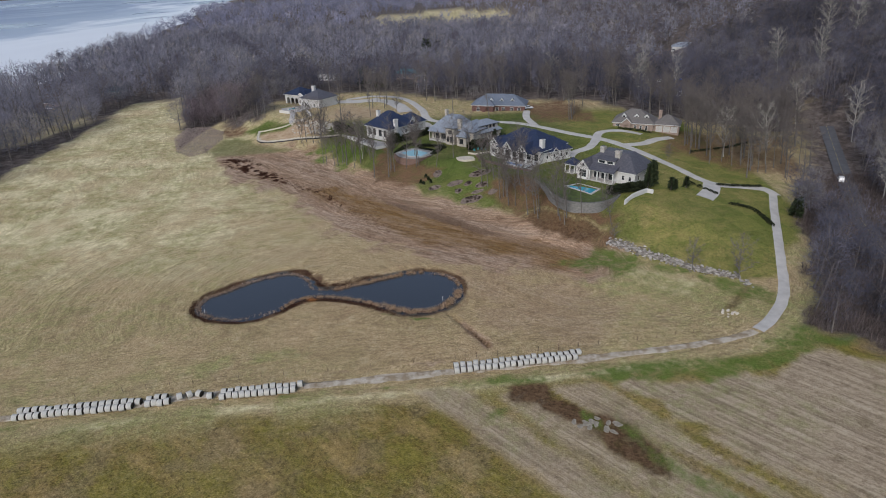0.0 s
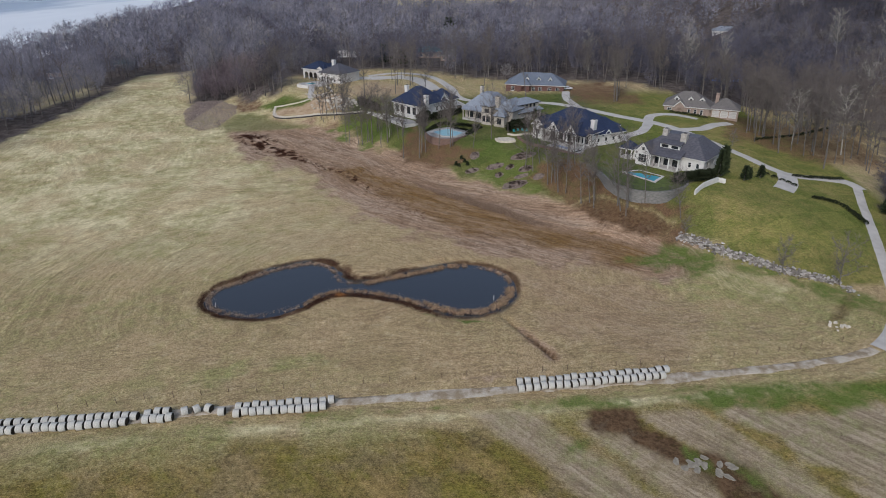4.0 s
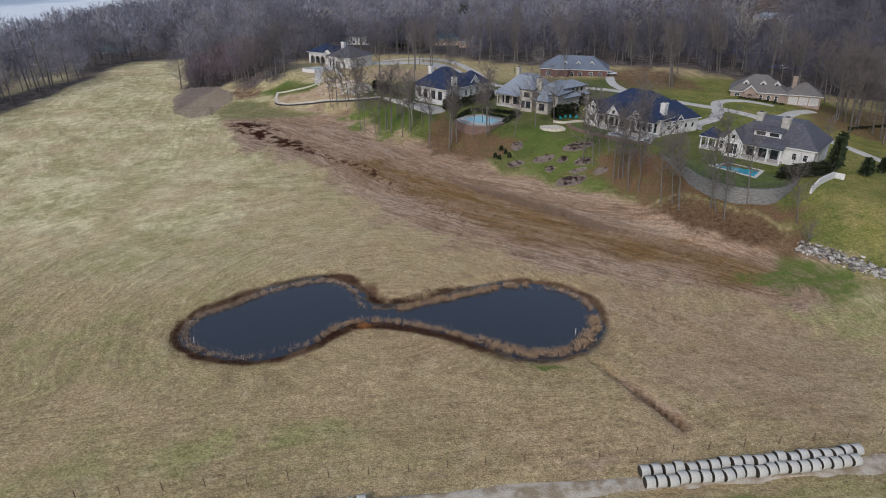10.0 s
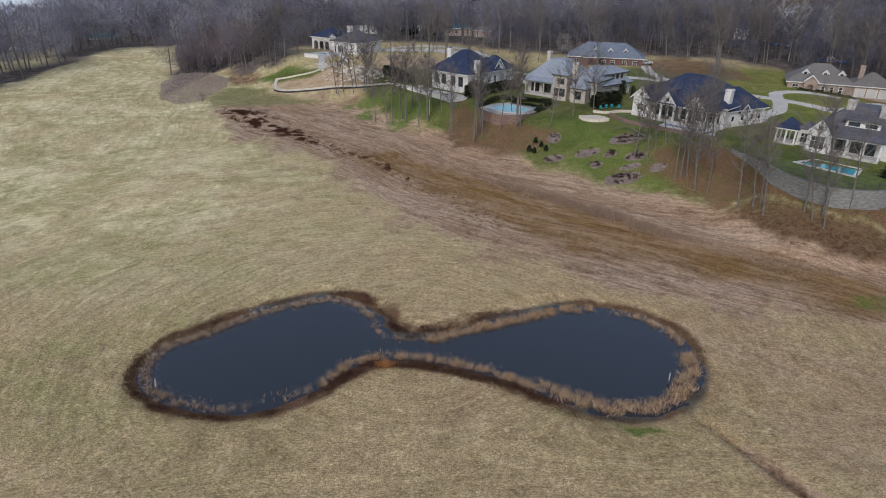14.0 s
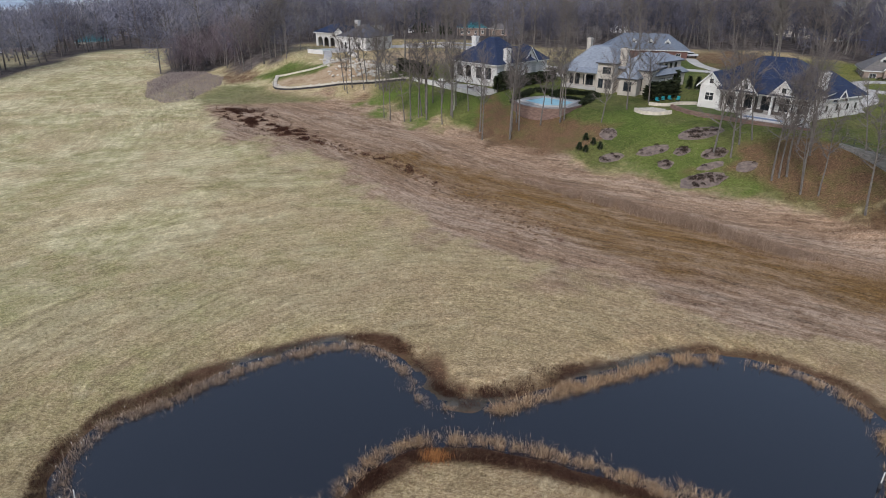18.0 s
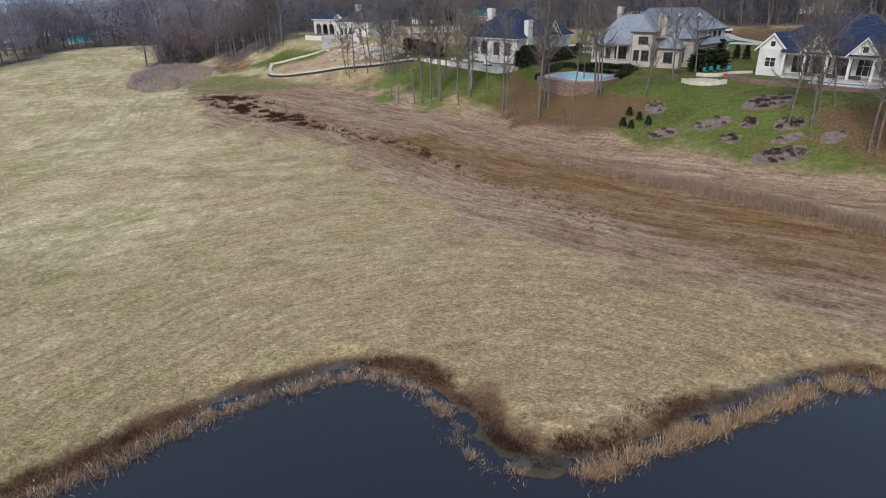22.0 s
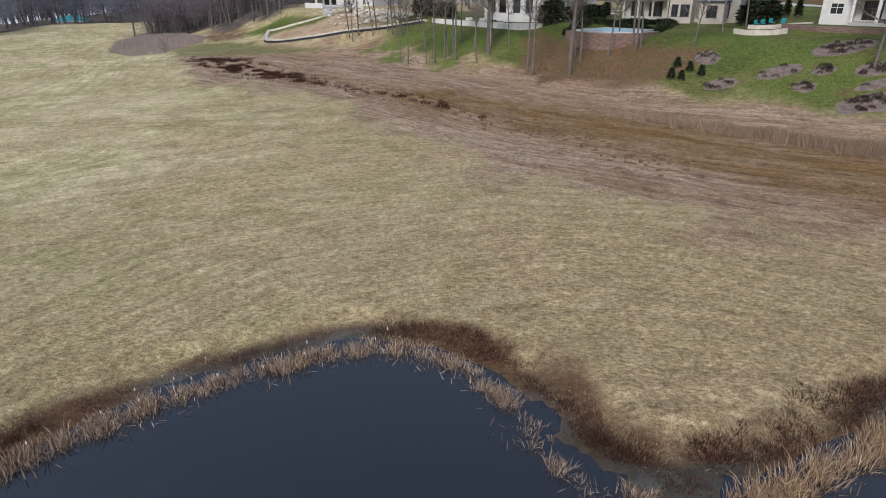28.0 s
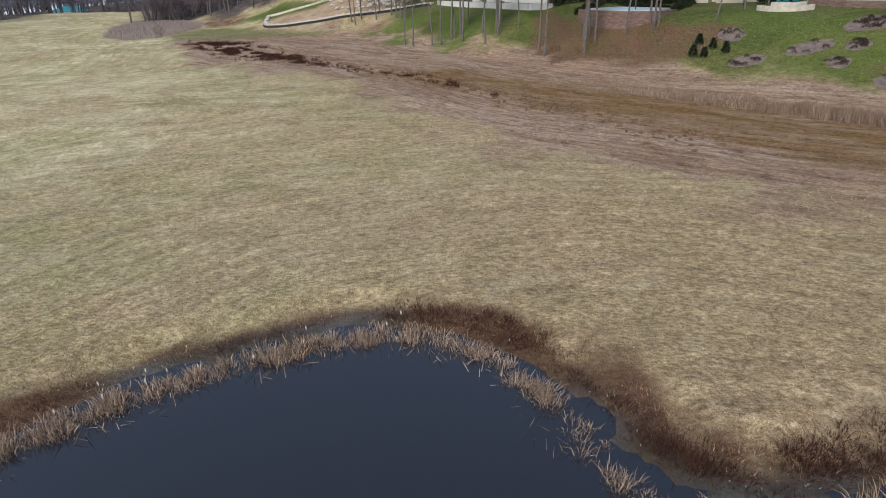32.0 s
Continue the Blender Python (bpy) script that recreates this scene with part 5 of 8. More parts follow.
def hip_roof(e, x0, x1, y0, y1, z, rise, mat, over=0.55, trim=None, label="", flat=0.0):
    """A hipped roof with its fascia board; flat: the share of the run that the ridge is widened by."""
    x0, x1, y0, y1 = x0 - over, x1 + over, y0 - over, y1 + over
    w, d = x1 - x0, y1 - y0
    bm = bmesh.new()
    run = min(w, d) / 2 * (1 - flat)
    lo = [bm.verts.new(p) for p in ((x0, y0, z + 0.2), (x1, y0, z + 0.2), (x1, y1, z + 0.2), (x0, y1, z + 0.2))]
    under = [bm.verts.new((v.co.x, v.co.y, z + 0.12)) for v in lo]
    if flat > 0:
        hi = [bm.verts.new(p) for p in ((x0 + run, y0 + run, z + rise), (x1 - run, y0 + run, z + rise), (x1 - run, y1 - run, z + rise), (x0 + run, y1 - run, z + rise))]
        for i in range(4):
            bm.faces.new((lo[i], lo[(i + 1) % 4], hi[(i + 1) % 4], hi[i]))
        bm.faces.new(hi)
    elif w >= d:
        a, b = bm.verts.new((x0 + run, (y0 + y1) / 2, z + rise)), bm.verts.new((x1 - run, (y0 + y1) / 2, z + rise))
        for f in ((lo[0], lo[1], b, a), (lo[1], lo[2], b), (lo[2], lo[3], a, b), (lo[3], lo[0], a)):
            bm.faces.new(f)
    else:
        a, b = bm.verts.new(((x0 + x1) / 2, y0 + run, z + rise)), bm.verts.new(((x0 + x1) / 2, y1 - run, z + rise))
        for f in ((lo[0], lo[1], a), (lo[1], lo[2], b, a), (lo[2], lo[3], b), (lo[3], lo[0], a, b)):
            bm.faces.new(f)
    for i in range(4):
        bm.faces.new((under[i], under[(i + 1) % 4], lo[(i + 1) % 4], lo[i]))
    bm.faces.new(under[::-1])
    roof = part("roof", bm, mat, e, label)
    fb = bmesh.new()
    box(fb, x0 + 0.04, x1 - 0.04, y0 + 0.04, y1 - 0.04, z - 0.12, z + 0.117)
    part("fascia", fb, trim or TRIM, roof)
    return roof


def gable(e, x, w, y0, y1, z, rise, wall_mat, roof_mat, trim=None, window=True):
    """A gable facing the front: its triangle of wall, two roof slopes and a small light."""
    bm = bmesh.new()
    v = [bm.verts.new((x + s, yy, zz)) for yy in (y0, y1) for s, zz in ((-w / 2, z), (w / 2, z), (0, z + rise))]
    for f in ((0, 1, 2), (5, 4, 3), (0, 3, 4, 1), (1, 4, 5, 2), (2, 5, 3, 0)):
        bm.faces.new([v[i] for i in f])
    g = part("gable", bm, wall_mat, e)
    o, t = 0.35, 0.16
    k = rise / (w / 2)
    for sgn in (-1, 1):
        rm = bmesh.new()
        pts = [(x, z + rise + 0.04), (x + sgn * (w / 2 + o), z - o * k + 0.04)]
        q = [rm.verts.new((px, yy, pz + dz)) for yy in (y0 - 0.4, y1) for px, pz in pts for dz in (0.0, t)]
        for f in ((0, 1, 3, 2), (4, 6, 7, 5), (0, 4, 5, 1), (2, 3, 7, 6), (0, 2, 6, 4), (1, 5, 7, 3)):
            rm.faces.new([q[i] for i in f])
        part("gable_roof", rm, roof_mat, g)
        bb = bmesh.new()
        q = [bb.verts.new((px, yy, pz + dz)) for yy in (y0 - 0.47, y0 - 0.405) for px, pz in pts for dz in (-0.16, t + 0.01)]
        for f in ((0, 1, 3, 2), (4, 6, 7, 5), (0, 4, 5, 1), (2, 3, 7, 6), (0, 2, 6, 4), (1, 5, 7, 3)):
            bb.faces.new([q[i] for i in f])
        part("bargeboard", bb, trim or TRIM, g)
    if window:
        part("gable_light", box(bmesh.new(), x - 0.35, x + 0.35, y0 - 0.03, y0 + 0.05, z + rise * 0.18, z + rise * 0.52), GLASS, g)
    return g


def chimney(e, x, y, w, d, z0, z1, mat=None):
    bm = bmesh.new()
    box(bm, x - w / 2, x + w / 2, y - d / 2, y + d / 2, z0, z1 - 0.5)
    box(bm, x - w / 2 - 0.12, x + w / 2 + 0.12, y - d / 2 - 0.12, y + d / 2 + 0.12, z1 - 0.498, z1 - 0.25)
    box(bm, x - w / 2 + 0.1, x + w / 2 - 0.1, y - d / 2 + 0.1, y + d / 2 - 0.1, z1 - 0.248, z1 - 0.1)
    c = part("chimney", bm, mat or CHIMNEY, e)
    part("flue_cap", box(bmesh.new(), x - w / 4, x + w / 4, y - d / 4, y + d / 4, z1 - 0.098, z1 + 0.1), DARK_TRIM, c)


def porch(e, x0, x1, y0, y1, posts, h, roof_mat, rise=0.9, trim=None, post=0.3):
    """An open porch before the front wall: floor, posts, beam and a lean-to roof."""
    trim = trim or TRIM
    part("porch_floor", box(bmesh.new(), x0, x1, y0, y1 - 0.003, -1.2, 0.04), TERRACE, e)
    for k in range(posts):
        x = x0 + post / 2 + (x1 - x0 - post) * k / max(1, posts - 1)
        bm = box(bmesh.new(), x - post / 2, x + post / 2, y0 + 0.1, y0 + 0.1 + post, 0.04, h - 0.3)
        box(bm, x - post / 2 - 0.06, x + post / 2 + 0.06, y0 + 0.04, y0 + 0.16 + post, h - 0.5, h - 0.302)
        part("post", bm, trim, e)
    part("beam", box(bmesh.new(), x0, x1, y0 + 0.05, y0 + 0.15 + post, h - 0.3, h), trim, e)
    bm = bmesh.new()
    o = 0.35
    q = [bm.verts.new((x, y, z + dz)) for x in (x0 - o, x1 + o) for y, z in ((y0 - o, h), (y1 + 0.6, h + rise)) for dz in (0.004, 0.2)]
    for f in ((0, 1, 3, 2), (4, 6, 7, 5), (0, 4, 5, 1), (2, 3, 7, 6), (0, 2, 6, 4), (1, 5, 7, 3)):
        bm.faces.new([q[i] for i in f])
    part("porch_roof", bm, roof_mat, e)


def shed_dormer(e, x0, x1, y0, y1, z0, z1, roof_mat, lights):
    bm = box(bmesh.new(), x0, x1, y0, y1, z0, z1)
    d = part("dormer", bm, TRIM, e)
    w = (x1 - x0) / lights
    for k in range(lights):
        c = x0 + w * (k + 0.5)
        part("dormer_window", box(bmesh.new(), c - w * 0.34, c + w * 0.34, y0 - 0.04, y0 + 0.02, z0 + 0.35, z1 - 0.3), GLASS, d)
    rm = bmesh.new()
    q = [rm.verts.new((x, y, z + dz)) for x in (x0 - 0.4, x1 + 0.4) for y, z in ((y0 - 0.5, z1 - 0.02), (y1, z1 + 0.9)) for dz in (0.0, 0.18)]
    for f in ((0, 1, 3, 2), (4, 6, 7, 5), (0, 4, 5, 1), (2, 3, 7, 6), (0, 2, 6, 4), (1, 5, 7, 3)):
        rm.faces.new([q[i] for i in f])
    part("dormer_roof", rm, roof_mat, d)


def small_dormer(e, x, y, z, roof_mat, w=1.3, h=1.5, depth=2.6):
    d = gable(e, x, w, y, y + depth, z + h, 0.7, TRIM, roof_mat, window=False)
    part("dormer_front", box(bmesh.new(), x - w / 2, x + w / 2, y, y + depth, z, z + h), TRIM, d)
    part("dormer_window", box(bmesh.new(), x - w * 0.3, x + w * 0.3, y - 0.04, y + 0.02, z + 0.2, z + h - 0.1), GLASS, d)


# ---- the houses on the hill ----
def house_by_the_pool():
    e = house("pool_house", "white-walled house with grey slate roof above the pool", 45.0, 185.6, -42, 9.8)
    block(e, 0, 18, 0, 13, 3.4, WHITE_WALL, front=[(1.9, 2.6, 0.3, 3.0, "window"), (5.2, 1.8, 0.1, 2.6, "door"), (7.8, 1.8, 0.1, 2.6, "door"), (10.2, 1.6, 0.1, 2.6, "door"), (14.2, 1.0, 0.8, 2.3, "window"), (16.4, 1.0, 0.8, 2.3, "window")],
          right=[(3, 1.0, 0.8, 2.3, "window"), (7, 1.0, 0.8, 2.3, "window"), (10.5, 1.0, 0.8, 2.3, "window")], left=[(4, 1.6, 0.6, 2.4, "window"), (9, 1.6, 0.6, 2.4, "window")])
    hip_roof(e, 0, 18, 0, 13, 3.4, 4.6, GREY_ROOF, flat=0.28)
    block(e, 0.0, 3.8, -3.0, -0.004, 3.6, WHITE_WALL, front=[(1.9, 2.5, 0.4, 2.9, "window")])
    gable(e, 1.9, 3.8, -3.0, 4.0, 3.6, 2.3, WHITE_WALL, GREY_ROOF)
    porch(e, 3.9, 12.2, -2.8, -0.004, 4, 3.2, GREY_ROOF, 1.4)
    shed_dormer(e, 5.0, 10.6, 0.6, 4.6, 4.6, 6.0, GREY_ROOF, 2)
    chimney(e, 4.6, 4.4, 1.4, 1.5, 4.5, 9.3)
    chimney(e, 10.4, 3.4, 1.6, 1.6, 4.0, 9.1)
    # the corner pavilion with its pointed roof
    part("pavilion_floor", box(bmesh.new(), -6.2, -2.4, -0.6, 3.2, -2, 0.05), TERRACE, e)
    for px in (-6.0, -4.3, -2.6):
        for py in (-0.4, 3.0):
            part("pavilion_post", box(bmesh.new(), px - 0.14, px + 0.14, py - 0.14, py + 0.14, 0.05, 2.6), TRIM, e)
    hip_roof(e, -6.2, -2.4, -0.6, 3.2, 2.7, 2.2, BLUE_ROOF, 0.35)
    block(e, -2.39, -0.01, 0.4, 4.5, 2.8, WHITE_WALL, front=[(1.2, 1.4, 0.3, 2.3, "window")])
    hip_roof(e, -2.39, -0.01, 0.4, 4.5, 2.8, 1.5, GREY_ROOF, 0.3)


def blue_roof_house():
    e = house("blue_roof_house", "large white house with a dark blue slate roof", 18.6, 213.6, -45, 10.0)
    # glazing enlarged so its dark panes stand in for the shade under the porch
    porch_shade_openings = [(9.4, 2.5, 0.2, 2.9, "door"), (12.5, 2.5, 0.2, 2.9, "door"), (15.7, 2.6, 0.3, 2.9, "window"), (18.8, 2.5, 0.3, 2.9, "window"), (6.3, 2.5, 0.2, 2.9, "door")]
    block(e, 0, 21, 0, 15, 4.0, WHITE_WALL, front=porch_shade_openings, left=[(4, 1.6, 0.6, 2.4, "window"), (10, 1.6, 0.6, 2.4, "window")], right=[(5, 1.6, 0.6, 2.4, "window")], base=-4)
    hip_roof(e, 0, 21, 0, 15, 4.0, 5.2, BLUE_ROOF, 0.8)
    block(e, 0.2, 4.2, -2.2, -0.004, 3.9, WHITE_WALL, front=[(2.0, 1.8, 1.0, 2.6, "window")], base=-4)
    gable(e, 2.2, 4.6, -2.2, 3.5, 3.9, 2.4, TRIM, BLUE_ROOF)
    porch(e, 4.3, 20.6, -3.2, -0.004, 6, 3.6, BLUE_ROOF, 1.2, post=0.38)
    for gx_ in (9.2, 15.8):
        gable(e, gx_, 4.2, -3.4, 4.5, 3.75, 2.5, TRIM, BLUE_ROOF)
    chimney(e, 20.2, 2.0, 1.3, 1.6, 0.0, 8.0, WHITE_WALL)
    for k in range(3):
        part("outdoor_seat", box(bmesh.new(), 7.5 + k * 3.2, 9.2 + k * 3.2, -2.2, -1.3, 0.042, 0.5), WICKER, e)
    w = house("garage_wing", "white garage wing with a dark blue slate roof", 34.6, 200.2, 27, 9.7)
    block(w, 0, 12, 0, 9, 3.4, WHITE_WALL, front=[(2.0, 1.0, 1.0, 2.3, "window"), (5.0, 1.0, 1.0, 2.3, "window"), (8.0, 1.0, 1.0, 2.3, "window"), (10.4, 1.0, 1.0, 2.3, "window")], right=[(2.5, 2.6, 0.05, 2.5, "garage"), (6.2, 2.6, 0.05, 2.5, "garage")])
    hip_roof(w, 0, 12, 0, 9, 3.4, 4.2, BLUE_ROOF, 0.6)
    gable(w, 5.0, 2.6, -0.25, 2.4, 3.2, 1.5, TRIM, BLUE_ROOF)


def taupe_house():
    e = house("brick_house", "tan brick house with taupe shingle roof and dormers", 71.5, 247.5, -24, 8.9)
    wins = [(2.0, 1.6, 0.6, 2.6, "window"), (9.0, 1.0, 0.5, 2.5, "window"), (11.2, 1.0, 0.5, 2.5, "window"), (13.4, 1.0, 0.5, 2.5, "window"), (5.6, 1.5, 0.1, 2.9, "door")]
    block(e, 0, 16, 0, 12, 3.2, STONE_WALL, front=wins, left=[(4, 1.4, 0.6, 2.4, "window"), (8, 1.4, 0.6, 2.4, "window")])
    hip_roof(e, 0, 16, 0, 12, 3.2, 4.8, TAUPE_ROOF, 0.6)
    block(e, 4.0, 7.2, -1.4, -0.004, 3.9, STONE_WALL, front=[(1.6, 1.7, 0.05, 2.9, "arch")])
    gable(e, 5.6, 3.2, -1.4, 3.0, 3.9, 1.5, STONE_WALL, TAUPE_ROOF, window=False)
    for x, y in ((4.0, 2.0), (9.0, 2.2), (13.0, 2.2)):
        small_dormer(e, x, y, 4.4, TAUPE_ROOF)
    block(e, 16.01, 26, 1.5, 10.5, 3.0, STONE_WALL, front=[(2.3, 2.5, 0.05, 2.4, "garage"), (5.2, 2.5, 0.05, 2.4, "garage"), (8.1, 2.5, 0.05, 2.4, "garage")])
    hip_roof(e, 16.01, 26, 1.5, 10.5, 3.0, 3.4, TAUPE_ROOF, 0.5)
    chimney(e, 18.0, 5.5, 1.2, 1.5, 3.0, 8.3, STONE_WALL)


def stone_house():
    e = house("stone_house", "cream stone house with a pale blue-grey roof", -4.4, 241.0, -36, 9.5)
    block(e, 0, 13, 0, 13, 3.6, CREAM_WALL, front=[(2.5, 2.6, 0.1, 2.8, "door"), (6.0, 2.6, 0.1, 2.8, "door"), (9.4, 2.4, 0.1, 2.8, "door")], left=[(5, 2, 0.4, 2.6, "window")], trim=DARK_TRIM)
    hip_roof(e, 0, 13, 0, 13, 3.6, 5.0, PALE_ROOF, 0.7, trim=DARK_TRIM, flat=0.3)
    porch(e, 0.4, 9.0, -2.2, -0.004, 4, 3.2, PALE_ROOF, 1.1, trim=CREAM_WALL)
    block(e, 9.6, 13.6, -3.4, -0.004, 5.8, CREAM_WALL, front=[(1.0, 1.2, 0.4, 2.4, "window"), (2.8, 1.6, 0.4, 2.4, "window"), (2.2, 2.0, 3.6, 5.0, "window")], trim=DARK_TRIM)
    hip_roof(e, 9.6, 13.6, -3.4, 2.5, 5.8, 1.8, PALE_ROOF, 0.5, trim=DARK_TRIM)
    block(e, 13.61, 21, -1.0, 11, 4.6, CREAM_WALL, front=[(5.0, 1.6, 0.1, 2.5, "door"), (2.0, 1.4, 0.6, 2.4, "window")], trim=DARK_TRIM)
    hip_roof(e, 13.61, 21, -1.0, 11, 4.6, 3.4, PALE_ROOF, 0.5, trim=DARK_TRIM)
    block(e, 15.0, 19.2, -3.6, -1.004, 2.9, CREAM_WALL, front=[(2.1, 1.8, 0.3, 2.3, "window")], trim=DARK_TRIM)
    hip_roof(e, 15.0, 19.2, -3.6, -0.6, 2.9, 2.4, PALE_ROOF, 0.4, trim=DARK_TRIM)
    chimney(e, 14.4, -0.4, 1.6, 1.2, 0.0, 9.2, CREAM_WALL)
    chimney(e, 1.8, 8.5, 1.0, 1.3, 4.0, 10.2, CREAM_WALL)
    g = house("garage_wing", "cream garage wing with dark trim and a long dormer", 14.5, 231.4, 40, 9.4)
    block(g, 0, 12, 0, 8, 3.2, CREAM_WALL, front=[(2.6, 2.5, 0.05, 2.5, "garage"), (6.0, 2.5, 0.05, 2.5, "garage"), (9.4, 2.5, 0.05, 2.5, "garage")], left=[(2.6, 1.6, 0.3, 2.3, "window"), (5.8, 1.2, 0.3, 2.3, "window")], trim=DARK_TRIM)
    hip_roof(g, 0, 12, 0, 8, 3.2, 1.2, PALE_ROOF, 0.6, trim=DARK_TRIM, flat=0.75)
    block(g, 0.8, 11.2, 0.9, 7.2, 5.9, CREAM_WALL, front=[(2.2, 1.1, 4.5, 5.6, "window"), (4.2, 1.1, 4.5, 5.6, "window"), (6.2, 1.1, 4.5, 5.6, "window"), (8.2, 1.1, 4.5, 5.6, "window")], left=[(3.1, 2.4, 3.8, 5.4, "window")], trim=DARK_TRIM, base=3.3)
    hip_roof(g, 0.8, 11.2, 0.9, 7.2, 5.9, 1.7, PALE_ROOF, 0.6, trim=DARK_TRIM)


def terrace_house():
    e = house("terrace_house", "white house with dark blue roof above a long terrace", -21.4, 238.2, 47, 10.2)
    block(e, 0, 14, 0, 14, 3.6, WHITE_WALL, front=[(2.5, 1.2, 0.5, 2.3, "window"), (9.5, 1.2, 0.5, 2.3, "window"), (12.0, 1.2, 0.5, 2.3, "window")],
          left=[(2.0, 2.0, 0.1, 3.0, "arch"), (4.8, 2.0, 0.1, 3.0, "arch"), (8.4, 1.8, 0.1, 2.8, "door"), (11.4, 1.8, 0.1, 2.8, "door")])
    # inner wall behind the arches, coloured dark as shade
    part("inner_wall", box(bmesh.new(), 2.6, 2.8, 7.6, 13.6, 0.0, 3.5), ROOM_SHADE, e)
    hip_roof(e, 0, 14, 0, 14, 3.6, 5.6, BLUE_ROOF, 0.7, flat=0.12)
    block(e, 14.01, 22, 1.0, 10, 3.2, WHITE_WALL, front=[(2.2, 2.5, 0.05, 2.4, "garage"), (5.6, 2.5, 0.05, 2.4, "garage")])
    hip_roof(e, 14.01, 22, 1.0, 10, 3.2, 3.8, BLUE_ROOF, 0.6)
    gable(e, 13.8, 5.6, 0.4, 6.0, 3.4, 3.2, TRIM, BLUE_ROOF)
    chimney(e, 3.6, -0.2, 1.6, 1.1, -1.0, 7.4, WHITE_WALL)
    chimney(e, 4.0, 10.5, 1.2, 1.4, 4.0, 9.6, WHITE_WALL)


def arcade_house():
    e = house("arcade_house", "pale house with arched loggia and blue-grey roof", -83.0, 322.0, -33, 9.6)
    block(e, 0, 11, 0, 12, 5.0, WHITE_WALL, front=[(2.2, 2.3, 0.1, 3.6, "arch"), (5.2, 2.3, 0.1, 3.6, "arch"), (8.2, 2.3, 0.1, 3.6, "arch")])
    # back wall of the loggia, with the arcade's shade in its colour
    part("loggia_wall", box(bmesh.new(), 0.31, 10.69, 2.6, 2.8, 0.0, 4.9), ROOM_SHADE, e)
    hip_roof(e, 0, 11, 0, 12, 5.0, 3.2, BLUE_ROOF, 0.6)
    block(e, 11.01, 14.0, -0.6, 12, 5.6, WHITE_WALL, front=[(1.5, 1.3, 0.1, 4.6, "arch")])
    gable(e, 12.5, 3.0, -0.6, 4.0, 5.6, 1.0, TRIM, BLUE_ROOF, window=False)
    block(e, 14.01, 27, -3.0, 11, 4.4, WHITE_WALL, front=[(1.6, 1.0, 0.3, 2.8, "window"), (3.4, 1.0, 0.3, 2.8, "window"), (5.2, 1.0, 0.3, 2.8, "window"), (9.5, 1.2, 0.6, 2.4, "window")])
    hip_roof(e, 14.01, 27, -3.0, 11, 4.4, 4.0, GREY_ROOF, 0.6)
    hip_roof(e, 11.01, 14.0, 0.5, 12, 5.6, 2.0, BLUE_ROOF, 0.3)
    chimney(e, 15.5, 6.0, 1.5, 1.5, 4.0, 9.6, WHITE_WALL)


def red_house():
    e = house("red_brick_house", "dark red brick house with white trim and blue-grey roof", 14.6, 286.5, -14, 9.8)
    brick = plain("dark_red_brick", (0.14, 0.075, 0.065), 0.9, 0.25, 1.2, 8, 0.4)
    block(e, 0, 25, 0, 12, 3.3, brick, front=[(6.5, 1.5, 0.5, 2.5, "window"), (9.0, 1.2, 0.1, 2.6, "door"), (12.0, 1.5, 0.5, 2.5, "window"), (15.0, 1.5, 0.5, 2.5, "window"), (19.0, 1.5, 0.5, 2.5, "window"), (22.4, 1.5, 0.5, 2.5, "window"), (3.0, 1.5, 0.5, 2.5, "window")])
    hip_roof(e, 0, 25, 0, 12, 3.3, 4.4, GREY_ROOF_2, 0.6)
    block(e, 5.2, 10.5, -1.8, -0.004, 3.4, brick, front=[(2.6, 2.0, 0.1, 2.7, "arch")])
    hip_roof(e, 5.2, 10.5, -1.8, 3.0, 3.4, 2.6, GREY_ROOF_2, 0.5)
    for x in (9, 14, 19):
        small_dormer(e, x, 2.0, 4.4, GREY_ROOF_2, 1.1, 1.2)


GREY_ROOF_2 = roof_material("blue_grey_slate_roof", (0.10, 0.12, 0.155), (0.17, 0.195, 0.235))


def far_house(x, y, turn, w, d, h, wall, roof, label):
    e = empty("far_house", pose(x, y, at_land(x, y), 0, 0, turn), label, "house", "houses among the trees")
    n = max(2, int(w // 3.2))
    block(e, 0, w, 0, d, h, wall, front=[((k + 0.5) * w / n, 1.2, 0.9, 2.3, "window") for k in range(n)], base=-2)
    hip_roof(e, 0, w, 0, d, h, d * 0.32, roof, 0.5)
    chimney(e, w * 0.7, d * 0.6, 0.9, 0.9, h, h + d * 0.32 + 0.9)


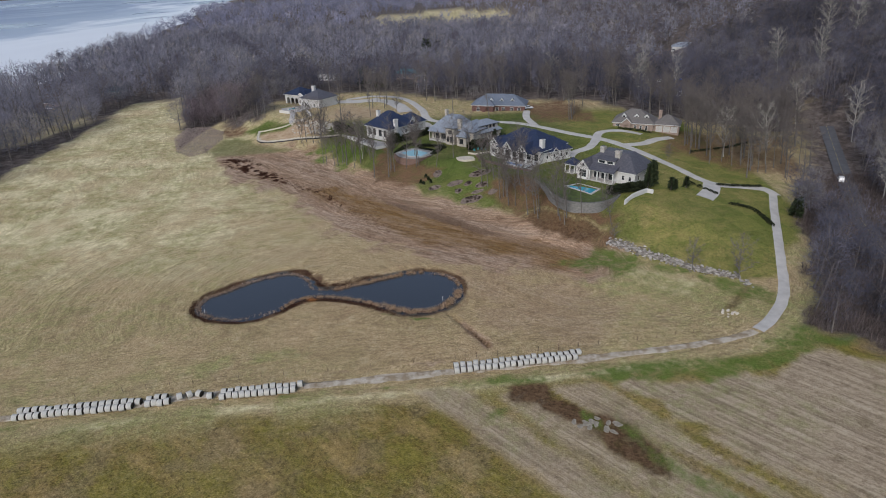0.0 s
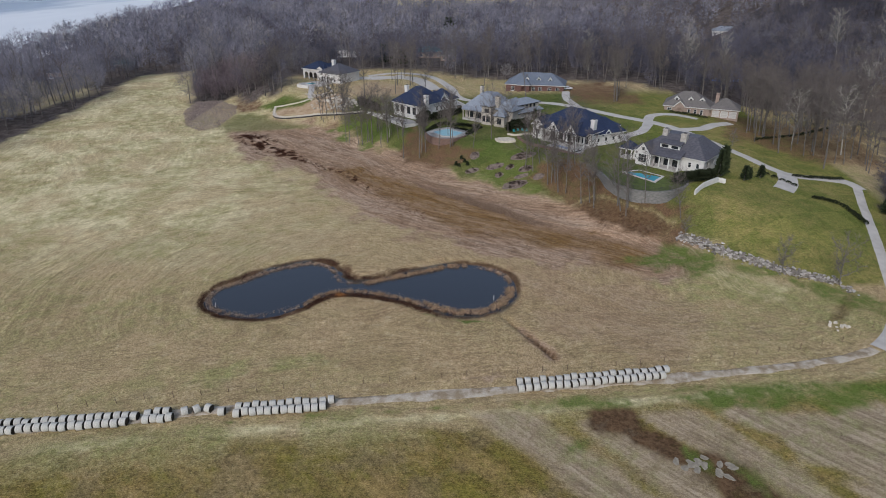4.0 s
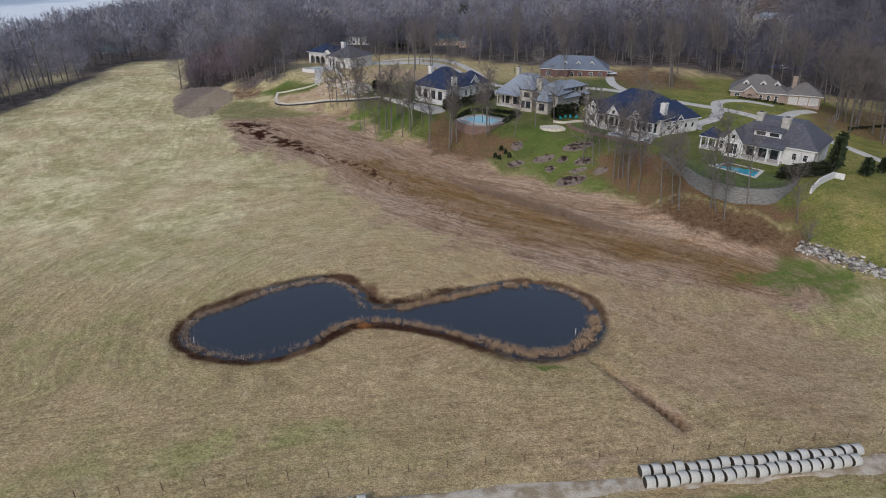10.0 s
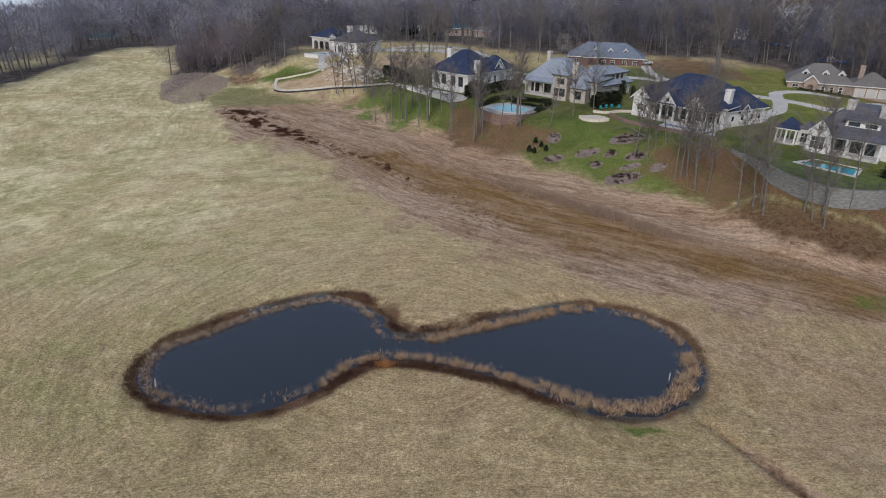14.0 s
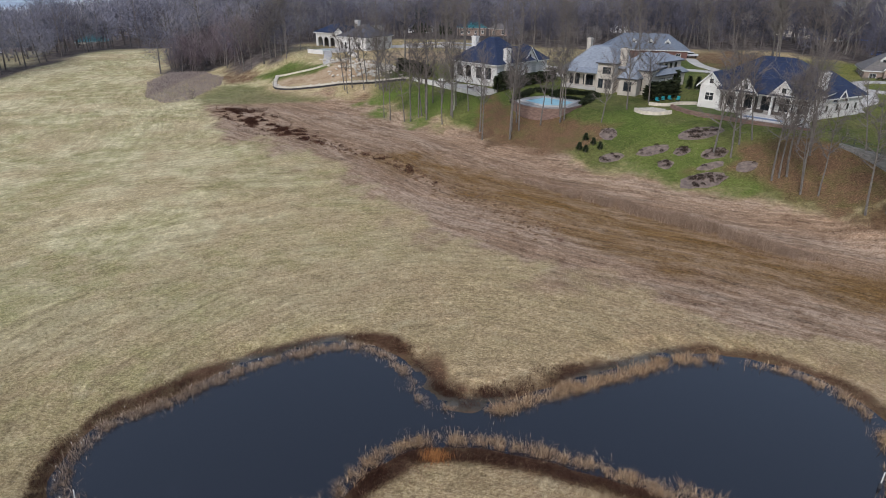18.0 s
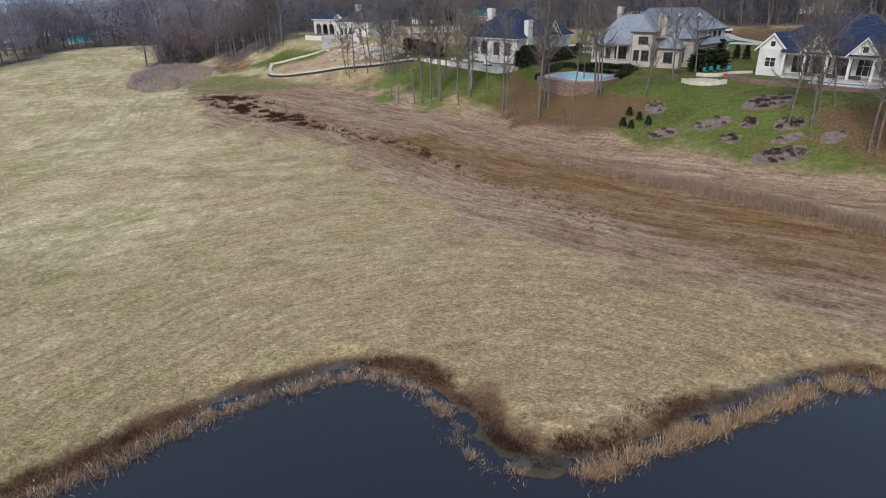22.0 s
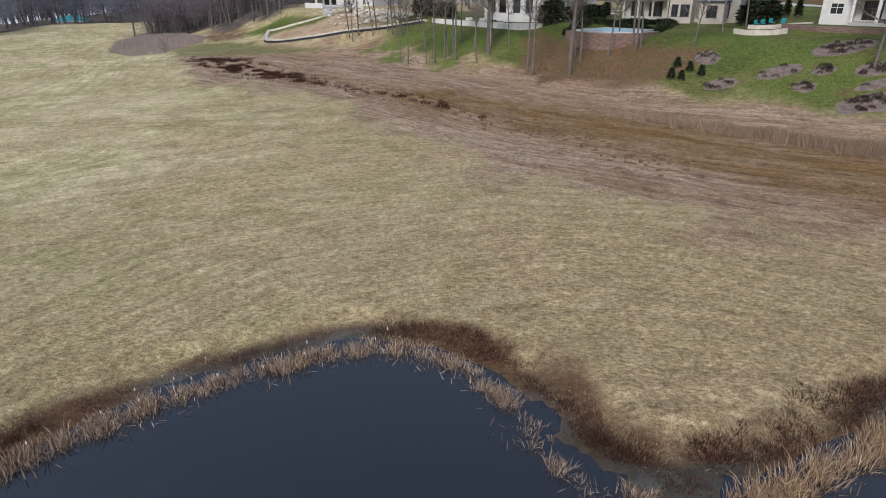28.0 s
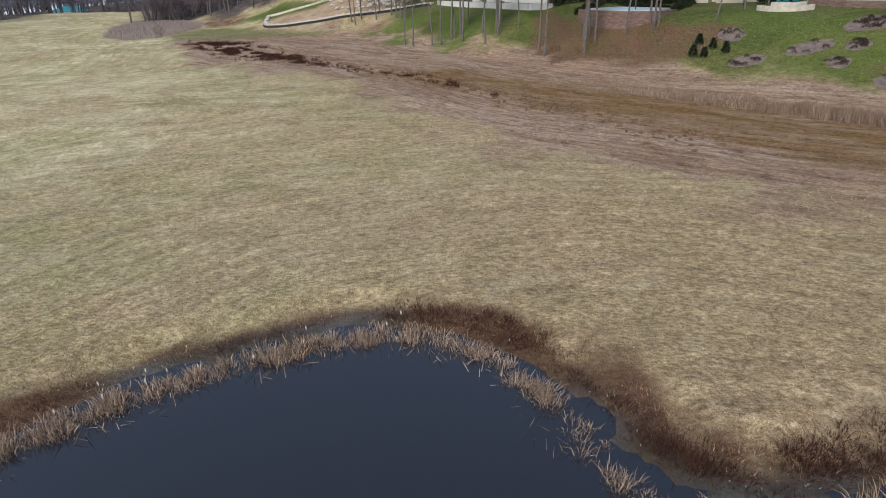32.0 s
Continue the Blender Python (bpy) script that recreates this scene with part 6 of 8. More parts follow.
house_by_the_pool(), blue_roof_house(), taupe_house(), stone_house(), terrace_house(), arcade_house(), red_house()
TEAL_ROOF = roof_material("teal_metal_roof", (0.03, 0.17, 0.20), (0.05, 0.25, 0.28))
for spec in ((-84, 420, 10, 15, 9, 4.5, WHITE_WALL, GREY_ROOF, "white house half hidden by bare trees"), (-60, 470, -15, 13, 8, 4.5, WHITE_WALL, GREY_ROOF_2, "small white house among bare trees"),
             (-30, 412, 5, 14, 9, 3.6, STONE_WALL, TEAL_ROOF, "brick house with a teal metal roof"), (-16, 385, -20, 9, 7, 3.2, STONE_WALL, TAUPE_ROOF, "small brick outbuilding among bare trees"),
             (108, 372, -25, 15, 9, 4.8, CREAM_WALL, TAUPE_ROOF, "tan house half hidden by bare trees"), (160, 430, -20, 20, 9, 3.4, WHITE_WALL, PALE_ROOF, "long pale building among bare trees"),
             (243, 372, -35, 16, 9, 6.0, WHITE_WALL, PALE_ROOF, "white hilltop house above the woods"), (-262, 398, 20, 14, 8, 3.2, STONE_WALL, GREY_ROOF, "low brown house by the river woods"),
             (-240, 430, 10, 16, 9, 3.0, CREAM_WALL, TEAL_ROOF, "low house with a teal roof by the river woods"), (60, 460, 0, 14, 8, 4.0, WHITE_WALL, GREY_ROOF, "pale house half hidden by bare trees")):
    far_house(*spec)


# ---- walls, terraces and pools ----
def block_wall_material(name, a, b):
    n = Nodes(name)
    v = n.local()
    courses = n.noise(1.0, 2, 0.5, n.mapped(v, (1.2, 1.2, 5.0)))
    return n.done(n.ramp(courses, (0.3, a), (0.7, b)), 0.9, courses, 0.6, 0.04, spec=0.2)


GREY_BLOCK = block_wall_material("grey_block_wall", (0.125, 0.125, 0.12), (0.235, 0.23, 0.22))
BROWN_BLOCK = block_wall_material("brown_block_wall", (0.13, 0.085, 0.07), (0.22, 0.15, 0.125))
POOL_WATER = water_material("pool_water", (0.06, 0.36, 0.46), 0.05)
POOL_COVER = plain("pale_pool_cover", (0.34, 0.60, 0.66), 0.5, 0.1, 0.8, 10, 0.05)
TURF = plain("terrace_turf", (0.085, 0.11, 0.03), 0.95, 0.35, 0.8, 8, 0.5, local=False)
LIMESTONE = plain("pale_limestone", (0.52, 0.475, 0.40), 0.9, 0.25, 1.5, 8, 0.6)
MUD_STONE = plain("muddy_slab", (0.27, 0.24, 0.19), 0.9, 0.35, 1.2, 8, 0.6)
def field_stone_material():
    """Split field stone: every stone has its own grey, with lichen and dirt."""
    n = Nodes("field_stone")
    v = n.pos()
    c = n.ramp(n.each(), (0.0, (0.13, 0.115, 0.10)), (0.5, (0.30, 0.28, 0.255)), (1.0, (0.52, 0.495, 0.46)))
    fine = n.noise(5.0, 4, 0.7, v)
    c = n.mix(n.ramp(fine, (0.45, 0.0), (0.65, 0.7)), c, (0.12, 0.10, 0.08))
    return n.done(c, 0.9, fine, 0.7, 0.05, spec=0.2)


FIELD_STONE = field_stone_material()
MULCH = plain("pale_mulch", (0.18, 0.14, 0.12), 0.95, 0.4, 1.5, 14, 0.6, local=False)
COPING = plain("white_coping", (0.5, 0.49, 0.47), 0.7, 0.08, 1.0, 10, 0.1)


def rail(bm, line, width, z_low, z_high, drape=False):
    """A wall along a line of plan points; z_low follows the ground where drape is set."""
    line = np.array(line, float)
    t = np.gradient(line, axis=0)
    t /= np.linalg.norm(t, axis=1)[:, None]
    nrm = np.stack([-t[:, 1], t[:, 0]], 1) * width / 2
    rows = []
    for p, q in zip(line, nrm):
        lo = min(at_land(*(p + q)), at_land(*(p - q))) - 0.3 if drape else z_low
        hi = z_high if not drape or z_high > 3 else at_land(*p) + z_high
        rows.append([bm.verts.new((*(p + q), lo)), bm.verts.new((*(p + q), hi)), bm.verts.new((*(p - q), hi)), bm.verts.new((*(p - q), lo))])
    for a, b in zip(rows, rows[1:]):
        for k in range(4):
            bm.faces.new((a[k], b[k], b[(k + 1) % 4], a[(k + 1) % 4]))
    bm.faces.new(rows[0][::-1])
    bm.faces.new(rows[-1])
    return bm


def standing(name, line, width, height, material, label, category, top=None):
    e = empty(name, Matrix.Identity(4), label, category)
    part("wall_body", rail(bmesh.new(), line, width, 0, height if top is None else top, True), material, e)
    return e


def plate(name, ring, z0, z1, material, label, category):
    e = empty(name, Matrix.Identity(4), label, category)
    part("slab", prism(bmesh.new(), ring, z0, z1), material, e)
    return e


def anticlockwise(ring):
    a = sum(x0 * y1 - x1 * y0 for (x0, y0), (x1, y1) in zip(ring, ring[1:] + ring[:1]))
    return ring if a > 0 else ring[::-1]


def swimming_pool(ring, z, water, label):
    """A pool let into its terrace: coping stones, basin wall and water a hand below the rim."""
    ring = anticlockwise(ring)
    c = np.mean(ring, 0)
    inner = [tuple(c + (np.array(p) - c) * 0.86) for p in ring]
    e = empty("swimming_pool", Matrix.Identity(4), label, "swimming pool", "garden pools")
    n = len(ring)
    for i in range(n):
        bm = bmesh.new()
        quad = [ring[i], ring[(i + 1) % n], inner[(i + 1) % n], inner[i]]
        prism(bm, quad, z - 0.3, z + 0.08)
        part("coping", bm, COPING, e)
    part("water", prism(bmesh.new(), inner, z - 0.25, z - 0.06), water, e)
    return e


low_wall = curve_through([(29.5, 184), (31.8, 176), (33.0, 169), (36.0, 163.4), (40.5, 161.2), (45.5, 161.6), (50.0, 164.5), (52.5, 167.5)], 5, False)
standing("retaining_wall", low_wall, 0.6, 0, GREY_BLOCK, "tall curved grey block retaining wall below the pool", "retaining wall", 9.25)
inner_line = [tuple(p) for p in low_wall]
plate("pool_terrace", anticlockwise(inner_line + [(54, 171), (47, 181), (42, 187), (33, 188)]), 1.0, 9.15, TURF, "raised turf terrace round the pool", "terrace")
swimming_pool([(37.5, 176.4), (42.6, 178.4), (48.0, 172.6), (44.0, 167.8)], 9.25, POOL_WATER, "bright blue swimming pool with pale coping")
white_wall = standing("garden_wall", [(52.3, 161.8), (55.2, 164.6), (58.2, 167.2), (61.0, 169.4)], 0.4, 1.35, WHITE_WALL, "low white garden wall stepping up the lawn", "garden wall")
standing("garden_wall", [(61.1, 169.5), (61.9, 169.2), (62.8, 168.7)], 0.4, 1.2, WHITE_WALL, "low white garden wall stepping up the lawn", "garden wall")
plate("house_terrace", anticlockwise([(25.6, 207.6), (33.0, 200.0), (29.4, 192.6), (20.5, 201.5)]), 4.0, 9.62, TERRACE, "pale stone terrace in front of the blue-roofed house", "terrace")
standing("retaining_wall", curve_through([(12.5, 213), (14.5, 206.5), (19.5, 201.0), (25.5, 195.0), (29.5, 191.8)], 5, False), 0.5, 0, BROWN_BLOCK, "curved brown block wall below the terrace", "retaining wall", 9.7)
plate("lawn_terrace", anticlockwise([(12.7, 213), (14.7, 206.7), (19.7, 201.2), (26, 206), (19, 213.6)]), 4.0, 9.58, TURF, "raised lawn behind a block wall", "terrace")
swimming_pool([(22.7, 203.6), (28.4, 197.9), (26.5, 196.1), (20.8, 201.7)], 9.72, plain("blue_pool_cover", (0.16, 0.22, 0.34), 0.5, 0.12, 0.8, 10, 0.05), "blue-grey covered swimming pool on the stone terrace")
# the second pool on its brown walled platform
platform = curve_through([(-18.6, 223.0), (-16.8, 218.0), (-13.0, 214.6), (-8.4, 214.8), (-4.6, 218.4)], 6, False)
standing("retaining_wall", platform, 0.5, 0, BROWN_BLOCK, "curved brown block wall under the upper pool", "retaining wall", 8.35)
plate("pool_terrace", anticlockwise([tuple(p) for p in platform] + [(-2.2, 226), (-8, 232), (-15, 228)]), 2.0, 8.25, CHIMNEY, "pale paved terrace round the upper pool", "terrace")
swimming_pool([(-17.0, 223.4), (-11.0, 228.2), (-4.6, 221.8), (-7.8, 216.8), (-12.6, 217.2)], 8.36, POOL_COVER, "pale covered swimming pool with stone edging")
# terrace with its white parapet
standing("terrace_wall", [(-42.5, 252.0), (-38.0, 246.5), (-33.5, 240.6), (-29.6, 235.4), (-26.0, 230.6)], 0.5, 0, WHITE_WALL, "long white terrace wall above the green slope", "terrace wall", 9.0)
standing("terrace_wall", [(-25.9, 230.7), (-23.6, 232.4), (-21.4, 234.0)], 0.5, 0, WHITE_WALL, "white terrace wall turning beside the house", "terrace wall", 9.0)
plate("house_terrace", anticlockwise([(-42.4, 252.2), (-26.0, 231.0), (-21.6, 234.4), (-22.4, 239), (-33.5, 250), (-40, 255)]), 3.0, 8.6, TERRACE, "pale paved terrace beside the white house", "terrace")
# the arcade house's forecourt: a small pool, white walls and a pale walk down the lawn
plate("forecourt", anticlockwise([(-82, 306), (-74, 312), (-66, 306), (-70, 298), (-78, 299)]), 6.0, at_land(-74, 304) + 0.2, TERRACE, "pale paved forecourt before the arcaded house", "terrace")
swimming_pool([(-78.6, 304.4), (-74.4, 307.0), (-72.4, 303.8), (-76.6, 301.2)], at_land(-74, 304) + 0.3, POOL_WATER, "small blue pool before the arcaded house")
standing("garden_wall", [(-80.5, 297.6), (-77.5, 295.6), (-74.8, 294.4)], 0.4, 1.3, WHITE_WALL, "white retaining wall below the forecourt", "garden wall")
standing("garden_wall", [(-67.0, 296.6), (-64.4, 291.0), (-62.4, 286.0)], 0.4, 1.5, WHITE_WALL, "white retaining wall stepping down the bank", "garden wall")
ribbon("garden_path", curve_through([(-74, 299), (-72.6, 291), (-71.4, 283), (-69.8, 277)], 5, False), 2.6, TERRACE, "pale stone walk from forecourt to lawn", "path", 0.16, wobble=0.2, seed=40)


def railing(line, z, label):
    """A dark metal pool fence: posts, two rails and thin bars."""
    e = empty("pool_fence", Matrix.Identity(4), label, "fence")
    line = np.array(line, float)
    s = np.concatenate([[0], np.cumsum(np.hypot(*np.diff(line, axis=0).T))])
    k = np.linspace(0, s[-1], int(s[-1] / 2.2) + 1)
    pts = [(float(np.interp(u, s, line[:, 0])), float(np.interp(u, s, line[:, 1]))) for u in k]
    for x, y in pts:
        part("post", box(bmesh.new(), x - 0.04, x + 0.04, y - 0.04, y + 0.04, z, z + 1.2), DARK_TRIM, e)
    for (ax, ay), (bx, by) in zip(pts, pts[1:]):
        for h in (0.15, 1.1):
            part("rail", tube(bmesh.new(), (ax, ay, z + h), (bx, by, z + h), 0.025, 0.025, 4), DARK_TRIM, e)
        for j in range(1, 9):
            f = j / 9
            part("bar", tube(bmesh.new(), (ax + (bx - ax) * f, ay + (by - ay) * f, z + 0.15), (ax + (bx - ax) * f, ay + (by - ay) * f, z + 1.1), 0.012, 0.012, 3), DARK_TRIM, e)


railing(low_wall, 9.25, "black metal fence on the block wall by the pool")


def terrace_seat(x, y, z, turn):
    e = empty("terrace_sofa", pose(x, y, z, 0, 0, turn), "pale cushioned outdoor sofa on the terrace", "sofa", "terrace sofas")
    part("base", box(bmesh.new(), -0.9, 0.9, -0.4, 0.4, 0.0, 0.3), WICKER, e)
    part("seat_cushion", box(bmesh.new(), -0.85, 0.85, -0.38, 0.25, 0.304, 0.45), TRIM, e)
    part("back_cushion", box(bmesh.new(), -0.85, 0.85, 0.26, 0.42, 0.304, 0.8), TRIM, e)


for x, y, z, a in ((-34.6, 246.4, 8.6, 40), (-32.0, 243.4, 8.6, 130), (-30.0, 246.0, 8.6, -50), (-27.6, 238.0, 8.6, 125), (29.4, 195.8, 9.62, 45), (28.0, 194.6, 9.62, -135), (30.4, 197.6, 9.62, 40)):
    terrace_seat(x, y, z, a)
# the round stone seat
seat = curve_through([(5.2, 212.6), (6.2, 210.2), (8.8, 209.0), (11.4, 209.6)], 6, False)
standing("garden_bench", seat, 0.6, 0.7, LIMESTONE, "curved pale stone bench on the lawn", "bench")
plate("stone_patio", anticlockwise([tuple(p) for p in seat] + [(12.6, 212.6), (9.4, 215.0), (6.0, 214.4)]), 4.0, at_land(9, 212) + 0.25, LIMESTONE, "small pale stone patio on the lawn", "patio")
standing("edging_wall", curve_through([(9.5, 218.0), (12.5, 216.6), (16.0, 217.6), (19.0, 216.6)], 5, False), 0.4, 0.6, LIMESTONE, "curved pale stone edging on the lawn", "stone edging")


def garden_chair(x, y, turn):
    e = empty("garden_chair", pose(x, y, at_land(x, y) + 0.02, 0, 0, turn), "teal cushioned garden chair on the patio", "chair", "teal garden chairs")
    part("seat", box(bmesh.new(), -0.35, 0.35, -0.35, 0.35, 0.3, 0.45), TEAL, e)
    part("backrest", box(bmesh.new(), -0.35, 0.35, 0.27, 0.4, 0.452, 1.0), TEAL, e)
    for sx in (-0.3, 0.3):
        for sy in (-0.3, 0.3):
            part("leg", box(bmesh.new(), sx - 0.03, sx + 0.03, sy - 0.03, sy + 0.03, 0.0, 0.298), WICKER, e)


for x, y, a in ((12.0, 220.4, 20), (13.4, 221.4, -10), (15.0, 221.6, 15), (16.4, 220.8, -40)):
    garden_chair(x, y, a)

ribbon("driveway", curve_through([(-55, 320.5), (-42, 321.5), (-30, 318), (-22.5, 307), (-17, 290)], 6, False), 7.0, CONCRETE, "wide pale concrete court between the houses", "driveway", 0.22, wobble=0.3, seed=31)
# drives
for k, (line, w) in enumerate(((curve_through([(87.4, 184.5), (83, 175), (78, 168.4)], 5, False), 5.2), (curve_through([(68, 219), (76, 222), (84, 229), (92, 234)], 6, False), 3.5), (curve_through([(60, 229), (64, 238), (72, 240), (80, 235)], 6, False), 3.4),
                               (curve_through([(40, 252), (38, 266), (40, 281)], 6, False), 3.3), (curve_through([(60, 228), (55, 218), (48, 212), (45, 206)], 6, False), 3.5), (curve_through([(-8, 268), (-4, 258), (-4, 252)], 5, False), 3.5),
                               (curve_through([(-60, 320), (-44, 318), (-34, 327)], 5, False), 3.3))):
    ribbon("driveway", line, w, CONCRETE, "pale concrete drive to a house", "driveway", 0.12 + 0.012 * k, wobble=0.15, seed=20 + k)


# ---- stones ----
def stone_mesh(seed, mat):
    g = random.Random(seed)
    bm = bmesh.new()
    bmesh.ops.create_icosphere(bm, subdivisions=1, radius=0.5)
    for v in bm.verts:
        v.co *= g.uniform(0.62, 1.2)
        v.co.z *= 0.8
    me = bpy.data.meshes.new("stone")
    bm.to_mesh(me)
    bm.free()
    me.materials.append(mat)
    return me


GREY_STONES = [stone_mesh(k, FIELD_STONE) for k in range(5)]
PALE_STONES = [stone_mesh(10 + k, LIMESTONE) for k in range(4)]


def put_stone(e, meshes, x, y, z, size, rnd):
    ob = new("stone", rnd.choice(meshes))
    ob.parent = e
    ob.matrix_local = pose(x, y, z, rnd.uniform(-15, 15), rnd.uniform(-15, 15), rnd.uniform(0, 360)) @ Matrix.Diagonal((size * rnd.uniform(0.8, 1.4), size, size * rnd.uniform(0.7, 1.0), 1))


def stone_bank(name, line, spread, count, sizes, meshes, label, seed, layers=1):
    rnd = random.Random(seed)
    e = empty(name, Matrix.Identity(4), label, "stone wall")
    line = np.array(line, float)
    s = np.concatenate([[0], np.cumsum(np.hypot(*np.diff(line, axis=0).T))])
    for k in range(count):
        u = s[-1] * (k + rnd.random()) / count
        x, y = np.interp(u, s, line[:, 0]) + rnd.gauss(0, spread), np.interp(u, s, line[:, 1]) + rnd.gauss(0, spread)
        size = rnd.uniform(*sizes)
        put_stone(e, meshes, x, y, at_land(x, y) + size * 0.2 + (rnd.random() * 0.5 * layers if k % 3 == 0 else 0), size, rnd)
    return e


stone_bank("rubble_wall", curve_through([(45.4, 148.8), (51, 143.6), (58, 137.6), (64, 133.0), (71.6, 129.4)], 5, False), 0.48, 298, (0.5, 1.0), GREY_STONES, "long tumbled bank of grey field stones across the lawn", 1, 2)
# the smaller stones that fill the bank
fill_g = np.random.default_rng(77)
bank_line = curve_through([(45.4, 148.8), (51, 143.6), (58, 137.6), (64, 133.0), (71.6, 129.4)], 5, False)
fu = fill_g.uniform(0, len(bank_line) - 1, 900)
fx, fy = (np.interp(fu, np.arange(len(bank_line)), bank_line[:, k]) + fill_g.normal(0, 0.75, 900) for k in (0, 1))
fz = land(fx, fy) + fill_g.uniform(0.0, 0.35, 900)
base_v = np.array([v.co[:] for v in GREY_STONES[0].vertices])
base_f = np.array([p.vertices[:] for p in GREY_STONES[0].polygons])
V = np.concatenate([base_v * fill_g.uniform(0.3, 0.62) * fill_g.uniform(0.75, 1.3, (1, 3)) + (fx[k], fy[k], fz[k]) for k in range(900)])
F = np.concatenate([base_f + len(base_v) * k for k in range(900)])
n_ = Nodes("rubble_fill")
RUBBLE_FILL = n_.done(n_.ramp(n_.island(), (0.0, (0.10, 0.088, 0.075)), (0.6, (0.27, 0.25, 0.225)), (1.0, (0.48, 0.455, 0.42))), 0.9, n_.noise(6.0, 4, 0.7), 0.6, 0.04, spec=0.2)
tagged(mesh_np("rubble_stones", V, F, RUBBLE_FILL), "small broken stones between the field stones", "stones", kind="stuff")
stone_bank("stone_heap", [(71.4, 126.6), (73.2, 126.2)], 0.6, 16, (0.5, 0.9), GREY_STONES, "small heap of grey stones beside the lawn", 2)
stone_bank("stone_heap", [(61.5, 113.5), (64.5, 113.0)], 0.7, 14, (0.5, 0.9), PALE_STONES, "pale heap of broken stone near the lane", 3)
stone_bank("rock_garden", [(-66, 270), (-60, 276), (-54, 270), (-50, 262), (-60, 264)], 2.6, 170, (0.7, 1.5), PALE_STONES, "pale limestone rocks heaped on the bare bank", 4)
stone_bank("stone_heap", [(-72, 283), (-66, 279)], 1.2, 26, (0.6, 1.1), PALE_STONES, "pale limestone rocks beside the curved wall", 5)
field_side = curve_through([(-86, 278), (-84, 268.5), (-79, 264), (-72, 262), (-62, 259.5), (-52, 256), (-44, 253.6)], 5, False)
standing("boundary_wall", field_side, 0.9, 0.45, LIMESTONE, "low curved pale stone wall at the field's edge", "boundary wall")
standing("boundary_wall", curve_through([(-86, 278), (-80, 276), (-72, 275), (-66, 282), (-63, 290)], 5, False), 0.7, 0.4, LIMESTONE, "low curved pale stone wall up to the house", "boundary wall")
SILT = plain("black_silt_cloth", (0.03, 0.03, 0.032), 0.9, 0.3, 2, 20, 0.3)
standing("silt_fence", [(x - 0.3, y - 1.1) for x, y in field_side], 0.12, 0.5, SILT, "black silt cloth fence along the stone wall", "fence")
stone_bank("stone_edge", field_side, 0.35, 120, (0.4, 0.8), PALE_STONES, "pale limestone rocks lying on the low wall", 6)
mud_rnd = random.Random(9)
slabs = empty("stone_slabs", Matrix.Identity(4), "pale flat stone slabs lying in bare mud", "stone slabs")
for k in range(16):
    x = mud_rnd.uniform(20.8, 29)
    y = 85.6 - 0.26 * x + mud_rnd.uniform(-1.7, 1.7)
    ring = [(mud_rnd.uniform(0.4, 0.8) * math.cos(a) * 1.2, mud_rnd.uniform(0.3, 0.6) * math.sin(a)) for a in np.linspace(0, 5.4, 7)]
    ob = part("slab", prism(bmesh.new(), ring, -0.1, 0.03), MUD_STONE, slabs)
    ob.matrix_local = pose(x, y, at_land(x, y) + 0.03, mud_rnd.uniform(-3, 3), mud_rnd.uniform(-3, 3), mud_rnd.uniform(0, 180))


# ---- posts ----
POST_WOOD = plain("rusty_post", (0.12, 0.07, 0.05), 0.9, 0.3, 4, 30, 0.3)
PALE_POST = plain("white_pole", (0.62, 0.61, 0.58), 0.6, 0.1, 4, 30, 0.1)
fence = empty("field_fence", Matrix.Identity(4), "row of thin rusty fence posts behind the bales", "fence")
for k in range(34):
    x = -70 + 4.2 * k
    y = float(np.interp(x, TRACK[:, 0], TRACK[:, 1])) + 4.0
    z = at_land(x, y)
    part("post", tube(bmesh.new(), (x, y, z - 0.3), (x + bales.uniform(-0.06, 0.06), y, z + 1.25), 0.05, 0.045, 6), POST_WOOD, fence)
for x, y, label, lean in ((-56.4, 119.4, "leaning white pole standing in the pond", 0.25), (-1.0, 122.4, "slim white depth pole standing in the pond", 0.0)):
    e = empty("pond_pole", pose(x, y, -0.9), label, "pole", "poles in the pond")
    part("pole", tube(bmesh.new(), (0, 0, 0), (lean, 0.05, 2.3), 0.045, 0.04, 8), PALE_POST, e)
    part("dark_base", tube(bmesh.new(), (0, 0, 0.5), (lean * 0.5, 0.02, 1.35), 0.11, 0.1, 8), DARK_TRIM, e)


# ---- parked cars ----
TYRE = plain("tyre_rubber", (0.02, 0.02, 0.02), 0.9, 0.1, 3, 20, 0.1)


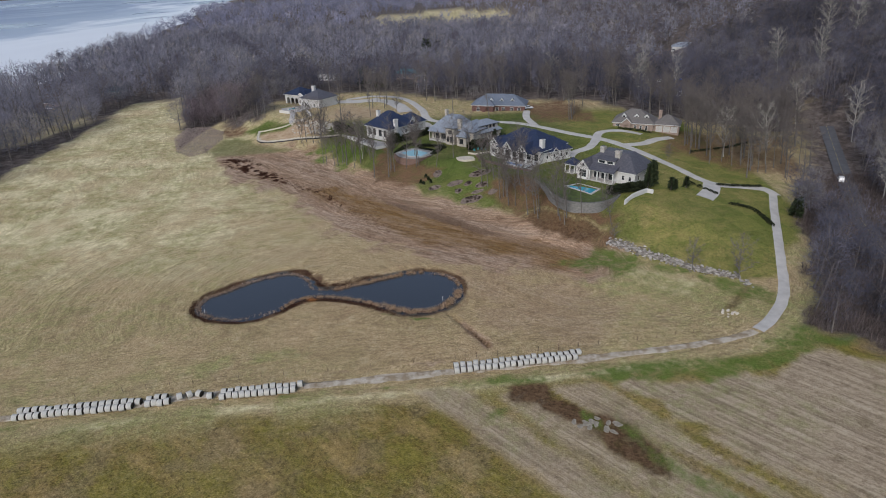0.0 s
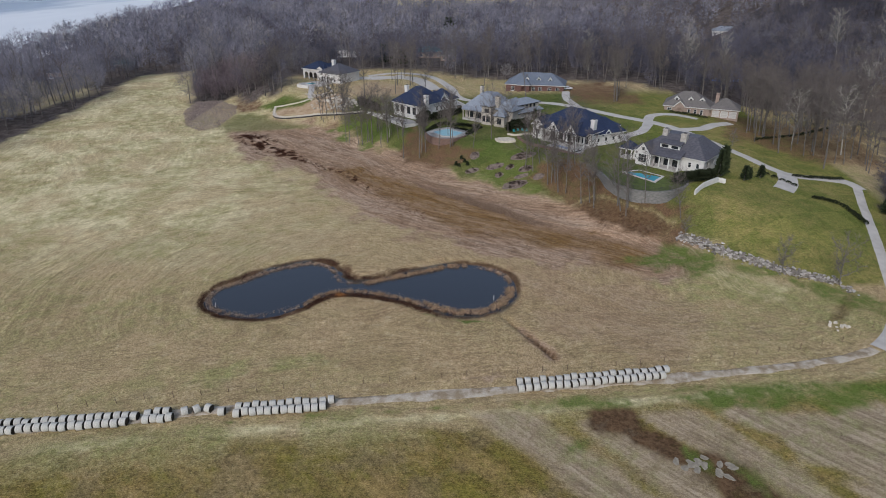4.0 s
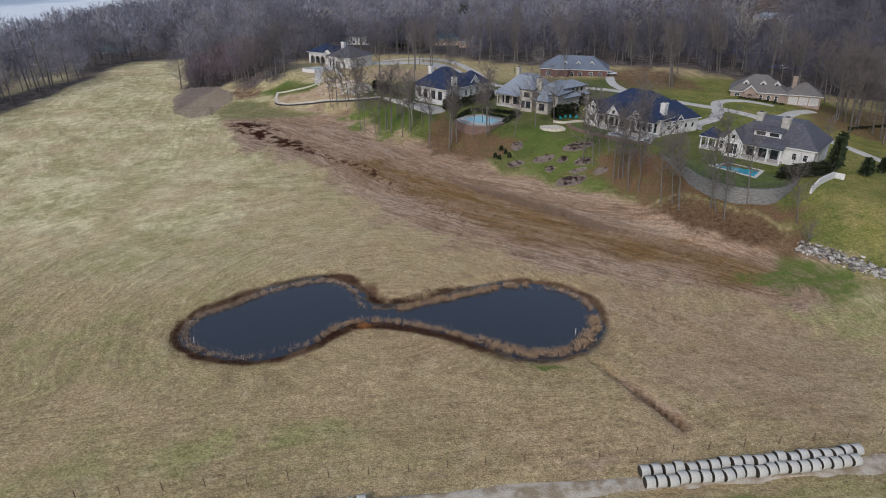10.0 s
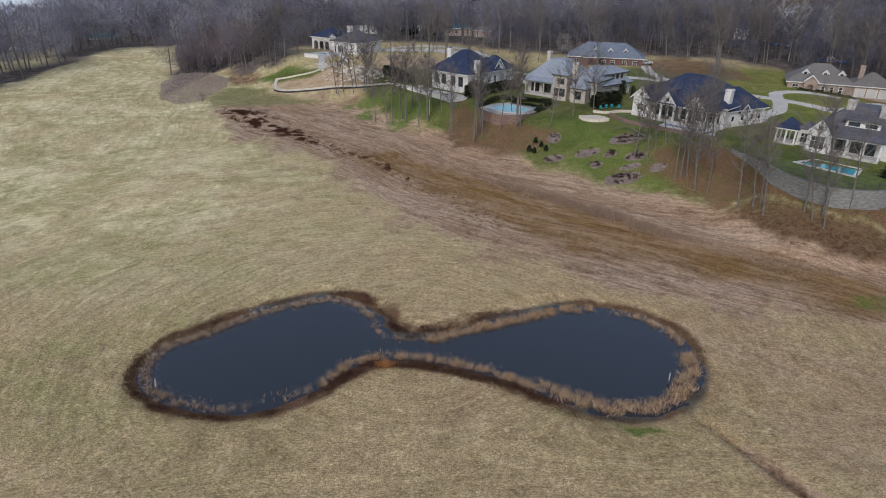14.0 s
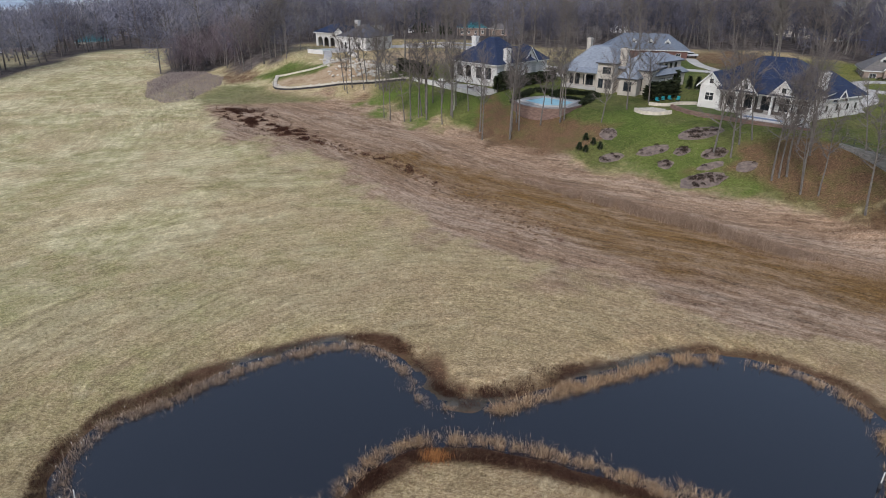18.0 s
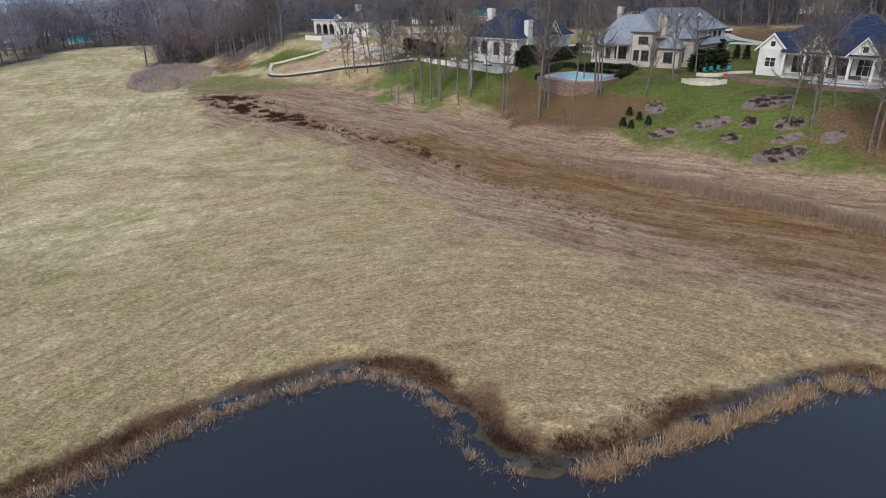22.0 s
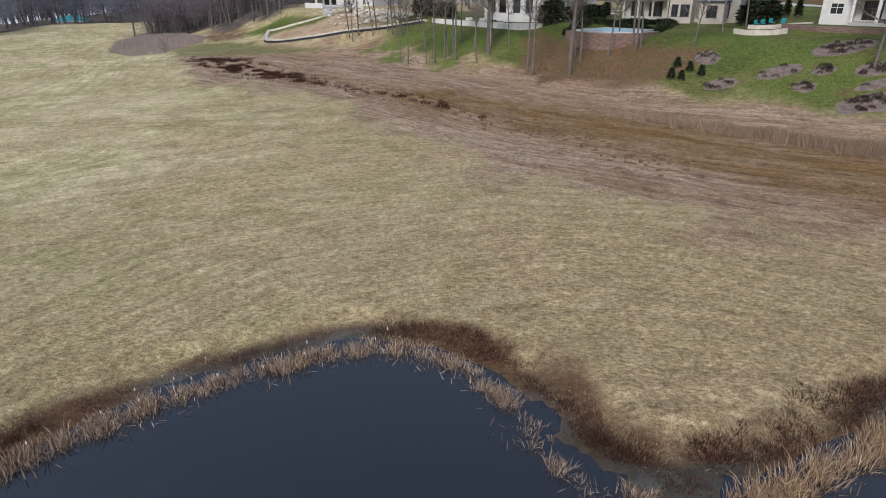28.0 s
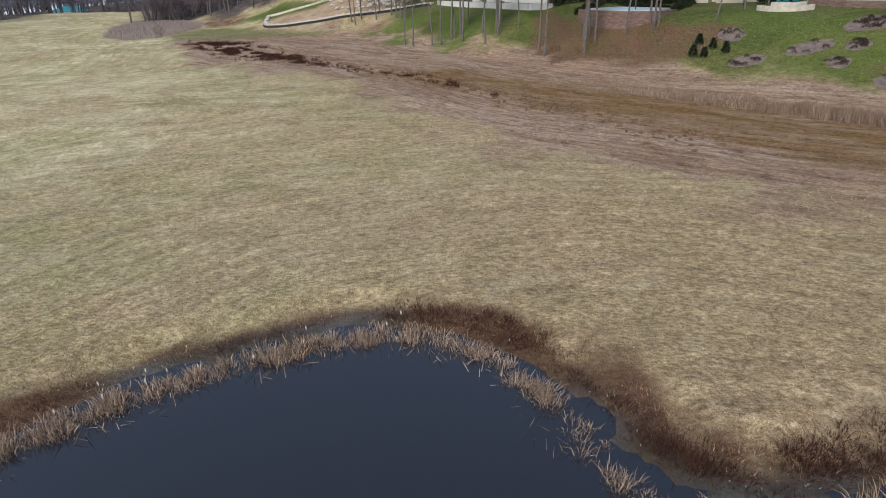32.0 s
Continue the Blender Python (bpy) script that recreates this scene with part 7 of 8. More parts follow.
def car(x, y, turn, colour, label, tall=1.5):
    e = empty("parked_car", pose(x, y, at_land(x, y) + 0.2, 0, 0, turn), label, "car", "parked cars")
    paint = plain("car_paint", colour, 0.3, 0.05, 2, 20, 0.0, spec=0.5)
    bm = bmesh.new()
    prof = [(-2.3, 0.35), (-2.3, 0.85), (-2.1, 0.95), (2.2, 0.9), (2.35, 0.7), (2.35, 0.35)]
    cab = [(-1.9, 0.95), (-1.5, tall), (0.6, tall), (1.3, 0.93)]
    for ring, hw, name, mat in ((prof, 0.9, "body", paint), (cab, 0.78, "cabin", paint)):
        b = bmesh.new()
        l = [b.verts.new((px, -hw, pz)) for px, pz in ring]
        r = [b.verts.new((px, hw, pz)) for px, pz in ring]
        b.faces.new(l)
        b.faces.new(r[::-1])
        for i in range(len(ring)):
            j = (i + 1) % len(ring)
            b.faces.new((l[i], r[i], r[j], l[j]))
        bmesh.ops.bevel(b, geom=b.edges[:], offset=0.06, segments=2, affect="EDGES")
        part(name, b, mat, e)
    bm.free()
    for s in (-1, 1):
        part("side_window", box(bmesh.new(), -1.4, 0.75, s * 0.79 - 0.02, s * 0.79 + 0.02, 1.0, tall - 0.12), GLASS, e)
        for wx in (-1.45, 1.45):
            part("wheel", tube(bmesh.new(), (wx, s * 0.7, 0.13), (wx, s * 0.92, 0.13), 0.33, 0.33, 14), TYRE, e)
    w = bmesh.new()
    q = [w.verts.new(p) for p in ((0.68, -0.66, tall - 0.1), (0.68, 0.66, tall - 0.1), (1.33, 0.66, 1.0), (1.33, -0.66, 1.0))]
    w.faces.new(q[::-1])
    bmesh.ops.solidify(w, geom=w.faces[:], thickness=0.03)
    part("windscreen", w, GLASS, e)


car(-9.5, 268, 110, (0.65, 0.66, 0.66), "white van parked on the drive", 1.9)
car(41, 284, 15, (0.62, 0.63, 0.64), "white car parked by the brick house")
car(136.5, 194.5, 64, (0.66, 0.66, 0.66), "white pickup on the country road", 1.7)
car(-247, 379, 20, (0.6, 0.6, 0.62), "white car parked beside the low house")
car(118, 352, 10, (0.05, 0.12, 0.4), "blue car parked among the trees")
car(128, 356, 30, (0.6, 0.6, 0.6), "white car parked among the trees")
for x, y, turn, tint, label in ((120, 317, 15, (0.05, 0.13, 0.42), "blue car parked in the wooded yard"), (125, 319, 20, (0.62, 0.62, 0.62), "white car parked in the wooded yard"), (132, 321, 5, (0.06, 0.16, 0.5), "blue car parked in the wooded yard"),
                                (129, 326, 80, (0.6, 0.6, 0.6), "white van parked in the wooded yard"), (150, 298, 35, (0.55, 0.56, 0.57), "pale car parked in the wooded yard"), (154, 301, 30, (0.3, 0.04, 0.04), "dark red car parked in the wooded yard")):
    car(x, y, turn, tint, label)
car(140, 360, -10, (0.05, 0.13, 0.45), "blue car parked among the trees")


# ---- single trees on the slope, lawns and roadside ----
slim = [tree_template(70 + i, 16 + 1.2 * i, 4.0, 16, 1200, 1.7, 0.015, 0.42, 6, fork=0.15) for i in range(6)]
broad = [tree_template(90 + i, 16 + 1.5 * i, 5.8, 20, 1600, 1.9, 0.016, 0.30, 7, fork=0.25) for i in range(3)]
small = [tree_template(100 + i, 6.5, 3.0, 12, 600, 1.2, 0.018, 0.22, 6) for i in range(2)]
white = [tree_template(110 + i, 21 + 2 * i, 6.5, 20, 1500, 2.0, 0.03, 0.26, 6, fork=0.2) for i in range(2)]
grown = {}


def plant(kind, k, x, y, scale, turn, label, group, bark=None, twig=None):
    key = (kind, k)
    if key not in grown:
        grown[key] = grow("bare_tree", {"slim": slim, "broad": broad, "small": small, "white": white}[kind][k], x, y, scale, turn, bark or BARK, twig or TWIGS, label, group)
        return grown[key]
    ob = copy_thing(grown[key], stance(x, y, turn))
    ob.scale = (scale, scale, scale)
    return tagged(ob, label, "tree", group)


tr = random.Random(12)
bands = [([(-47, 228.5), (-42, 226), (-37.4, 224.7), (-31.8, 224.4), (-28, 219)], 15, 3.6, "slim bare tree on the green slope"),
         ([(-25.2, 211.3), (-20, 209), (-14, 211), (-8, 212)], 11, 3.0, "slim bare tree on the leaf-covered slope"),
         ([(17, 181), (22, 171), (27, 167), (31, 162), (36, 158), (41, 155)], 15, 2.6, "slim bare tree on the leaf-covered bank"),
         ([(-62, 255), (-56, 252), (-48, 248)], 9, 1.8, "slim bare tree beside the low wall"),
         ([(-100, 292), (-93, 294), (-87, 300)], 12, 2.4, "slim bare tree at the wood's edge"),
         ([(18, 192), (24, 185), (29, 178)], 5, 2.6, "slim bare tree below the terrace wall")]
for line, count, spread, label in bands:
    line = np.array(line, float)
    s = np.concatenate([[0], np.cumsum(np.hypot(*np.diff(line, axis=0).T))])
    for k in range(count):
        u = s[-1] * (k + tr.random()) / count
        x, y = np.interp(u, s, line[:, 0]) + tr.gauss(0, spread) * 0.6, np.interp(u, s, line[:, 1]) + abs(tr.gauss(0, spread))
        plant("slim", tr.randrange(6), x, y, tr.uniform(0.72, 1.1), tr.uniform(0, 360), label, "bare trees on the slope")
for x, y, sc in ((14.6, 187.8, 1.0), (12.6, 190.0, 0.95), (3.9, 214.0, 0.95), (9.9, 219.5, 0.9), (-10.6, 219.4, 0.7), (-2.5, 208, 0.7), (24.5, 187.0, 1.0), (47, 155, 0.7)):
    plant("broad", tr.randrange(3), x, y, sc, tr.uniform(0, 360), "tall bare tree with spreading crown on the lawn", "bare trees on the lawns")
for x, y, sc in ((71.6, 128.6, 1.6), (62.0, 133.4, 1.2), (46.5, 149.5, 0.7), (80, 205, 0.8), (-101, 250, 0.5)):
    plant("small", tr.randrange(2), x, y, sc, tr.uniform(0, 360), "small bare tree standing by itself", "bare trees on the lawns")
for k in range(150):
    x, y = tr.uniform(86, 156), tr.uniform(188, 268)
    if line_distance(np.array([x]), np.array([y]), ROAD)[0][0] < 10 or math.hypot(x - 84, y - 240) < 16 or x + 0.35 * (y - 200) < 96:
        continue
    plant("slim", tr.randrange(6), x, y, tr.uniform(0.85, 1.25), tr.uniform(0, 360), "slim bare tree on the wooded lawn", "bare trees near the road")
for x, y, sc in ((115.5, 205.5, 0.95), (104, 214, 0.8), (150, 250, 1.0), (163, 232, 1.0), (98, 300, 1.0), (112, 338, 1.0), (176, 320, 1.0), (186, 300, 1.0), (204, 330, 1.0), (214, 322, 1.0), (140, 178, 0.9), (128, 330, 0.9), (-31.5, 226.5, 0.62), (60, 330, 0.9)):
    plant("white", tr.randrange(2), x, y, sc, tr.uniform(0, 360), "pale-barked sycamore with white bare limbs", "sycamores", PALE_BARK, PALE_TWIGS)
for k in range(75):
    x, y = tr.uniform(-50, 110), tr.uniform(258, 345)
    if min(math.hypot(x - a, y - b) for a, b in ((26, 286), (22, 290), (80, 248), (88, 240), (0, 252), (-16, 250), (38, 262))) < 17:
        continue
    if math.hypot(x + 66, y - 312) > 22 and line_distance(np.array([x]), np.array([y]), MAIN_DRIVE)[0][0] > 5:
        plant("slim", tr.randrange(6), x, y, tr.uniform(0.9, 1.25), tr.uniform(0, 360), "slim bare tree behind the houses", "bare trees behind the houses")


# ---- evergreens, hedges and shrubs ----
CONIFER = tufts("dark_evergreen", (0.018, 0.027, 0.014), (0.04, 0.055, 0.026), (0.075, 0.09, 0.045))
HEDGE = tufts("clipped_evergreen", (0.014, 0.018, 0.010), (0.032, 0.042, 0.02), (0.055, 0.06, 0.03))
BROWN_SHRUB = tufts("winter_shrub", (0.03, 0.022, 0.017), (0.062, 0.046, 0.036), (0.10, 0.075, 0.055))


def sprays(points, dirs, length, width, g):
    """Small leaf sprays: one sliver at each point, along its direction."""
    n = len(points)
    side = np.cross(dirs, g.normal(0, 1, (n, 3)))
    side *= (width * g.uniform(0.6, 1.3, n) / (np.linalg.norm(side, axis=1) + 1e-9))[:, None]
    tip = points + dirs * (length * g.uniform(0.6, 1.3, n))[:, None]
    return np.stack([points - side, points + side, tip], 1).reshape(-1, 3), np.arange(3 * n).reshape(-1, 3)


def cone_spray(seed, height, radius, count, power=0.8):
    g = np.random.default_rng(seed)
    f, a = g.random(count) ** 0.85, g.uniform(0, 6.283, count)
    r = radius * (1 - f) ** power * g.uniform(0.55, 1.0, count) * (1 + 0.15 * np.sin(a * 5 + f * 20))
    p = np.stack([r * np.cos(a), r * np.sin(a), 0.15 + f * height * 0.96], 1)
    d = np.stack([np.cos(a), np.sin(a), g.uniform(-0.1, 0.7, count)], 1)
    d /= np.linalg.norm(d, axis=1)[:, None]
    return sprays(p, d, 0.10 * height + 0.12, 0.035 * height + 0.03, g)


def mound_spray(seed, radius, height, count, length, width):
    g = np.random.default_rng(seed)
    u, a = g.random(count), g.uniform(0, 6.283, count)
    c = np.sqrt(1 - u * u)
    k = g.uniform(0.65, 1.0, count)
    p = np.stack([radius * c * np.cos(a) * k, radius * c * np.sin(a) * k, height * u * k + 0.05], 1)
    d = p / (np.linalg.norm(p, axis=1)[:, None] + 1e-9) + g.normal(0, 0.4, (count, 3))
    d /= np.linalg.norm(d, axis=1)[:, None]
    return sprays(p, d, length, width, g)


def evergreen(template, x, y, sx, sz, label, group, name="evergreen_tree", category="tree"):
    e = empty(name, pose(x, y, at_land(x, y), 0, 0, tr.uniform(0, 360)), label, category, group)
    e.scale = (sx, sx, sz)
    ob = new("foliage", template[0])
    ob.parent = e
    if template[1]:
        t = new("trunk", template[1])
        t.parent = e


def as_mesh(vf, mat, name):
    ob = mesh_np(name, vf[0], vf[1], mat)
    me = ob.data
    bpy.data.objects.remove(ob)
    return me


stem = bmesh.new()
tube(stem, (0, 0, -0.3), (0, 0, 0.9), 0.06, 0.03, 6)
stem_me = bpy.data.meshes.new("trunk")
stem.to_mesh(stem_me), stem.free()
stem_me.materials.append(BARK)
cone = (as_mesh(cone_spray(1, 1.0, 0.22, 520), CONIFER, "foliage"), stem_me)
wide_cone = (as_mesh(cone_spray(2, 1.0, 0.36, 520, 0.9), CONIFER, "foliage"), stem_me)
column = (as_mesh(cone_spray(3, 1.0, 0.2, 420, 0.35), HEDGE, "foliage"), stem_me)
mound = (as_mesh(mound_spray(4, 0.5, 0.55, 260, 0.2, 0.045), HEDGE, "foliage"), None)
twiggy = (as_mesh(mound_spray(5, 0.5, 0.6, 240, 0.25, 0.02), BROWN_SHRUB, "foliage"), None)
for x, y, h, w in ((62.4, 172.8, 6.8, 4.2), (63.8, 174.4, 7.4, 4.4), (65.0, 175.8, 6.4, 4.2), (69.5, 172.6, 3.6, 3.6), (70.9, 173.4, 3.0, 3.2), (75.5, 176.0, 3.2, 3.4), (20.8, 236.2, 3.5, 3.5), (23.2, 233.6, 2.6, 2.4), (24.6, 232.2, 2.6, 2.4)):
    evergreen(cone, x, y, w, h, "tall dark evergreen beside the house", "garden evergreens")
for x, y, h in ((-8.0, 199.8, 1.7), (-6.3, 202.8, 1.6), (-5.3, 200.6, 1.5), (-4.5, 198.4, 1.6), (-7.0, 198.7, 1.5)):
    evergreen(wide_cone, x, y, h * 0.85, h * 0.8, "small young pine on the lawn", "young pines")


def row(template, a, b, count, sx, sz, label, group, name, category, rnd=0.2):
    for k in range(count):
        u = (k + 0.5) / count
        evergreen(template, a[0] + (b[0] - a[0]) * u + tr.uniform(-rnd, rnd), a[1] + (b[1] - a[1]) * u + tr.uniform(-rnd, rnd), sx * tr.uniform(0.85, 1.15), sz * tr.uniform(0.85, 1.15), label, group, name, category)


row(column, (-47, 263), (-38, 252), 13, 3.2, 2.6, "dark clipped evergreen in a row behind the terrace", "terrace evergreens", "evergreen_tree", "tree")
row(column, (-21.5, 233.6), (-18.0, 236.4), 5, 4.2, 3.4, "dark clipped evergreen beside the white house", "terrace evergreens", "evergreen_tree", "tree")
row(column, (-17.0, 237.6), (-6.0, 248.6), 13, 3.4, 2.2, "dark evergreen shrub along the white house", "terrace evergreens", "evergreen_tree", "tree")
row(column, (10.3, 221.8), (16.6, 225.2), 12, 4.8, 2.9, "dark tall hedge tree beside the stone house", "stone house hedge", "evergreen_tree", "tree")
row(column, (49.6, 167.6), (60.2, 171.4), 20, 4.2, 2.3, "dark clipped hedge plant before the white house", "white house hedge", "hedge_plant", "hedge")
row(mound, (0.4, 227.6), (-4.0, 219.6), 11, 2.2, 1.6, "dark low hedge plant round the upper pool", "pool hedge", "hedge_plant", "hedge")
row(mound, (-18.6, 225.0), (-13.4, 231.4), 9, 2.0, 1.5, "dark low hedge plant round the upper pool", "pool hedge", "hedge_plant", "hedge")
row(mound, (-9.4, 229.6), (-3.4, 225.2), 8, 1.8, 1.4, "dark low hedge plant round the upper pool", "pool hedge", "hedge_plant", "hedge")
row(mound, (-12.8, 232.2), (0.2, 228.4), 14, 2.2, 1.6, "dark low hedge plant round the upper pool", "pool hedge", "hedge_plant", "hedge")
row(mound, (85.0, 165.6), (91.0, 163.6), 8, 1.5, 1.2, "dark low hedge plant curving beside the lane", "lane hedge", "hedge_plant", "hedge")
row(mound, (91.2, 163.2), (92.6, 154.6), 10, 1.5, 1.3, "dark low hedge plant curving beside the lane", "lane hedge", "hedge_plant", "hedge")
row(mound, (88, 182.4), (103, 183), 14, 1.6, 1.2, "dark low hedge plant along the drive", "drive hedge", "hedge_plant", "hedge")
row(mound, (92, 216), (128, 236), 26, 1.5, 1.0, "dark low hedge plant at the wood's edge", "wood hedge", "hedge_plant", "hedge", 0.5)
row(mound, (72.5, 243.4), (84.5, 238.4), 10, 1.6, 1.1, "dark low shrub before the brick house", "brick house shrubs", "garden_shrub", "shrub", 0.4)
row(twiggy, (34.2, 171.0), (31.4, 180.5), 8, 1.8, 1.6, "dark bare shrub at the wall's foot", "wall shrubs", "garden_shrub", "shrub", 0.5)
row(mound, (34.4, 171.4), (41.4, 163.2), 15, 2.4, 1.6, "low dark shrub between pool and wall", "pool shrubs", "garden_shrub", "shrub", 0.4)
row(mound, (78, 182), (84, 172.4), 6, 1.5, 1.2, "dark low shrub beside the drive", "drive hedge", "garden_shrub", "shrub", 0.6)
for cx, cy, rx, ry, n in ((12.6, 196.8, 4.1, 2.2, 15), (3.9, 194.6, 2.9, 1.5, 3), (8.2, 192.4, 1.4, 1.2, 7), (4.8, 189.9, 1.3, 1.4, 5), (12.8, 189.8, 2.2, 1.5, 10), (8.9, 183.6, 3.8, 1.9, 17), (11.1, 186.8, 2.2, 1.0, 1), (15.9, 184.6, 1.7, 1.3, 1), (-3.3, 195.0, 2.3, 1.4, 5), (-2.1, 203.2, 1.6, 2.4, 4)):
    e = empty("mulch_bed", Matrix.Identity(4), "oval mulch bed set in the lawn", "flower bed", "mulch beds")
    ring = [(cx + rx * math.cos(a) * tr.uniform(0.85, 1.1), cy + ry * math.sin(a) * tr.uniform(0.85, 1.1)) for a in np.linspace(0, 6.0, 16)]
    bm = bmesh.new()
    mid_v = bm.verts.new((cx, cy, at_land(cx, cy) + 0.07))
    rim_v = [bm.verts.new((x, y, at_land(x, y) + 0.03)) for x, y in ring]
    foot = [bm.verts.new((x, y, at_land(x, y) - 0.2)) for x, y in ring]
    for i in range(len(ring)):
        j = (i + 1) % len(ring)
        bm.faces.new((mid_v, rim_v[i], rim_v[j]))
        bm.faces.new((rim_v[i], foot[i], foot[j], rim_v[j]))
    part("mulch", bm, MULCH, e)
    for k in range(int(n * 1.8)):
        a, q = tr.uniform(0, 6.28), math.sqrt(tr.random()) * 0.8
        evergreen(twiggy, cx + rx * q * math.cos(a), cy + ry * q * math.sin(a), tr.uniform(0.6, 0.95), tr.uniform(0.45, 0.7), "low dark winter shrub in a mulch bed", "bed shrubs", "garden_shrub", "shrub")
row(wide_cone, (-20, 352), (-60, 372), 3, 6, 9, "dark evergreen among the bare woods", "woodland evergreens", "evergreen_tree", "tree", 10)
row(cone, (100, 161), (106, 170), 3, 5.0, 4.6, "dark evergreen at the lane's end", "lane evergreens", "evergreen_tree", "tree", 3)
row(wide_cone, (-40, 520), (20, 560), 2, 13, 14, "dark evergreen above the bare woods", "woodland evergreens", "evergreen_tree", "tree", 20)
row(wide_cone, (-330, 560), (-250, 520), 2, 8, 12, "dark evergreen among the river woods", "woodland evergreens", "evergreen_tree", "tree", 20)


# ---- reeds, brush and grass: past counting, so joined ----
def blades(x, y, z, height, width, lean, g, bent=0.35):
    """Standing blades, each a bent strip of a quad and a tip, as one set of triangles."""
    n = len(x)
    a = g.uniform(0, 6.283, n)
    tilt = np.abs(g.normal(0, lean, n))
    d = np.stack([np.cos(a) * np.sin(tilt), np.sin(a) * np.sin(tilt), np.cos(tilt)], 1)
    b = g.uniform(0, 6.283, n)
    side = np.stack([np.cos(b), np.sin(b), np.zeros(n)], 1) * (width * g.uniform(0.6, 1.4, n))[:, None] / 2
    root = np.stack([x, y, z - 0.06], 1)
    h = (height * g.uniform(0.55, 1.2, n))[:, None]
    mid = root + d * h * 0.6
    tip = mid + (d + np.stack([np.cos(a), np.sin(a), -0.4 * np.ones(n)], 1) * bent * g.uniform(0, 1.6, n)[:, None]) * h * 0.42
    v = np.stack([root - side, root + side, mid - side * 0.8, mid + side * 0.8, tip], 1).reshape(-1, 3)
    k = np.arange(n)[:, None] * 5
    f = np.stack([k + 0, k + 1, k + 3, k + 0, k + 3, k + 2, k + 2, k + 3, k + 4], -1).reshape(-1, 3)
    return v, f


def along_pond(count, off_lo, off_hi, g, keep=None, clump=0.0):
    """Plan points along the shore; offsets are outward in metres."""
    ring = np.vstack([POND, POND[:1]])
    s = np.concatenate([[0], np.cumsum(np.hypot(*np.diff(ring, axis=0).T))])
    u = g.uniform(0, s[-1], count)
    if clump:
        ok = lattice(u, u * 0, clump, 41) > g.uniform(0.0, 0.62, count)
        u = u[ok]
    px, py = np.interp(u, s, ring[:, 0]), np.interp(u, s, ring[:, 1])
    qx, qy = np.interp((u + 0.4) % s[-1], s, ring[:, 0]), np.interp((u + 0.4) % s[-1], s, ring[:, 1])
    tx, ty = qx - px, qy - py
    ln = np.hypot(tx, ty) + 1e-9
    off = g.uniform(off_lo, off_hi, len(u))
    x, y = px - ty / ln * off, py + tx / ln * off
    if keep is not None:
        ok = keep(x, y)
        x, y = x[ok], y[ok]
    return x, y


def reed_bed(name, parts, material, label, category):
    V, F, base = [], [], 0
    for v, f in parts:
        V.append(v), F.append(f + base)
        base += len(v)
    return tagged(mesh_np(name, np.concatenate(V), np.concatenate(F), material), label, category, kind="stuff")


CATTAIL = tufts("dry_cattail", (0.12, 0.075, 0.05), (0.35, 0.25, 0.175), (0.64, 0.51, 0.38))
BANK_BRUSH = tufts("russet_bank_brush", (0.024, 0.010, 0.007), (0.056, 0.023, 0.015), (0.112, 0.052, 0.031))
DRY_GRASS = tufts("dry_meadow_grass", (0.17, 0.12, 0.065), (0.43, 0.345, 0.215), (0.72, 0.62, 0.43))
ROUGH_GRASS = tufts("rough_dead_growth", (0.13, 0.077, 0.047), (0.33, 0.222, 0.15), (0.53, 0.39, 0.285))
THICKET = tufts("grey_thicket", (0.20, 0.155, 0.14), (0.34, 0.28, 0.25), (0.46, 0.39, 0.345))
GREEN_GRASS = tufts("green_grass", (0.11, 0.115, 0.045), (0.21, 0.215, 0.095), (0.34, 0.325, 0.17))
FLUFF = plain("seed_fluff", (0.62, 0.58, 0.50), 0.9, 0.1, 5, 20, 0.1)

rg = np.random.default_rng(21)


def water_level(x, y):
    return np.maximum(land(x, y), -0.25)


def off_neck(x, y):
    return (np.hypot(x + 29.5, y - 129.5) > 1.6) | (lattice(x, y, 1.2, 68) > 0.62)


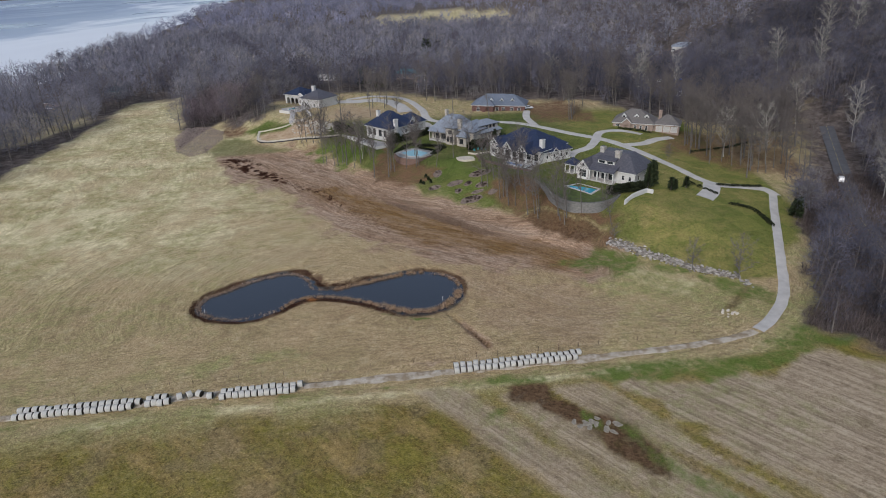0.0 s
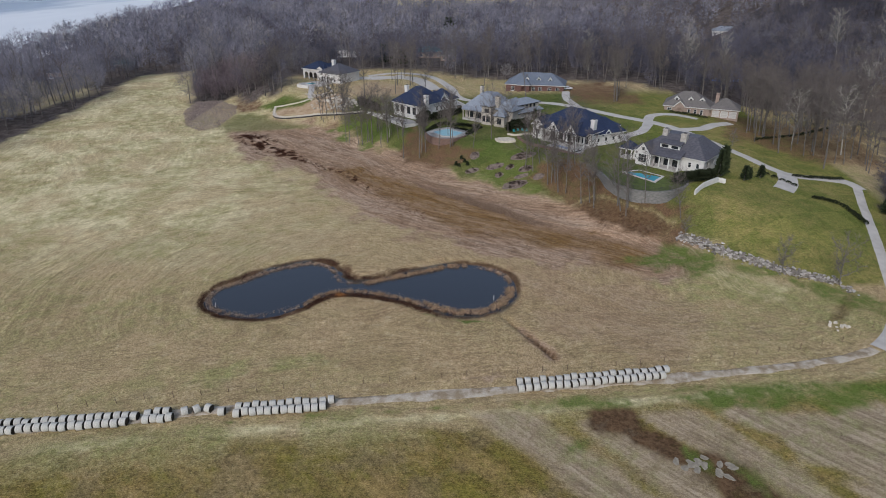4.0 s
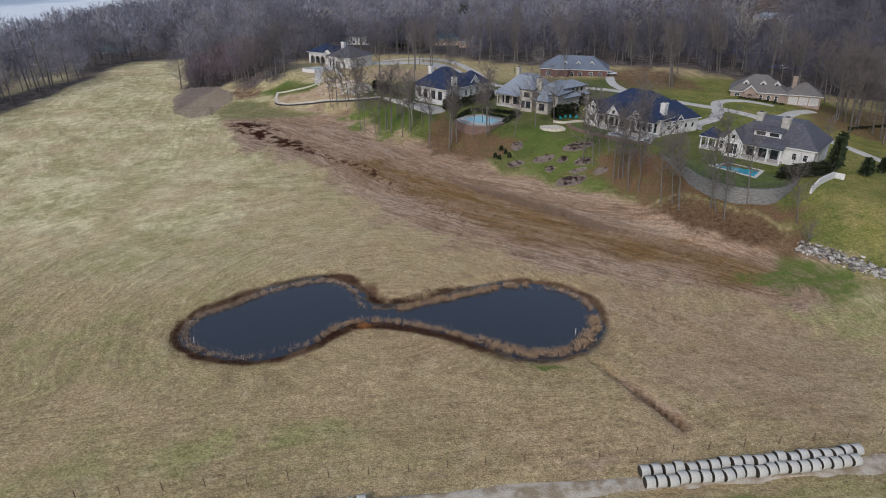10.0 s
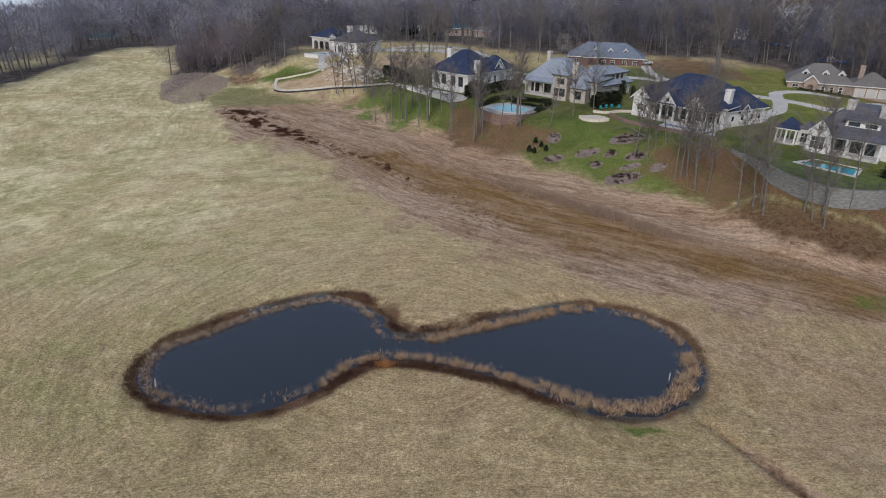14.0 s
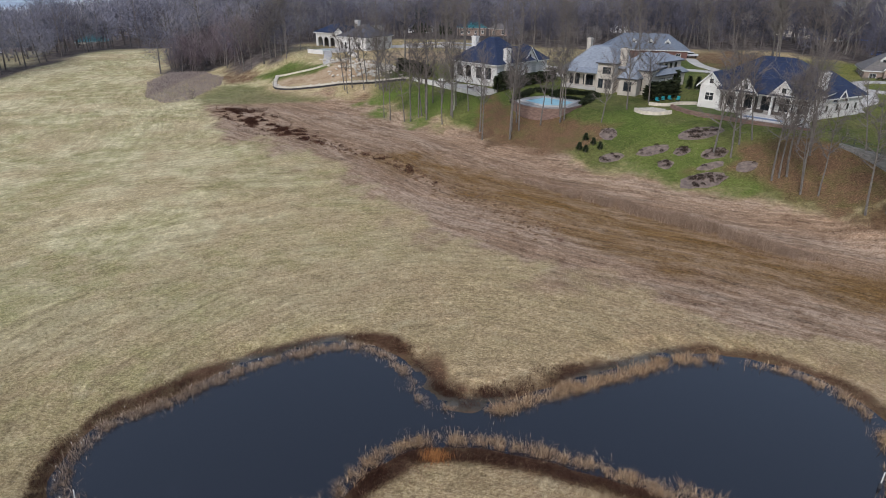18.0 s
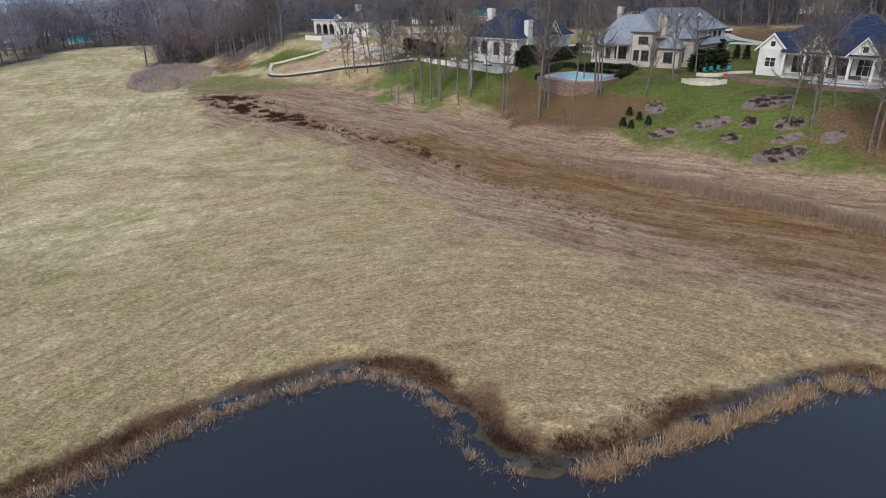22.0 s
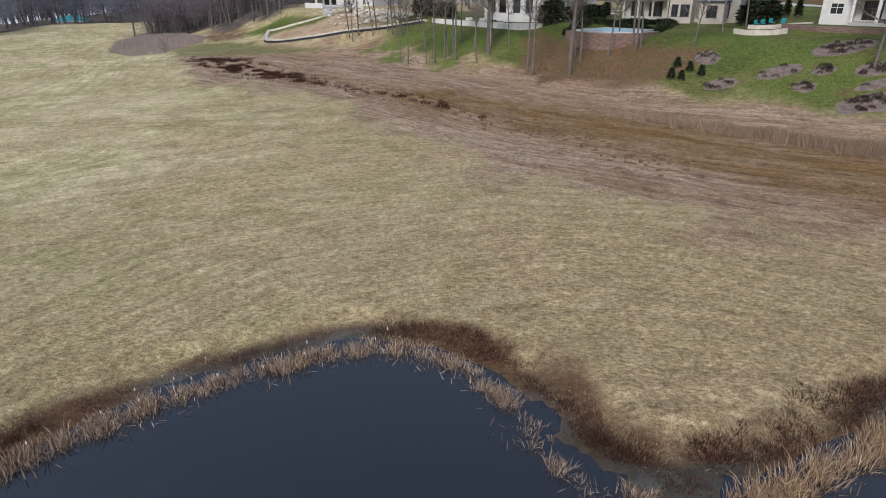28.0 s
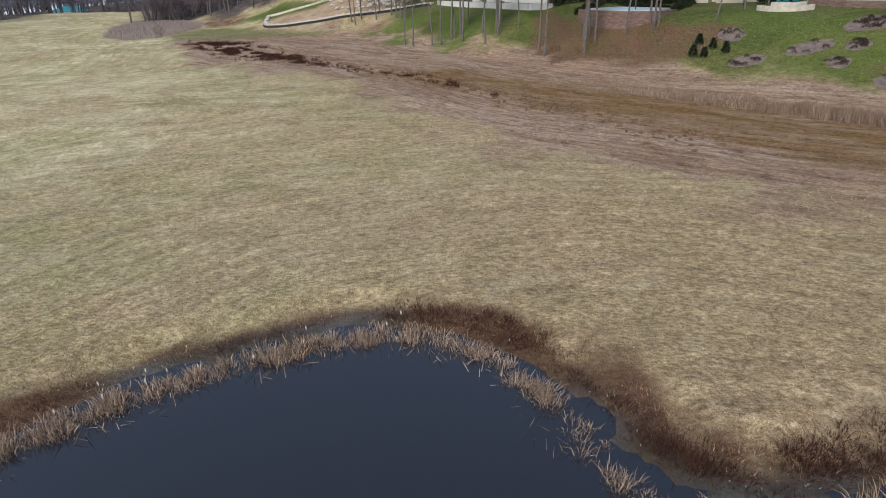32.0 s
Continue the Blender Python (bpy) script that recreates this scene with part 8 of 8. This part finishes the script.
def tussocks(count, lo, hi, g, each, radius, height, width, keep=None, on_water=True, splay=0.35):
    """Clumps of blades along the shore: each leans out from its own middle and has its own height."""
    cx, cy = along_pond(count, lo, hi, g, keep)
    n = len(cx)
    many = np.maximum(3, (each * g.uniform(0.3, 1.6, n)).astype(int))
    size, tall = radius * g.uniform(0.5, 1.5, n), height * g.uniform(0.5, 1.25, n)
    k = np.repeat(np.arange(n), many)
    ox, oy = g.normal(0, 0.6, len(k)) * size[k], g.normal(0, 0.6, len(k)) * size[k]
    x, y = cx[k] + ox, cy[k] + oy
    z = water_level(x, y) if on_water else land(x, y)
    far_ = np.hypot(ox, oy) / size[k]
    h = tall[k] * g.uniform(0.6, 1.15, len(k)) * (1.1 - 0.3 * np.clip(far_, 0, 1.5))
    tilt = np.abs(g.normal(0.12, 0.16, len(k))) + splay * far_ * 0.7
    a = np.arctan2(oy, ox) + g.normal(0, 0.7, len(k))
    d = np.stack([np.cos(a) * np.sin(tilt), np.sin(a) * np.sin(tilt), np.cos(tilt)], 1)
    b = g.uniform(0, 6.283, len(k))
    side = np.stack([np.cos(b), np.sin(b), np.zeros(len(k))], 1) * (width * g.uniform(0.6, 1.4, len(k)))[:, None] / 2
    root = np.stack([x, y, z - 0.06], 1)
    mid = root + d * (h * 0.62)[:, None]
    tip = mid + (d + np.stack([np.cos(a), np.sin(a), -0.5 * np.ones(len(k))], 1) * g.uniform(0, 0.8, len(k))[:, None]) * (h * 0.42)[:, None]
    v = np.stack([root - side, root + side, mid - side * 0.8, mid + side * 0.8, tip], 1).reshape(-1, 3)
    q = np.arange(len(k))[:, None] * 5
    return v, np.stack([q, q + 1, q + 3, q, q + 3, q + 2, q + 2, q + 3, q + 4], -1).reshape(-1, 3)


def patchy(size, least, seed):
    return lambda x, y: off_neck(x, y) & (lattice(x, y, size, seed) > least)


# a thin, broken belt of cattails all round
beds = [tussocks(760, -0.35, 0.75, rg, 24, 0.28, 0.55, 0.021, patchy(2.8, 0.40, 80))]
# denser stands: the far western shore and the west end
beds.append(tussocks(1900, -0.2, 0.75, rg, 28, 0.28, 0.58, 0.021, lambda x, y: (x < -38) & (y > 127) & patchy(1.7, 0.22, 81)(x, y)))
beds.append(tussocks(1100, -0.3, 0.9, rg, 24, 0.30, 0.7, 0.023, lambda x, y: (x < -50) & (y > 117)))
beds.append(tussocks(800, -0.2, 0.8, rg, 24, 0.28, 0.55, 0.022, lambda x, y: (x < -38) & (y < 123) & (lattice(x, y, 1.8, 102) > 0.3)))
# single clumps that stand off the bank, in the shallows by the neck
beds.append(tussocks(3400, -0.6, 0.6, rg, 28, 0.26, 0.58, 0.021, lambda x, y: (x > -38.5) & (x < -31.5) & (y > 130) & (lattice(x, y, 1.3, 82) > 0.42), splay=0.6))
# stalks that lie broken on the water
x, y = along_pond(1900, -1.2, 0.3, rg, off_neck, clump=2.6)
beds.append(blades(x, y, np.full(len(x), 0.05), 0.55, 0.028, 1.2, rg, 0.1))
reed_bed("cattail_reeds", beds, CATTAIL, "dry tan cattail reeds fringing the pond", "reeds")
# the tall pale stands: the far eastern shore, the tongue and the eastern end
PALE_CATTAIL = tufts("pale_cattail", (0.16, 0.092, 0.052), (0.39, 0.262, 0.158), (0.70, 0.52, 0.335))
beds = [tussocks(2300, -0.5, 0.75, rg, 28, 0.3, 0.86, 0.021, lambda x, y: (x > -28.5) & (x < -6) & (y > 129.5) & (lattice(x, y, 1.5, 83) + 0.3 * lattice(x, y, 0.6, 104) > 0.42)),
        tussocks(1900, 0.0, 0.95, rg, 26, 0.3, 0.75, 0.022, lambda x, y: (x > -39) & (x < -15) & (y < 128.5) & (y > 120.5) & patchy(1.6, 0.25, 84)(x, y)),
        tussocks(1900, -1.1, 0.9, rg, 24, 0.34, 0.95, 0.028, lambda x, y: (x > -15) & (y < 128) & (lattice(x, y, 1.5, 85) + 0.3 * lattice(x, y, 0.6, 105) > 0.3)),
        tussocks(700, -0.6, 0.4, rg, 22, 0.3, 0.8, 0.028, lambda x, y: (x > -6) & (y > 127) & (lattice(x, y, 1.5, 86) > 0.4))]
reed_bed("tall_cattail_reeds", beds, PALE_CATTAIL, "tall pale tan cattail reeds in dense stands", "reeds")
# low russet brush on the bank, heaped in bushes
beds = [tussocks(3600, 0.8, 2.1, rg, 24, 0.42, 0.26, 0.017, lambda x, y: (lattice(x, y, 2.2, 59) > 0.3) & (land(x, y) > 0.02), False, 0.8)]
for keep, n, lo, hi, h in ((lambda x, y: (x > -41.5) & (x < -29.5) & (y > 130), 8000, 0.5, 2.5, 0.40), (lambda x, y: (y < 124) & (x < -36), 5000, 0.7, 2.1, 0.42), (lambda x, y: (x > -38) & (x < -10) & (y < 127), 8200, 0.8, 2.9, 0.40), (lambda x, y: x < -54, 2600, 0.8, 2.3, 0.5),
                           (lambda x, y: (x > -29.5) & (x < -19) & (y > 130), 5600, 0.8, 3.0, 0.44)):
    beds.append(tussocks(n, lo, hi, rg, 17, 0.4, h, 0.02, lambda x, y, keep=keep: keep(x, y) & (land(x, y) > 0.03) & (lattice(x, y, 1.3, 87) > 0.22), False, 0.9))
reed_bed("bank_brush", beds, BANK_BRUSH, "low dark russet brush along the pond bank", "brush")
# a straggle of rusty weeds where the mower turned, sparser away from the bank
beds = [tussocks(3200, 1.8, 4.6, rg, 9, 0.35, 0.34, 0.022, lambda x, y: (lattice(x, y, 2.0, 88) > 0.55) & (line_distance(x, y, POND, True)[0] < 1.8 + 3.2 * lattice(x, y, 0.7, 89)), False, 1.0)]
beds.append(tussocks(5200, 1.6, 5.5, rg, 8, 0.3, 0.28, 0.022, lambda x, y: (x > -40) & (x < -14) & (y < 127) & (y > 117) & (lattice(x, y, 1.1, 92) + 0.5 * lattice(x, y, 3.5, 93) > 0.78), False, 1.1))
reed_bed("bank_weeds", beds, tufts("rusty_weeds", (0.13, 0.062, 0.035), (0.27, 0.155, 0.09), (0.46, 0.31, 0.18)), "sparse rusty weeds along the mown bank", "weeds")
x, y = rg.normal(-32.3, 0.5, 420), rg.normal(124.2, 0.35, 420)
reed_bed("orange_grass", [blades(x, y, land(x, y), 0.8, 0.03, 0.25, rg, 0.4)], tufts("orange_stems", (0.24, 0.10, 0.04), (0.42, 0.19, 0.07), (0.55, 0.29, 0.12)), "tuft of orange dead stems on the bank", "grass")
# pale seed heads
x, y = along_pond(90, -0.3, 1.0, rg, lambda x, y: (x < -39) & ((y > 132) | (x < -50)))
zz = water_level(x, y) + rg.uniform(0.6, 0.85, len(x))
V, F = [], []
for k in range(len(x)):
    c, b = np.array([x[k], y[k], zz[k]]), len(V) * 6
    V.append(c + np.array([(0.035, 0, 0), (0, 0.035, 0), (-0.035, 0, 0), (0, -0.035, 0), (0, 0, 0.12), (0, 0, -0.12)]))
    F += [(b + i, b + (i + 1) % 4, b + 4) for i in range(4)] + [(b + (i + 1) % 4, b + i, b + 5) for i in range(4)]
tagged(mesh_np("cattail_heads", np.concatenate(V), np.array(F), FLUFF), "pale fluffy cattail seed heads", "reeds", kind="stuff")


def field_points(count, x0, x1, y0, y1, g, keep):
    x, y = g.uniform(x0, x1, count), g.uniform(y0, y1, count)
    ok = keep(x, y)
    return x[ok], y[ok]


def dry_land(x, y):
    d = line_distance(x, y, POND, True)[0]
    return ~(inside(x, y, POND) | (d < 1.2)) & (line_distance(x, y, TRACK)[0] > 1.8)


WASH_RING = [(-97, 250), (-78, 214), (-56, 197), (-37, 179), (-19, 157), (0, 147), (20, 139), (37, 128), (48, 143), (27, 164), (12, 179), (-7, 194), (-18, 207), (-36, 226), (-58, 248), (-84, 264)]
fields = []
for n, box4, h, w in ((66000, (-78, 14, 108, 160), 0.17, 0.028), (26000, (-100, 12, 150, 205), 0.2, 0.05)):
    x, y = field_points(n, *box4, rg, lambda x, y: dry_land(x, y) & ~inside(x, y, WASH_RING) & (lattice(x, y, 1.1, 46) > 0.35))
    fields.append(blades(x, y, land(x, y), h, w, 0.85, rg, 0.5))
reed_bed("meadow_grass", fields, DRY_GRASS, "mown dry straw-coloured meadow grass", "grass")
x, y = field_points(60000, -85, 40, 108, 235, rg, lambda x, y: dry_land(x, y) & (lattice(x, y, 14, 47) * 0.6 + lattice(x, y, 2.2, 48) * 0.6 > 0.72))
reed_bed("green_meadow_grass", [blades(x, y, land(x, y), 0.16, 0.04, 0.8, rg, 0.4)], GREEN_GRASS, "short green grass showing through the meadow", "grass")
# the washed strip: matted growth, with dark clumps along the old ditch
wash_beds = []
x, y = field_points(120000, -97, 46, 128, 262, rg, lambda x, y: inside(x, y, WASH_RING) & (lattice(x, y, 3.0, 49) * 0.5 + lattice(x, y, 9, 50) * 0.6 > 0.5))
wash_beds.append(blades(x, y, land(x, y), 0.2, 0.032, 0.85, rg, 0.4))
TALL_BAND = curve_through([(-22, 194.4), (-13.3, 185.1), (-6.2, 177.4), (0.9, 171.7), (6.4, 164.5), (12, 159.5), (24, 152)], 6, False)
x, y = field_points(110000, -26, 40, 142, 198, rg, lambda x, y: (line_distance(x, y, TALL_BAND)[0] < 2.6 + 2 * (lattice(x, y, 4, 51) - 0.5)))
wash_beds.append(blades(x, y, land(x, y), 0.55, 0.024, 0.5, rg, 0.4))
reed_bed("washed_growth", wash_beds, ROUGH_GRASS, "matted reddish dead growth on the washed strip", "dead grass")
# a standing fringe of taller reeds along the lower lawn, in leaning clumps, thinning towards its ends
FRINGE = curve_through([(-19, 187.5), (-13.2, 182.0), (-8.0, 177.9), (-4.2, 174.6), (-0.2, 171.5), (3.6, 168.6), (6.8, 165.2), (10.5, 162.0), (15.5, 158.6)], 8, False)
fu = rg.uniform(0, len(FRINGE) - 1, 1500)
fx, fy = (np.interp(fu, np.arange(len(FRINGE)), FRINGE[:, k]) for k in (0, 1))
fx, fy = fx + rg.normal(0, 0.55, 1500), fy + rg.normal(0, 0.65, 1500)
ends = smooth(-19, -8, fx) * (1 - smooth(9, 15, fx))
ok = (rg.random(1500) < 0.25 + 0.75 * ends) & (lattice(fx, fy, 1.6, 106) > 0.26)
fringe_beds = []
for lo, hi, h in ((0.0, 0.35, 0.65), (0.35, 0.7, 0.95), (0.7, 1.01, 1.3)):
    pick = ok & (ends * (0.55 + 0.6 * lattice(fx, fy, 2.4, 107)) >= lo) & (ends * (0.55 + 0.6 * lattice(fx, fy, 2.4, 107)) < hi)
    x, y = np.repeat(fx[pick], 34), np.repeat(fy[pick], 34)
    x, y = x + rg.normal(0, 0.24, len(x)), y + rg.normal(0, 0.24, len(y))
    fringe_beds.append(blades(x, y, land(x, y), h, 0.032, 0.32, rg, 0.35))
reed_bed("reed_fringe", fringe_beds, tufts("grey_tan_reeds", (0.12, 0.078, 0.056), (0.33, 0.235, 0.17), (0.58, 0.44, 0.33)), "fringe of tall grey-tan dead reeds below the lawns", "reeds")
u = rg.uniform(0, len(OLD_DITCH) * 0.62, 30000)
u = np.where(rg.random(30000) < 0.6, u * 0.5, u)
x, y = np.interp(u, np.arange(len(OLD_DITCH)), OLD_DITCH[:, 0]), np.interp(u, np.arange(len(OLD_DITCH)), OLD_DITCH[:, 1])
spread = 0.8 + 2.4 * smooth(-52, -80, x)
x, y = x + rg.normal(0, 1, 30000) * spread, y + rg.normal(0, 1, 30000) * spread
ok = np.where(x < -56, 0.6 * lattice(x, y, 1.3, 57) + 0.4 * lattice(x, y, 5, 90) > 0.57, lattice(x, y, 1.5, 53) > 0.6)
x, y = x[ok], y[ok]
reed_bed("ditch_growth", [blades(x, y, land(x, y), 0.5, 0.06, 0.6, rg, 0.4)], BANK_BRUSH, "dark russet clumps along the old ditch", "brush")
# clods and dead stumps of growth strewn along the old ditch
cu = rg.uniform(len(OLD_DITCH) * 0.25, len(OLD_DITCH) * 0.85, 230)
cx_, cy_ = np.interp(cu, np.arange(len(OLD_DITCH)), OLD_DITCH[:, 0]) + rg.normal(0, 1.7, 230), np.interp(cu, np.arange(len(OLD_DITCH)), OLD_DITCH[:, 1]) + rg.normal(0, 1.7, 230)
cz_ = land(cx_, cy_)
ball = np.array([(math.cos(a) * math.cos(b), math.sin(a) * math.cos(b), math.sin(b)) for b in (-0.5, 0.15, 0.8) for a in np.arange(6) * math.tau / 6] + [(0, 0, 1.0)])
tri = [(r * 6 + k, r * 6 + (k + 1) % 6, r * 6 + 6 + (k + 1) % 6) for r in range(2) for k in range(6)] + [(r * 6 + k, r * 6 + 6 + (k + 1) % 6, r * 6 + 6 + k) for r in range(2) for k in range(6)] + [(12 + k, 12 + (k + 1) % 6, 18) for k in range(6)]
V, F = [], []
for k in range(230):
    size = np.array([rg.uniform(0.1, 0.42), rg.uniform(0.1, 0.38), rg.uniform(0.08, 0.24)])
    F.append(np.array(tri) + 19 * k)
    V.append(ball * size * rg.uniform(0.75, 1.2, (19, 1)) + np.array([cx_[k], cy_[k], cz_[k]]))
tagged(mesh_np("soil_clods", np.concatenate(V), np.concatenate(F), plain("turned_brown_clod", (0.15, 0.09, 0.05), 0.95, 0.45, 2.0, 12, 0.6, local=False)), "dark brown clods strewn along the old ditch", "clods", kind="stuff")
x, y = field_points(40000, -132, -99, 246, 306, rg, lambda x, y: inside(x, y, BUSH))
reed_bed("thicket", [blades(x, y, land(x, y), 0.8, 0.06, 0.5, rg, 0.2)], THICKET, "dense grey-brown thicket at the field's edge", "thicket")
x, y = field_points(80000, -240, -84, 150, 230, rg, lambda x, y: (wood_zone(x, y) > 0.5) & (line_distance(x, y, WEST_EDGE)[0] < 9))
x2, y2 = field_points(60000, 76, 150, 84, 200, rg, lambda x, y: (wood_zone(x, y) > 0.5))
x, y = np.concatenate([x, x2]), np.concatenate([y, y2])
reed_bed("woodland_brush", [blades(x, y, land(x, y), 2.0, 0.09, 0.45, rg, 0.2)], tufts("dark_wood_brush", (0.05, 0.038, 0.036), (0.10, 0.08, 0.075), (0.16, 0.13, 0.12)), "dark bare brush along the wood's edge", "brush")
SLOPE = [(8, 184), (20, 170), (30, 158), (44, 147), (52, 156), (46, 160), (34, 170), (30, 184), (22, 192)]
x, y = field_points(26000, -32, 56, 144, 222, rg, lambda x, y: (inside(x, y, SLOPE) | inside(x, y, [(-30, 211), (-22, 203), (-10, 206), (-4, 213), (-20, 222)])) & (lattice(x, y, 3.5, 54) > 0.45))
reed_bed("slope_undergrowth", [blades(x, y, land(x, y), 1.1, 0.035, 0.6, rg, 0.3)], tufts("red_brown_undergrowth", (0.045, 0.022, 0.014), (0.10, 0.054, 0.034), (0.17, 0.105, 0.07)), "bare red-brown undergrowth on the leafy slope", "undergrowth")
beds = [tussocks(6000, 0.9, 4.6, rg, 15, 0.4, 0.36, 0.017, lambda x, y: (x > -35.5) & (x < -17) & (y > 130.5) & (lattice(x, y, 1.8, 55) > 0.4) & (line_distance(x, y, POND, True)[0] < 1.4 + 3.0 * lattice(x, y, 0.8, 103)) & (land(x, y) > 0.02), False, 1.0)]
reed_bed("peninsula_brush", beds, tufts("spit_brush", (0.026, 0.011, 0.008), (0.066, 0.030, 0.019), (0.14, 0.074, 0.044)), "dark tangled brush on the spit between the basins", "brush")
